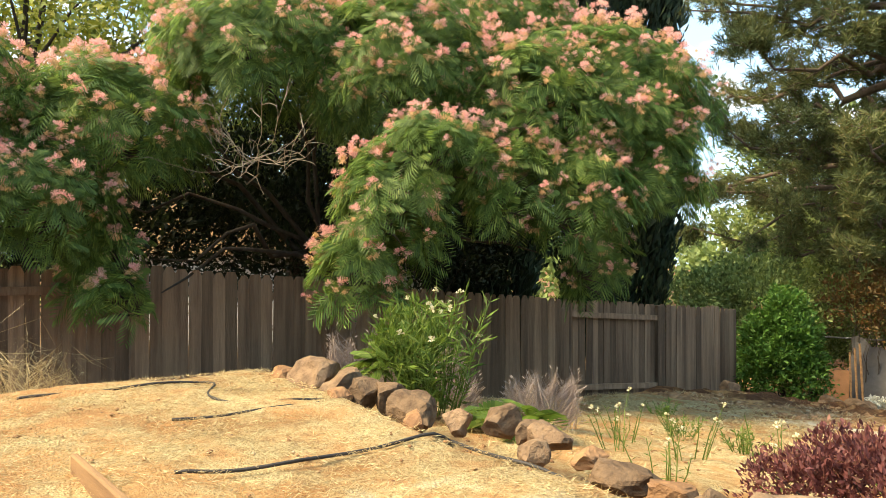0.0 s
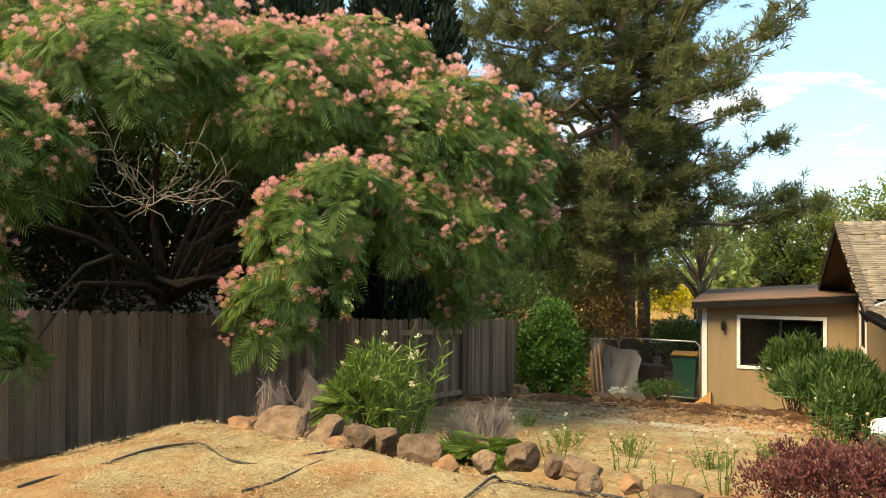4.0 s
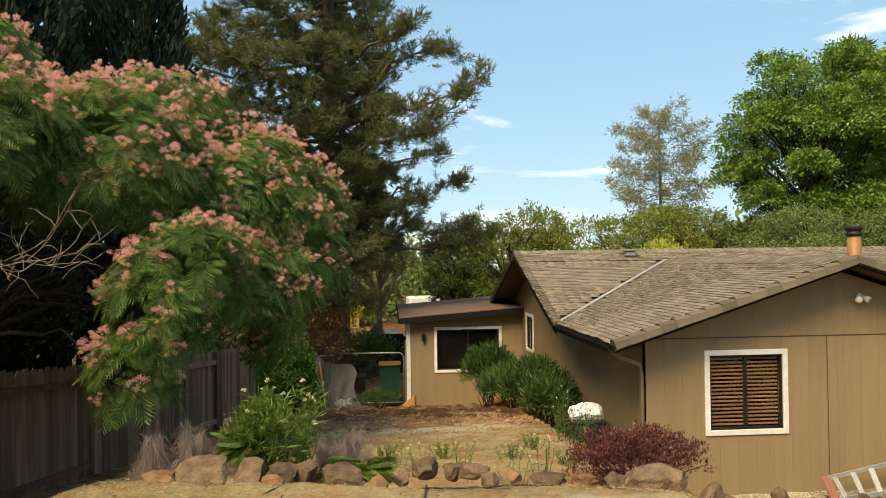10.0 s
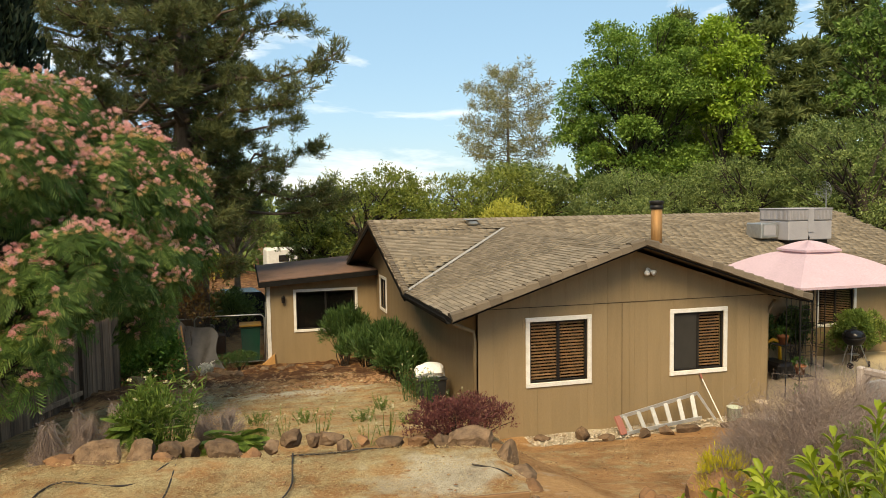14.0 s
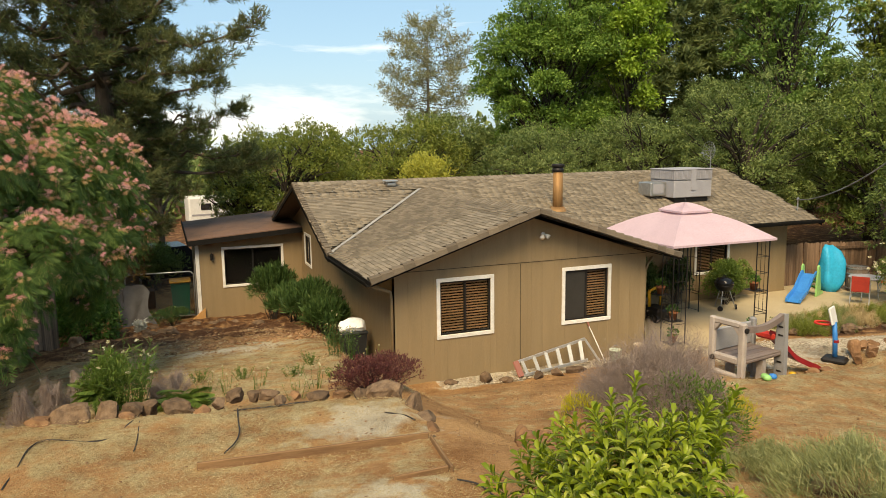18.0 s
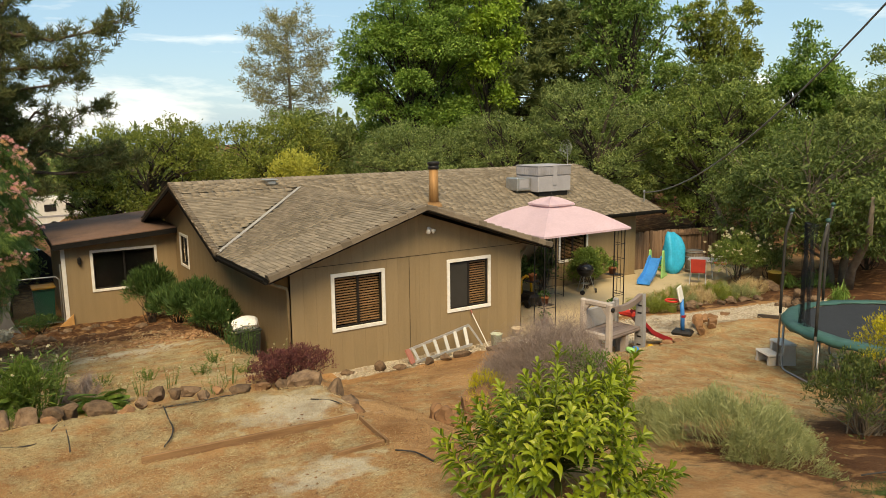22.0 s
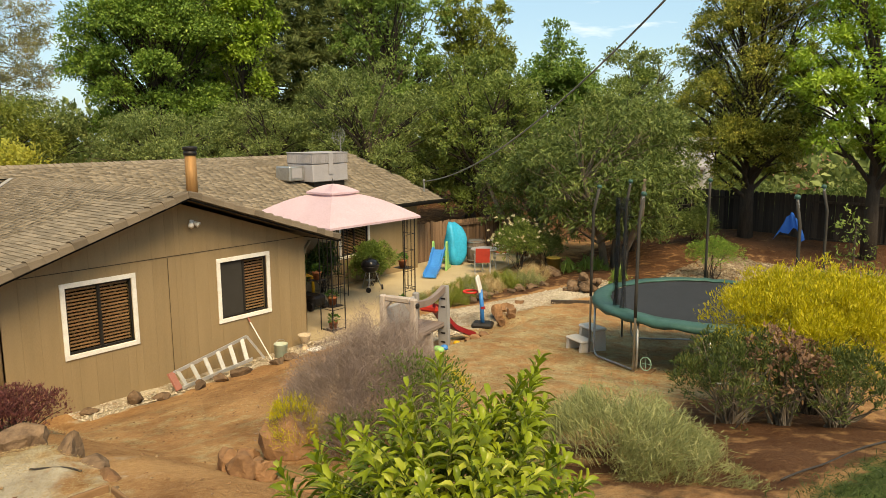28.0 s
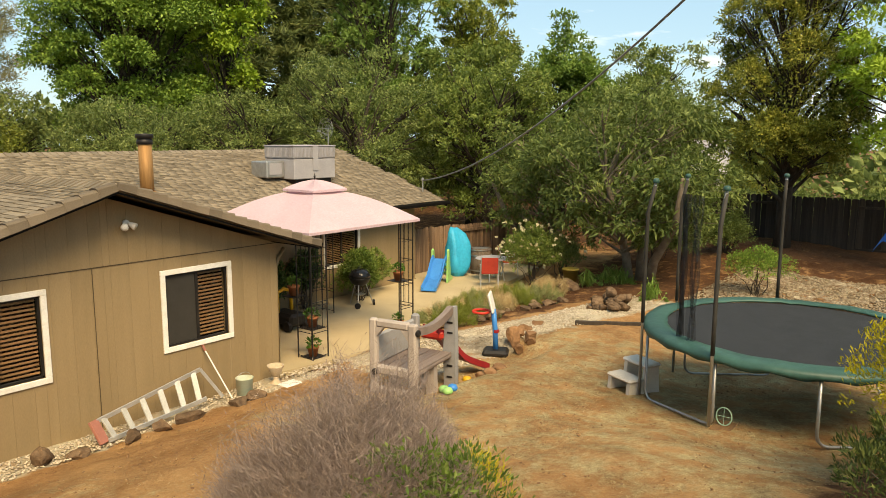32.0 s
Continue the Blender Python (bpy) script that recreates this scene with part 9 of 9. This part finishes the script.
# ---------- play set ----------
GREYPL = mat("weathered_beige_plastic", (0.40, 0.345, 0.305), (0.31, 0.265, 0.235), scale=3, rough=0.6, bump=0.12)
LILACPL = mat("grey_lilac_plastic", (0.27, 0.265, 0.265), (0.22, 0.215, 0.215), scale=3, rough=0.6, bump=0.1)
DECKPL = mat("grey_brown_plastic", (0.22, 0.170, 0.148), (0.16, 0.122, 0.105), scale=3, rough=0.6, bump=0.2, stretch=(1, 8, 1))
REDCH = mat("red_slide_plastic", (0.30, 0.022, 0.028), (0.22, 0.016, 0.020), rough=0.35, bump=0.04)
BRIGHTRED = mat("bright_red_plastic", (0.62, 0.045, 0.030), (0.50, 0.036, 0.024), rough=0.4, bump=0.04)
pg = -1.0
ps = thing("play_climber", "weathered beige plastic play climber with a raised deck", "play set", at=pose(7.79, 4.95, pg, 0, 0, 10))
end = part("end_panel", Shape().box((-0.66, -0.36, 0.72), (0.13, 0.15, 1.44), ch=0.03), GREYPL, ps, "beige end frame with a window opening")
part("post", Shape().box((-0.66, 0.36, 0.73), (0.12, 0.14, 1.46), ch=0.03), GREYPL, end)
for z, h in ((1.39, 0.13), (0.63, 0.15), (0.30, 0.10)):
    part("crossbar", Shape().box((-0.66, 0.0, z), (0.115, 0.60, h), ch=0.03), GREYPL, end)
for k in (-1, 1):
    part("corner_gusset", Shape().prism([(-0.66, k * 0.30, 1.33), (-0.66, k * 0.16, 1.33), (-0.66, k * 0.30, 1.16)][::k], (-0.05, 0, 0), (0.05, 0, 0)), GREYPL, end)
panel = part("side_panel", Shape().prism([(0.66, -0.46, 0.0), (0.66, -0.24, 0.0), (0.66, -0.22, 0.70), (0.66, -0.27, 1.44), (0.66, -0.43, 1.46), (0.66, -0.46, 0.70)], (-0.06, 0, 0), (0.06, 0, 0)), LILACPL, ps, "tall grey end panel with footholds")
for z in (0.22, 0.42, 1.00, 1.18):
    part("slot", Shape().box((0.595, -0.35, z), (0.012, 0.11, 0.035), ch=0.004), BLACKIRON, panel)
part("back_post", Shape().box((0.66, 0.36, 0.62), (0.12, 0.14, 1.24), ch=0.03), LILACPL, ps)
rail = Shape()
vs = []
for k in range(11):
    u = k / 10
    z = 1.31 - 0.07 * math.sin(math.pi * u) + 0.10 * u ** 2.2
    vs += [(-0.60 + 1.20 * u, -0.41, z - 0.07), (-0.60 + 1.20 * u, -0.31, z - 0.07), (-0.60 + 1.20 * u, -0.31, z + 0.06), (-0.60 + 1.20 * u, -0.41, z + 0.06)]
rail.add(vs, [(4 * k + q, 4 * k + 4 + q, 4 * k + 4 + (q + 1) % 4, 4 * k + (q + 1) % 4) for k in range(10) for q in range(4)] + [(0, 1, 2, 3), (43, 42, 41, 40)])
part("side_rail", rail, DECKPL, ps, "sagging grey-brown handrail")
part("back_panel", Shape().box((0.0, 0.37, 0.92), (1.20, 0.07, 0.50), ch=0.03), LILACPL, ps)
part("deck", Shape().box((0, 0.0, 0.61), (1.19, 0.80, 0.09), ch=0.03), DECKPL, ps)
for k in range(4):
    part("deck_board", Shape().box((0.0, -0.30 + 0.20 * k, 0.662), (1.16, 0.18, 0.02), ch=0.006), DECKPL, ps)
part("support", Shape().prism([(0.0, -0.30, 0.0), (0.16, -0.30, 0.0), (0.13, -0.30, 0.57), (0.03, -0.30, 0.57)], (0, -0.06, 0), (0, 0.08, 0)), GREYPL, ps)
part("support", Shape().prism([(-0.20, 0.30, 0.0), (-0.04, 0.30, 0.0), (-0.07, 0.30, 0.57), (-0.17, 0.30, 0.57)], (0, -0.06, 0), (0, 0.08, 0)), GREYPL, ps)
part("step_panel", Shape().box((0.40, 0.05, 0.30), (0.34, 0.06, 0.56), ch=0.02), LILACPL, ps)
part("knob", Shape().lathe([(0.055, 0), (0.055, 0.04), (0.03, 0.05), (0.0, 0.05)], 14, m=pose(-0.66, -0.43, 1.30, 90, 0, 0)), BLACKIRON, ps, "dark round knob")
part("knob", Shape().lathe([(0.055, 0), (0.055, 0.04), (0.03, 0.05), (0.0, 0.05)], 14, m=pose(-0.715, 0.30, 0.60, 0, -90, 0)), BLACKIRON, ps, "dark round knob")
rs = thing("play_slide", "red plastic slide from the climber deck", "slide")
chute(rs, (8.36, 5.06, -0.02), (9.62, 4.86, -0.92), 0.38, REDCH)
part("entry_lip", Shape().box((0, 0, 0), (0.12, 0.46, 0.17), ch=0.05, m=pose(8.36, 5.04, -0.06, 0, 0, 10)), BRIGHTRED, rs, "bright red raised lip at the slide's head")
hp = thing("toy_hoop", "toy basketball hoop on a blue post", "basketball hoop", at=pose(10.76, 5.30, ground_z(10.76, 5.30), 0, 0, 118))
part("base", Shape().box((0, 0, 0.07), (0.52, 0.42, 0.14), ch=0.05), BLACKIRON, hp)
part("post", Shape().tube([(0, 0, 0.1), (0.02, 0, 0.55), (0.06, 0.0, 0.95)], 0.055, 8), BLUEPL, hp, "blue post", smooth=True)
part("backboard", Shape().box((0, 0, 0), (0.05, 0.44, 0.40), ch=0.02, m=pose(0.10, 0, 1.10, 0, 14, 0)), WHITE, hp, "white backboard")
part("collar", Shape().lathe([(0.065, 0.48), (0.065, 0.54)], 12), REDCH, hp)
part("rim", Shape().tube([(0.30 + 0.17 * math.cos(a), 0.17 * math.sin(a), 0.90) for a in [math.tau * k / 18 for k in range(19)]], 0.028, 6, caps=False), BRIGHTRED, hp, "red rim", smooth=True)
for k, (x, y, c) in enumerate(((7.40, 3.86, BLUEPL), (7.26, 3.92, GREENPL), (7.20, 3.80, GREENPL), (8.45, 4.35, YEL))):
    solid("toy", Shape().lathe([(0.0, 0.0), (0.06, 0.01), (0.085, 0.05), (0.06, 0.10), (0.0, 0.115)], 12, (x, y, ground_z(x, y))), c, "small bright plastic toy on the ground", "toy", "toys by the climber", smooth=True)
st = thing("plastic_step", "beige two-tread plastic step stool", "step stool", at=pose(9.54, 1.85, ground_z(9.54, 1.85), 0, 0, -25) @ Matrix.Diagonal((0.9, 0.9, 0.9, 1)))
STEPPL = mat("pale_beige_plastic", (0.64, 0.58, 0.50), (0.55, 0.49, 0.42), rough=0.55, bump=0.08)
part("lower_tread", Shape().box((-0.20, 0, 0.27), (0.34, 0.62, 0.07), ch=0.03), STEPPL, st)
part("upper_tread", Shape().box((0.16, 0, 0.50), (0.36, 0.62, 0.07), ch=0.03), STEPPL, st)
for sy in (-0.24, 0.24):
    part("side", Shape().prism([(-0.36, sy, 0), (0.34, sy, 0), (0.30, sy, 0.47), (0.02, sy, 0.47), (0.0, sy, 0.25), (-0.34, sy, 0.24)], (0, -0.04, 0), (0, 0.04, 0)), STEPPL, st)
hm = thing("small_hoop_toy", "mint green wire hoop on a flat board", "toy", at=Matrix.Translation((8.34, 0.10, ground_z(8.34, 0.10))) @ Matrix.Diagonal((0.72, 0.72, 0.72, 1)))
part("board", Shape().box((0, 0, 0.03), (0.62, 0.34, 0.025), ch=0.005), TIMBER, hm)
part("ring", Shape().tube([(0.05, 0.14 * math.cos(a), 0.22 + 0.17 * math.sin(a)) for a in [math.tau * k / 20 for k in range(21)]], 0.012, 5, caps=False).tube([(0.05, -0.14, 0.22), (0.05, 0.14, 0.22)], 0.006, 4).tube([(0.05, 0, 0.06), (0.05, 0, 0.38)], 0.006, 4), mat("mint_wire", (0.35, 0.55, 0.42), (0.28, 0.46, 0.35), rough=0.4, bump=0), hm)

# ---------- fences and things beyond ----------
pf = thing("fence", "brown board fence at the end of the patio", "fence", at=None)
fence_run(pf, (16.3, 12.7), (23.5, 12.2), lambda u: 0.28 + 0.05 * math.sin(u), lambda u: -1.25, (0, -1), post_every=2.4)
bf = thing("fence", "dark stained board fence at the back of the garden", "fence")
fence_run(bf, (27.5, -9.0), (28.3, 9.5), lambda u: 1.20, lambda u: -0.95, (-1, 0), board_w=0.2, post_every=2.6, wood=mat("dark_stained_fence_wood", (0.060, 0.045, 0.036), (0.030, 0.023, 0.019), scale=2.2, rough=0.92, bump=0.7, fine=40, spread=0.40, stretch=(5, 5, 0.5)))
nh = thing("neighbour_house", "pale grey neighbouring house behind trees", "house", at=pose(51.0, 19.6, -2.6, 0, 0, 14))
GREYWALL = mat("pale_grey_stucco", (0.48, 0.47, 0.45), (0.40, 0.39, 0.37), rough=0.85, bump=0.15)
part("wall", Shape().prism([(-5, 0, 0), (5, 0, 0), (5, 0, 3.9), (0, 0, 5.6), (-5, 0, 3.9)], (0, -6, 0), (0, 6, 0)), GREYWALL, nh)
part("roof", Shape().add([(-5.6, -6.6, 3.75), (0, -6.6, 5.75), (0, 6.6, 5.75), (-5.6, 6.6, 3.75), (-5.6, -6.6, 3.6), (0, -6.6, 5.6), (0, 6.6, 5.6), (-5.6, 6.6, 3.6)], [(0, 1, 2, 3), (7, 6, 5, 4), (0, 4, 5, 1), (2, 6, 7, 3), (0, 3, 7, 4)]), ACGREY, nh)
part("roof", Shape().add([(5.6, -6.6, 3.75), (0, -6.6, 5.76), (0, 6.6, 5.76), (5.6, 6.6, 3.75), (5.6, -6.6, 3.6), (0, -6.6, 5.61), (0, 6.6, 5.61), (5.6, 6.6, 3.6)], [(3, 2, 1, 0), (4, 5, 6, 7), (1, 5, 4, 0), (3, 7, 6, 2), (4, 7, 3, 0)]), ROLL, nh)
part("chimney", Shape().box((-2.2, 3, 5.6), (0.9, 0.9, 1.6), ch=0.03).box((-2.2, 3, 6.5), (0.45, 0.45, 0.4)), GREYWALL, nh)
w_ = part("window", Shape().box((-5.03, -1.5, 2.2), (0.06, 2.0, 1.3)), WHITE, nh)
part("pane", Shape().box((-5.07, -1.5, 2.2), (0.03, 1.8, 1.1)), DARKGLASS, w_)
nr = thing("neighbour_house", "neighbouring house with a tan shingle roof beyond the fence", "house", at=pose(-19.0, 12.5, -0.5, 0, 0, 20))
TANROOF = mat("tan_shingle_far", (0.33, 0.23, 0.135), (0.24, 0.16, 0.095), scale=2, rough=0.95, bump=0.4, stretch=(1, 6, 1))
part("wall", Shape().box((0, 0, 1.2), (8, 10, 2.4)), GREYWALL, nr)
part("roof", Shape().prism([(-4.8, 0, 2.3), (0, 0, 4.4), (4.8, 0, 2.3)], (0, -5.6, 0), (0, 5.6, 0)), TANROOF, nr)

# gate corner between the pine and the lean-to
gt = thing("chain_link_gate", "half-open chain-link gate in a galvanised tube frame", "gate")
gz0 = -1.72
s = Shape()
c4 = [(-4.75, 19.1), (-2.62, 18.95)]
part("gate_frame", Shape().tube([(*c4[0], gz0), (*c4[0], gz0 + 1.5), (c4[0][0] + 0.1, c4[0][1], gz0 + 1.6), (c4[1][0] - 0.1, c4[1][1], gz0 + 1.6), (*c4[1], gz0 + 1.5), (*c4[1], gz0)], 0.025, 7).tube([(*c4[0], gz0 + 0.1), (*c4[1], gz0 + 0.1)], 0.02, 6), METAL, gt, smooth=True)
for k in range(30):
    u = k / 30
    for sgn in (-1, 1):
        x0 = c4[0][0] + (c4[1][0] - c4[0][0]) * u
        x1 = x0 + sgn * 0.9
        t1 = 1.0
        if x1 > c4[1][0]:
            t1 = (c4[1][0] - x0) / (x1 - x0)
        if x1 < c4[0][0]:
            t1 = (c4[0][0] - x0) / (x1 - x0)
        s.tube([(x0, 19.03, gz0 + 0.1), (x0 + (x1 - x0) * t1, 19.03, gz0 + 0.1 + 1.45 * t1)], 0.0022, 3, caps=False)
part("mesh_wire", s, mat("dull_fence_wire", (0.16, 0.16, 0.155), (0.10, 0.10, 0.10), rough=0.6, bump=0, metal=0.4), gt, kind="stuff")
part("gate_post", Shape().tube([(-2.56, 18.9, gz0 - 0.1), (-2.56, 18.9, gz0 + 2.0)], 0.032, 8), METAL, gt)
for (a_, b_) in (((-6.2, 18.9), (-4.8, 19.1)),):
    part("top_rail", Shape().tube([(*a_, gz0 + 1.55), (*b_, gz0 + 1.55)], 0.02, 6), METAL, gt)
# bin green and lid yellow are darkened to paint the pine's shade
gbin = wheelie(-3.05, 19.75, -1.75, 0.62, 0.7, 1.15, mat("shade_darkened_bin_green", (0.010, 0.062, 0.040), (0.008, 0.05, 0.032), rough=0.45, bump=0.05), "tall dark green wheeled bin with yellow lid", False)
part("lid", Shape().box((0, -0.03, 1.21), (0.70, 0.78, 0.06), ch=0.02), mat("shade_dulled_yellow_plastic", (0.30, 0.17, 0.025), (0.24, 0.135, 0.02), rough=0.6, bump=0.05), gbin, "yellow lid, coloured dull for the pine's shade")
TARP = mat("grey_tarp", (0.085, 0.080, 0.078), (0.05, 0.047, 0.045), scale=2, rough=0.6, bump=0.5, fine=9)
s = Shape()
vs, fs = [], []
for j in range(13):
    for i in range(13):
        u, v = i / 12, j / 12
        x = -5.4 + 1.35 * u + 0.10 * math.sin(5 * v + 9 * u) + 0.25 * v * (u - 0.3)
        y = 18.3 - 0.5 * v - 0.12 * math.sin(7 * u + 2 * v)
        vs.append((x, y, -1.72 + 1.65 * (1 - v) * (1 - 0.25 * u) + 0.04 * math.sin(11 * u) + 0.05 * math.sin(17 * u + 3 * v)))
fs = [(j * 13 + i, j * 13 + i + 1, (j + 1) * 13 + i + 1, (j + 1) * 13 + i) for j in range(12) for i in range(12)]
tp = solid("tarp", s.add(vs, fs), TARP, "grey tarpaulin draped over a stack by the gate", "tarpaulin", smooth=True)
solid("stack", Shape().box((-4.75, 18.75, -1.1), (1.2, 0.7, 1.35), ch=0.05), BARK, "dark stack of boards under the tarpaulin", "stack")
solid("leaning_board", Shape().box((0, 0, 0.42), (0.42, 0.03, 0.84)), mat("orange_plywood", (0.28, 0.13, 0.06), (0.20, 0.10, 0.045), rough=0.8, bump=0.2), "orange-brown plywood board leaning by the bush", "board", m=pose(-5.35, 17.3, -1.55, -14, 0, 15))
for k in range(3):
    solid("leaning_pole", Shape().tube([(-5.05 + 0.12 * k, 17.2, -1.6), (-5.25 + 0.1 * k, 17.75, -0.35 + 0.1 * k)], 0.025, 6), TIMBER, "weathered pole leaning by the stack", "pole", "leaning poles")
solid("wood_wedge", Shape().prism([(-2.75, 18.6, -1.70), (-2.32, 18.6, -1.70), (-2.32, 18.6, -1.35)], (0, 0, 0), (0, 0.08, 0)), mat("fresh_orange_wood", (0.55, 0.30, 0.11), (0.45, 0.24, 0.09), rough=0.7, bump=0.1), "orange wood wedge by the corner board", "wood")
solid("wood_crate", Shape().box((-4.3, 22.2, -1.6), (0.8, 0.6, 0.7), ch=0.02), mat("brown_crate", (0.14, 0.075, 0.045), (0.10, 0.055, 0.03), rough=0.85, bump=0.3), "brown wooden crate beyond the gate", "crate")


def vehicle(x, y, z, rz, ln_, w, h, paint, label, name, van=False):
    r = thing(name, label, "vehicle", at=pose(x, y, z, 0, 0, rz))
    s = Shape()
    if van:
        s.box((0, 0, h * 0.56), (ln_, w, h * 0.80), ch=0.12)
    else:
        s.prism([(-ln_ / 2, 0, 0.35), (ln_ / 2, 0, 0.35), (ln_ / 2, 0, 0.85), (ln_ * 0.30, 0, 0.95), (ln_ * 0.16, 0, h), (-ln_ * 0.14, 0, h), (-ln_ * 0.17, 0, 0.95), (-ln_ / 2, 0, 0.95)], (0, -w / 2, 0), (0, w / 2, 0))
    part("body", s, paint, r)
    for sx in (-0.3, 0.3):
        for sy in (-0.5, 0.5):
            t_ = part("wheel", Shape().lathe([(0.12, -0.1), (0.33, -0.1), (0.35, 0), (0.33, 0.1), (0.12, 0.1)], 16, m=pose(sx * ln_, sy * w, 0.35, 90)), BLACKIRON, r)
            part("rim", Shape().lathe([(0.0, -0.11), (0.17, -0.11), (0.17, 0.11), (0.0, 0.11)], 12, m=pose(sx * ln_, sy * w, 0.35, 90)), METAL, t_)
    if van:
        for k in range(4):
            part("window", Shape().box((-ln_ * 0.32 + k * ln_ * 0.2, -w / 2 - 0.01, h * 0.66), (ln_ * 0.11, 0.03, h * 0.2), ch=0.01), DARKGLASS, r)
        part("stripe", Shape().box((0, -w / 2 - 0.012, h * 0.42), (ln_ * 0.94, 0.02, 0.12)), ACGREY, r)
    else:
        part("window", Shape().box((0.0, -w / 2 - 0.005, h * 0.80), (ln_ * 0.22, 0.02, h * 0.2)), DARKGLASS, r)
    return r


vehicle(-3.4, 27.5, -2.0, 10, 4.6, 1.8, 1.7, mat("black_car_paint", (0.012, 0.012, 0.014), (0.02, 0.02, 0.022), rough=0.25, bump=0), "black pickup parked beyond the gate", "pickup")
vehicle(1.9, 52.6, -2.4, 6, 7.0, 2.2, 2.5, WHITE, "white travel trailer parked in the distance", "travel_trailer", True)
nh2 = thing("neighbour_house", "ochre neighbouring house with brown roof far behind", "house", at=pose(-10.5, 55.0, -2.6, 0, 0, 12))
part("wall", Shape().box((0, 0, 1.3), (9, 8, 2.6)), mat("ochre_stucco", (0.46, 0.31, 0.12), (0.4, 0.27, 0.1), rough=0.85, bump=0.1), nh2)
part("roof", Shape().prism([(-5.2, 0, 2.5), (0, 0, 4.3), (5.2, 0, 2.5)], (0, -4.6, 0), (0, 4.6, 0)), TANROOF, nh2)
shrub("yellow_shrub", "yellow-leaved shrub in the distance", "shrub", -5.6, 40.0, mound(1.6, 1.4, 2.6, 10, R_(730)), BROOM, 2400, 0.2, 0.5, 730, 8, z0=-2.0)
shrub("yellow_shrub", "pale yellow shrub behind the roof", "shrub", 9.1, 28.1, mound(1.6, 1.4, 5.0, 12, R_(731), 0.7), leafmat("pale_yellow_leaf", (0.36, 0.36, 0.05), (0.46, 0.45, 0.09)), 5000, 0.14, 0.5, 731, 8, z0=-1.8)
CLOTH = mat("bright_blue_cloth", (0.02, 0.15, 0.55), (0.015, 0.11, 0.42), rough=0.8, bump=0.3)
s = Shape()
vs, fs = [], []
for j in range(9):
    for i in range(13):
        u, v = i / 12 - 0.5, j / 8
        a = math.radians(-34) + u * (0.18 + 0.26 * v)
        r = 1.86 + 0.02 * math.sin(i * 1.7 + v * 3)
        vs.append((TX + r * math.cos(a), TY + r * math.sin(a), 2.14 - 0.16 * abs(u) * 2 - v * (0.34 + 0.08 * math.sin(i * 1.1) + 0.06 * (u > 0.2))))
fs = [(j * 13 + i, j * 13 + i + 1, (j + 1) * 13 + i + 1, (j + 1) * 13 + i) for j in range(8) for i in range(12)]
solid("hanging_cloth", s.add(vs, fs), CLOTH, "bright blue cloth hung inside the trampoline net", "cloth", smooth=True)
cable((16.6, 12.0, 1.95), (4.28, -4.78, 8.28), 1.16, 0.018, "black twisted service cable to the roof corner")
cable((49.8, 26.7, 1.37), (6.5, -10.3, 9.54), 0.29, 0.011, "thin black overhead cable above the yard")
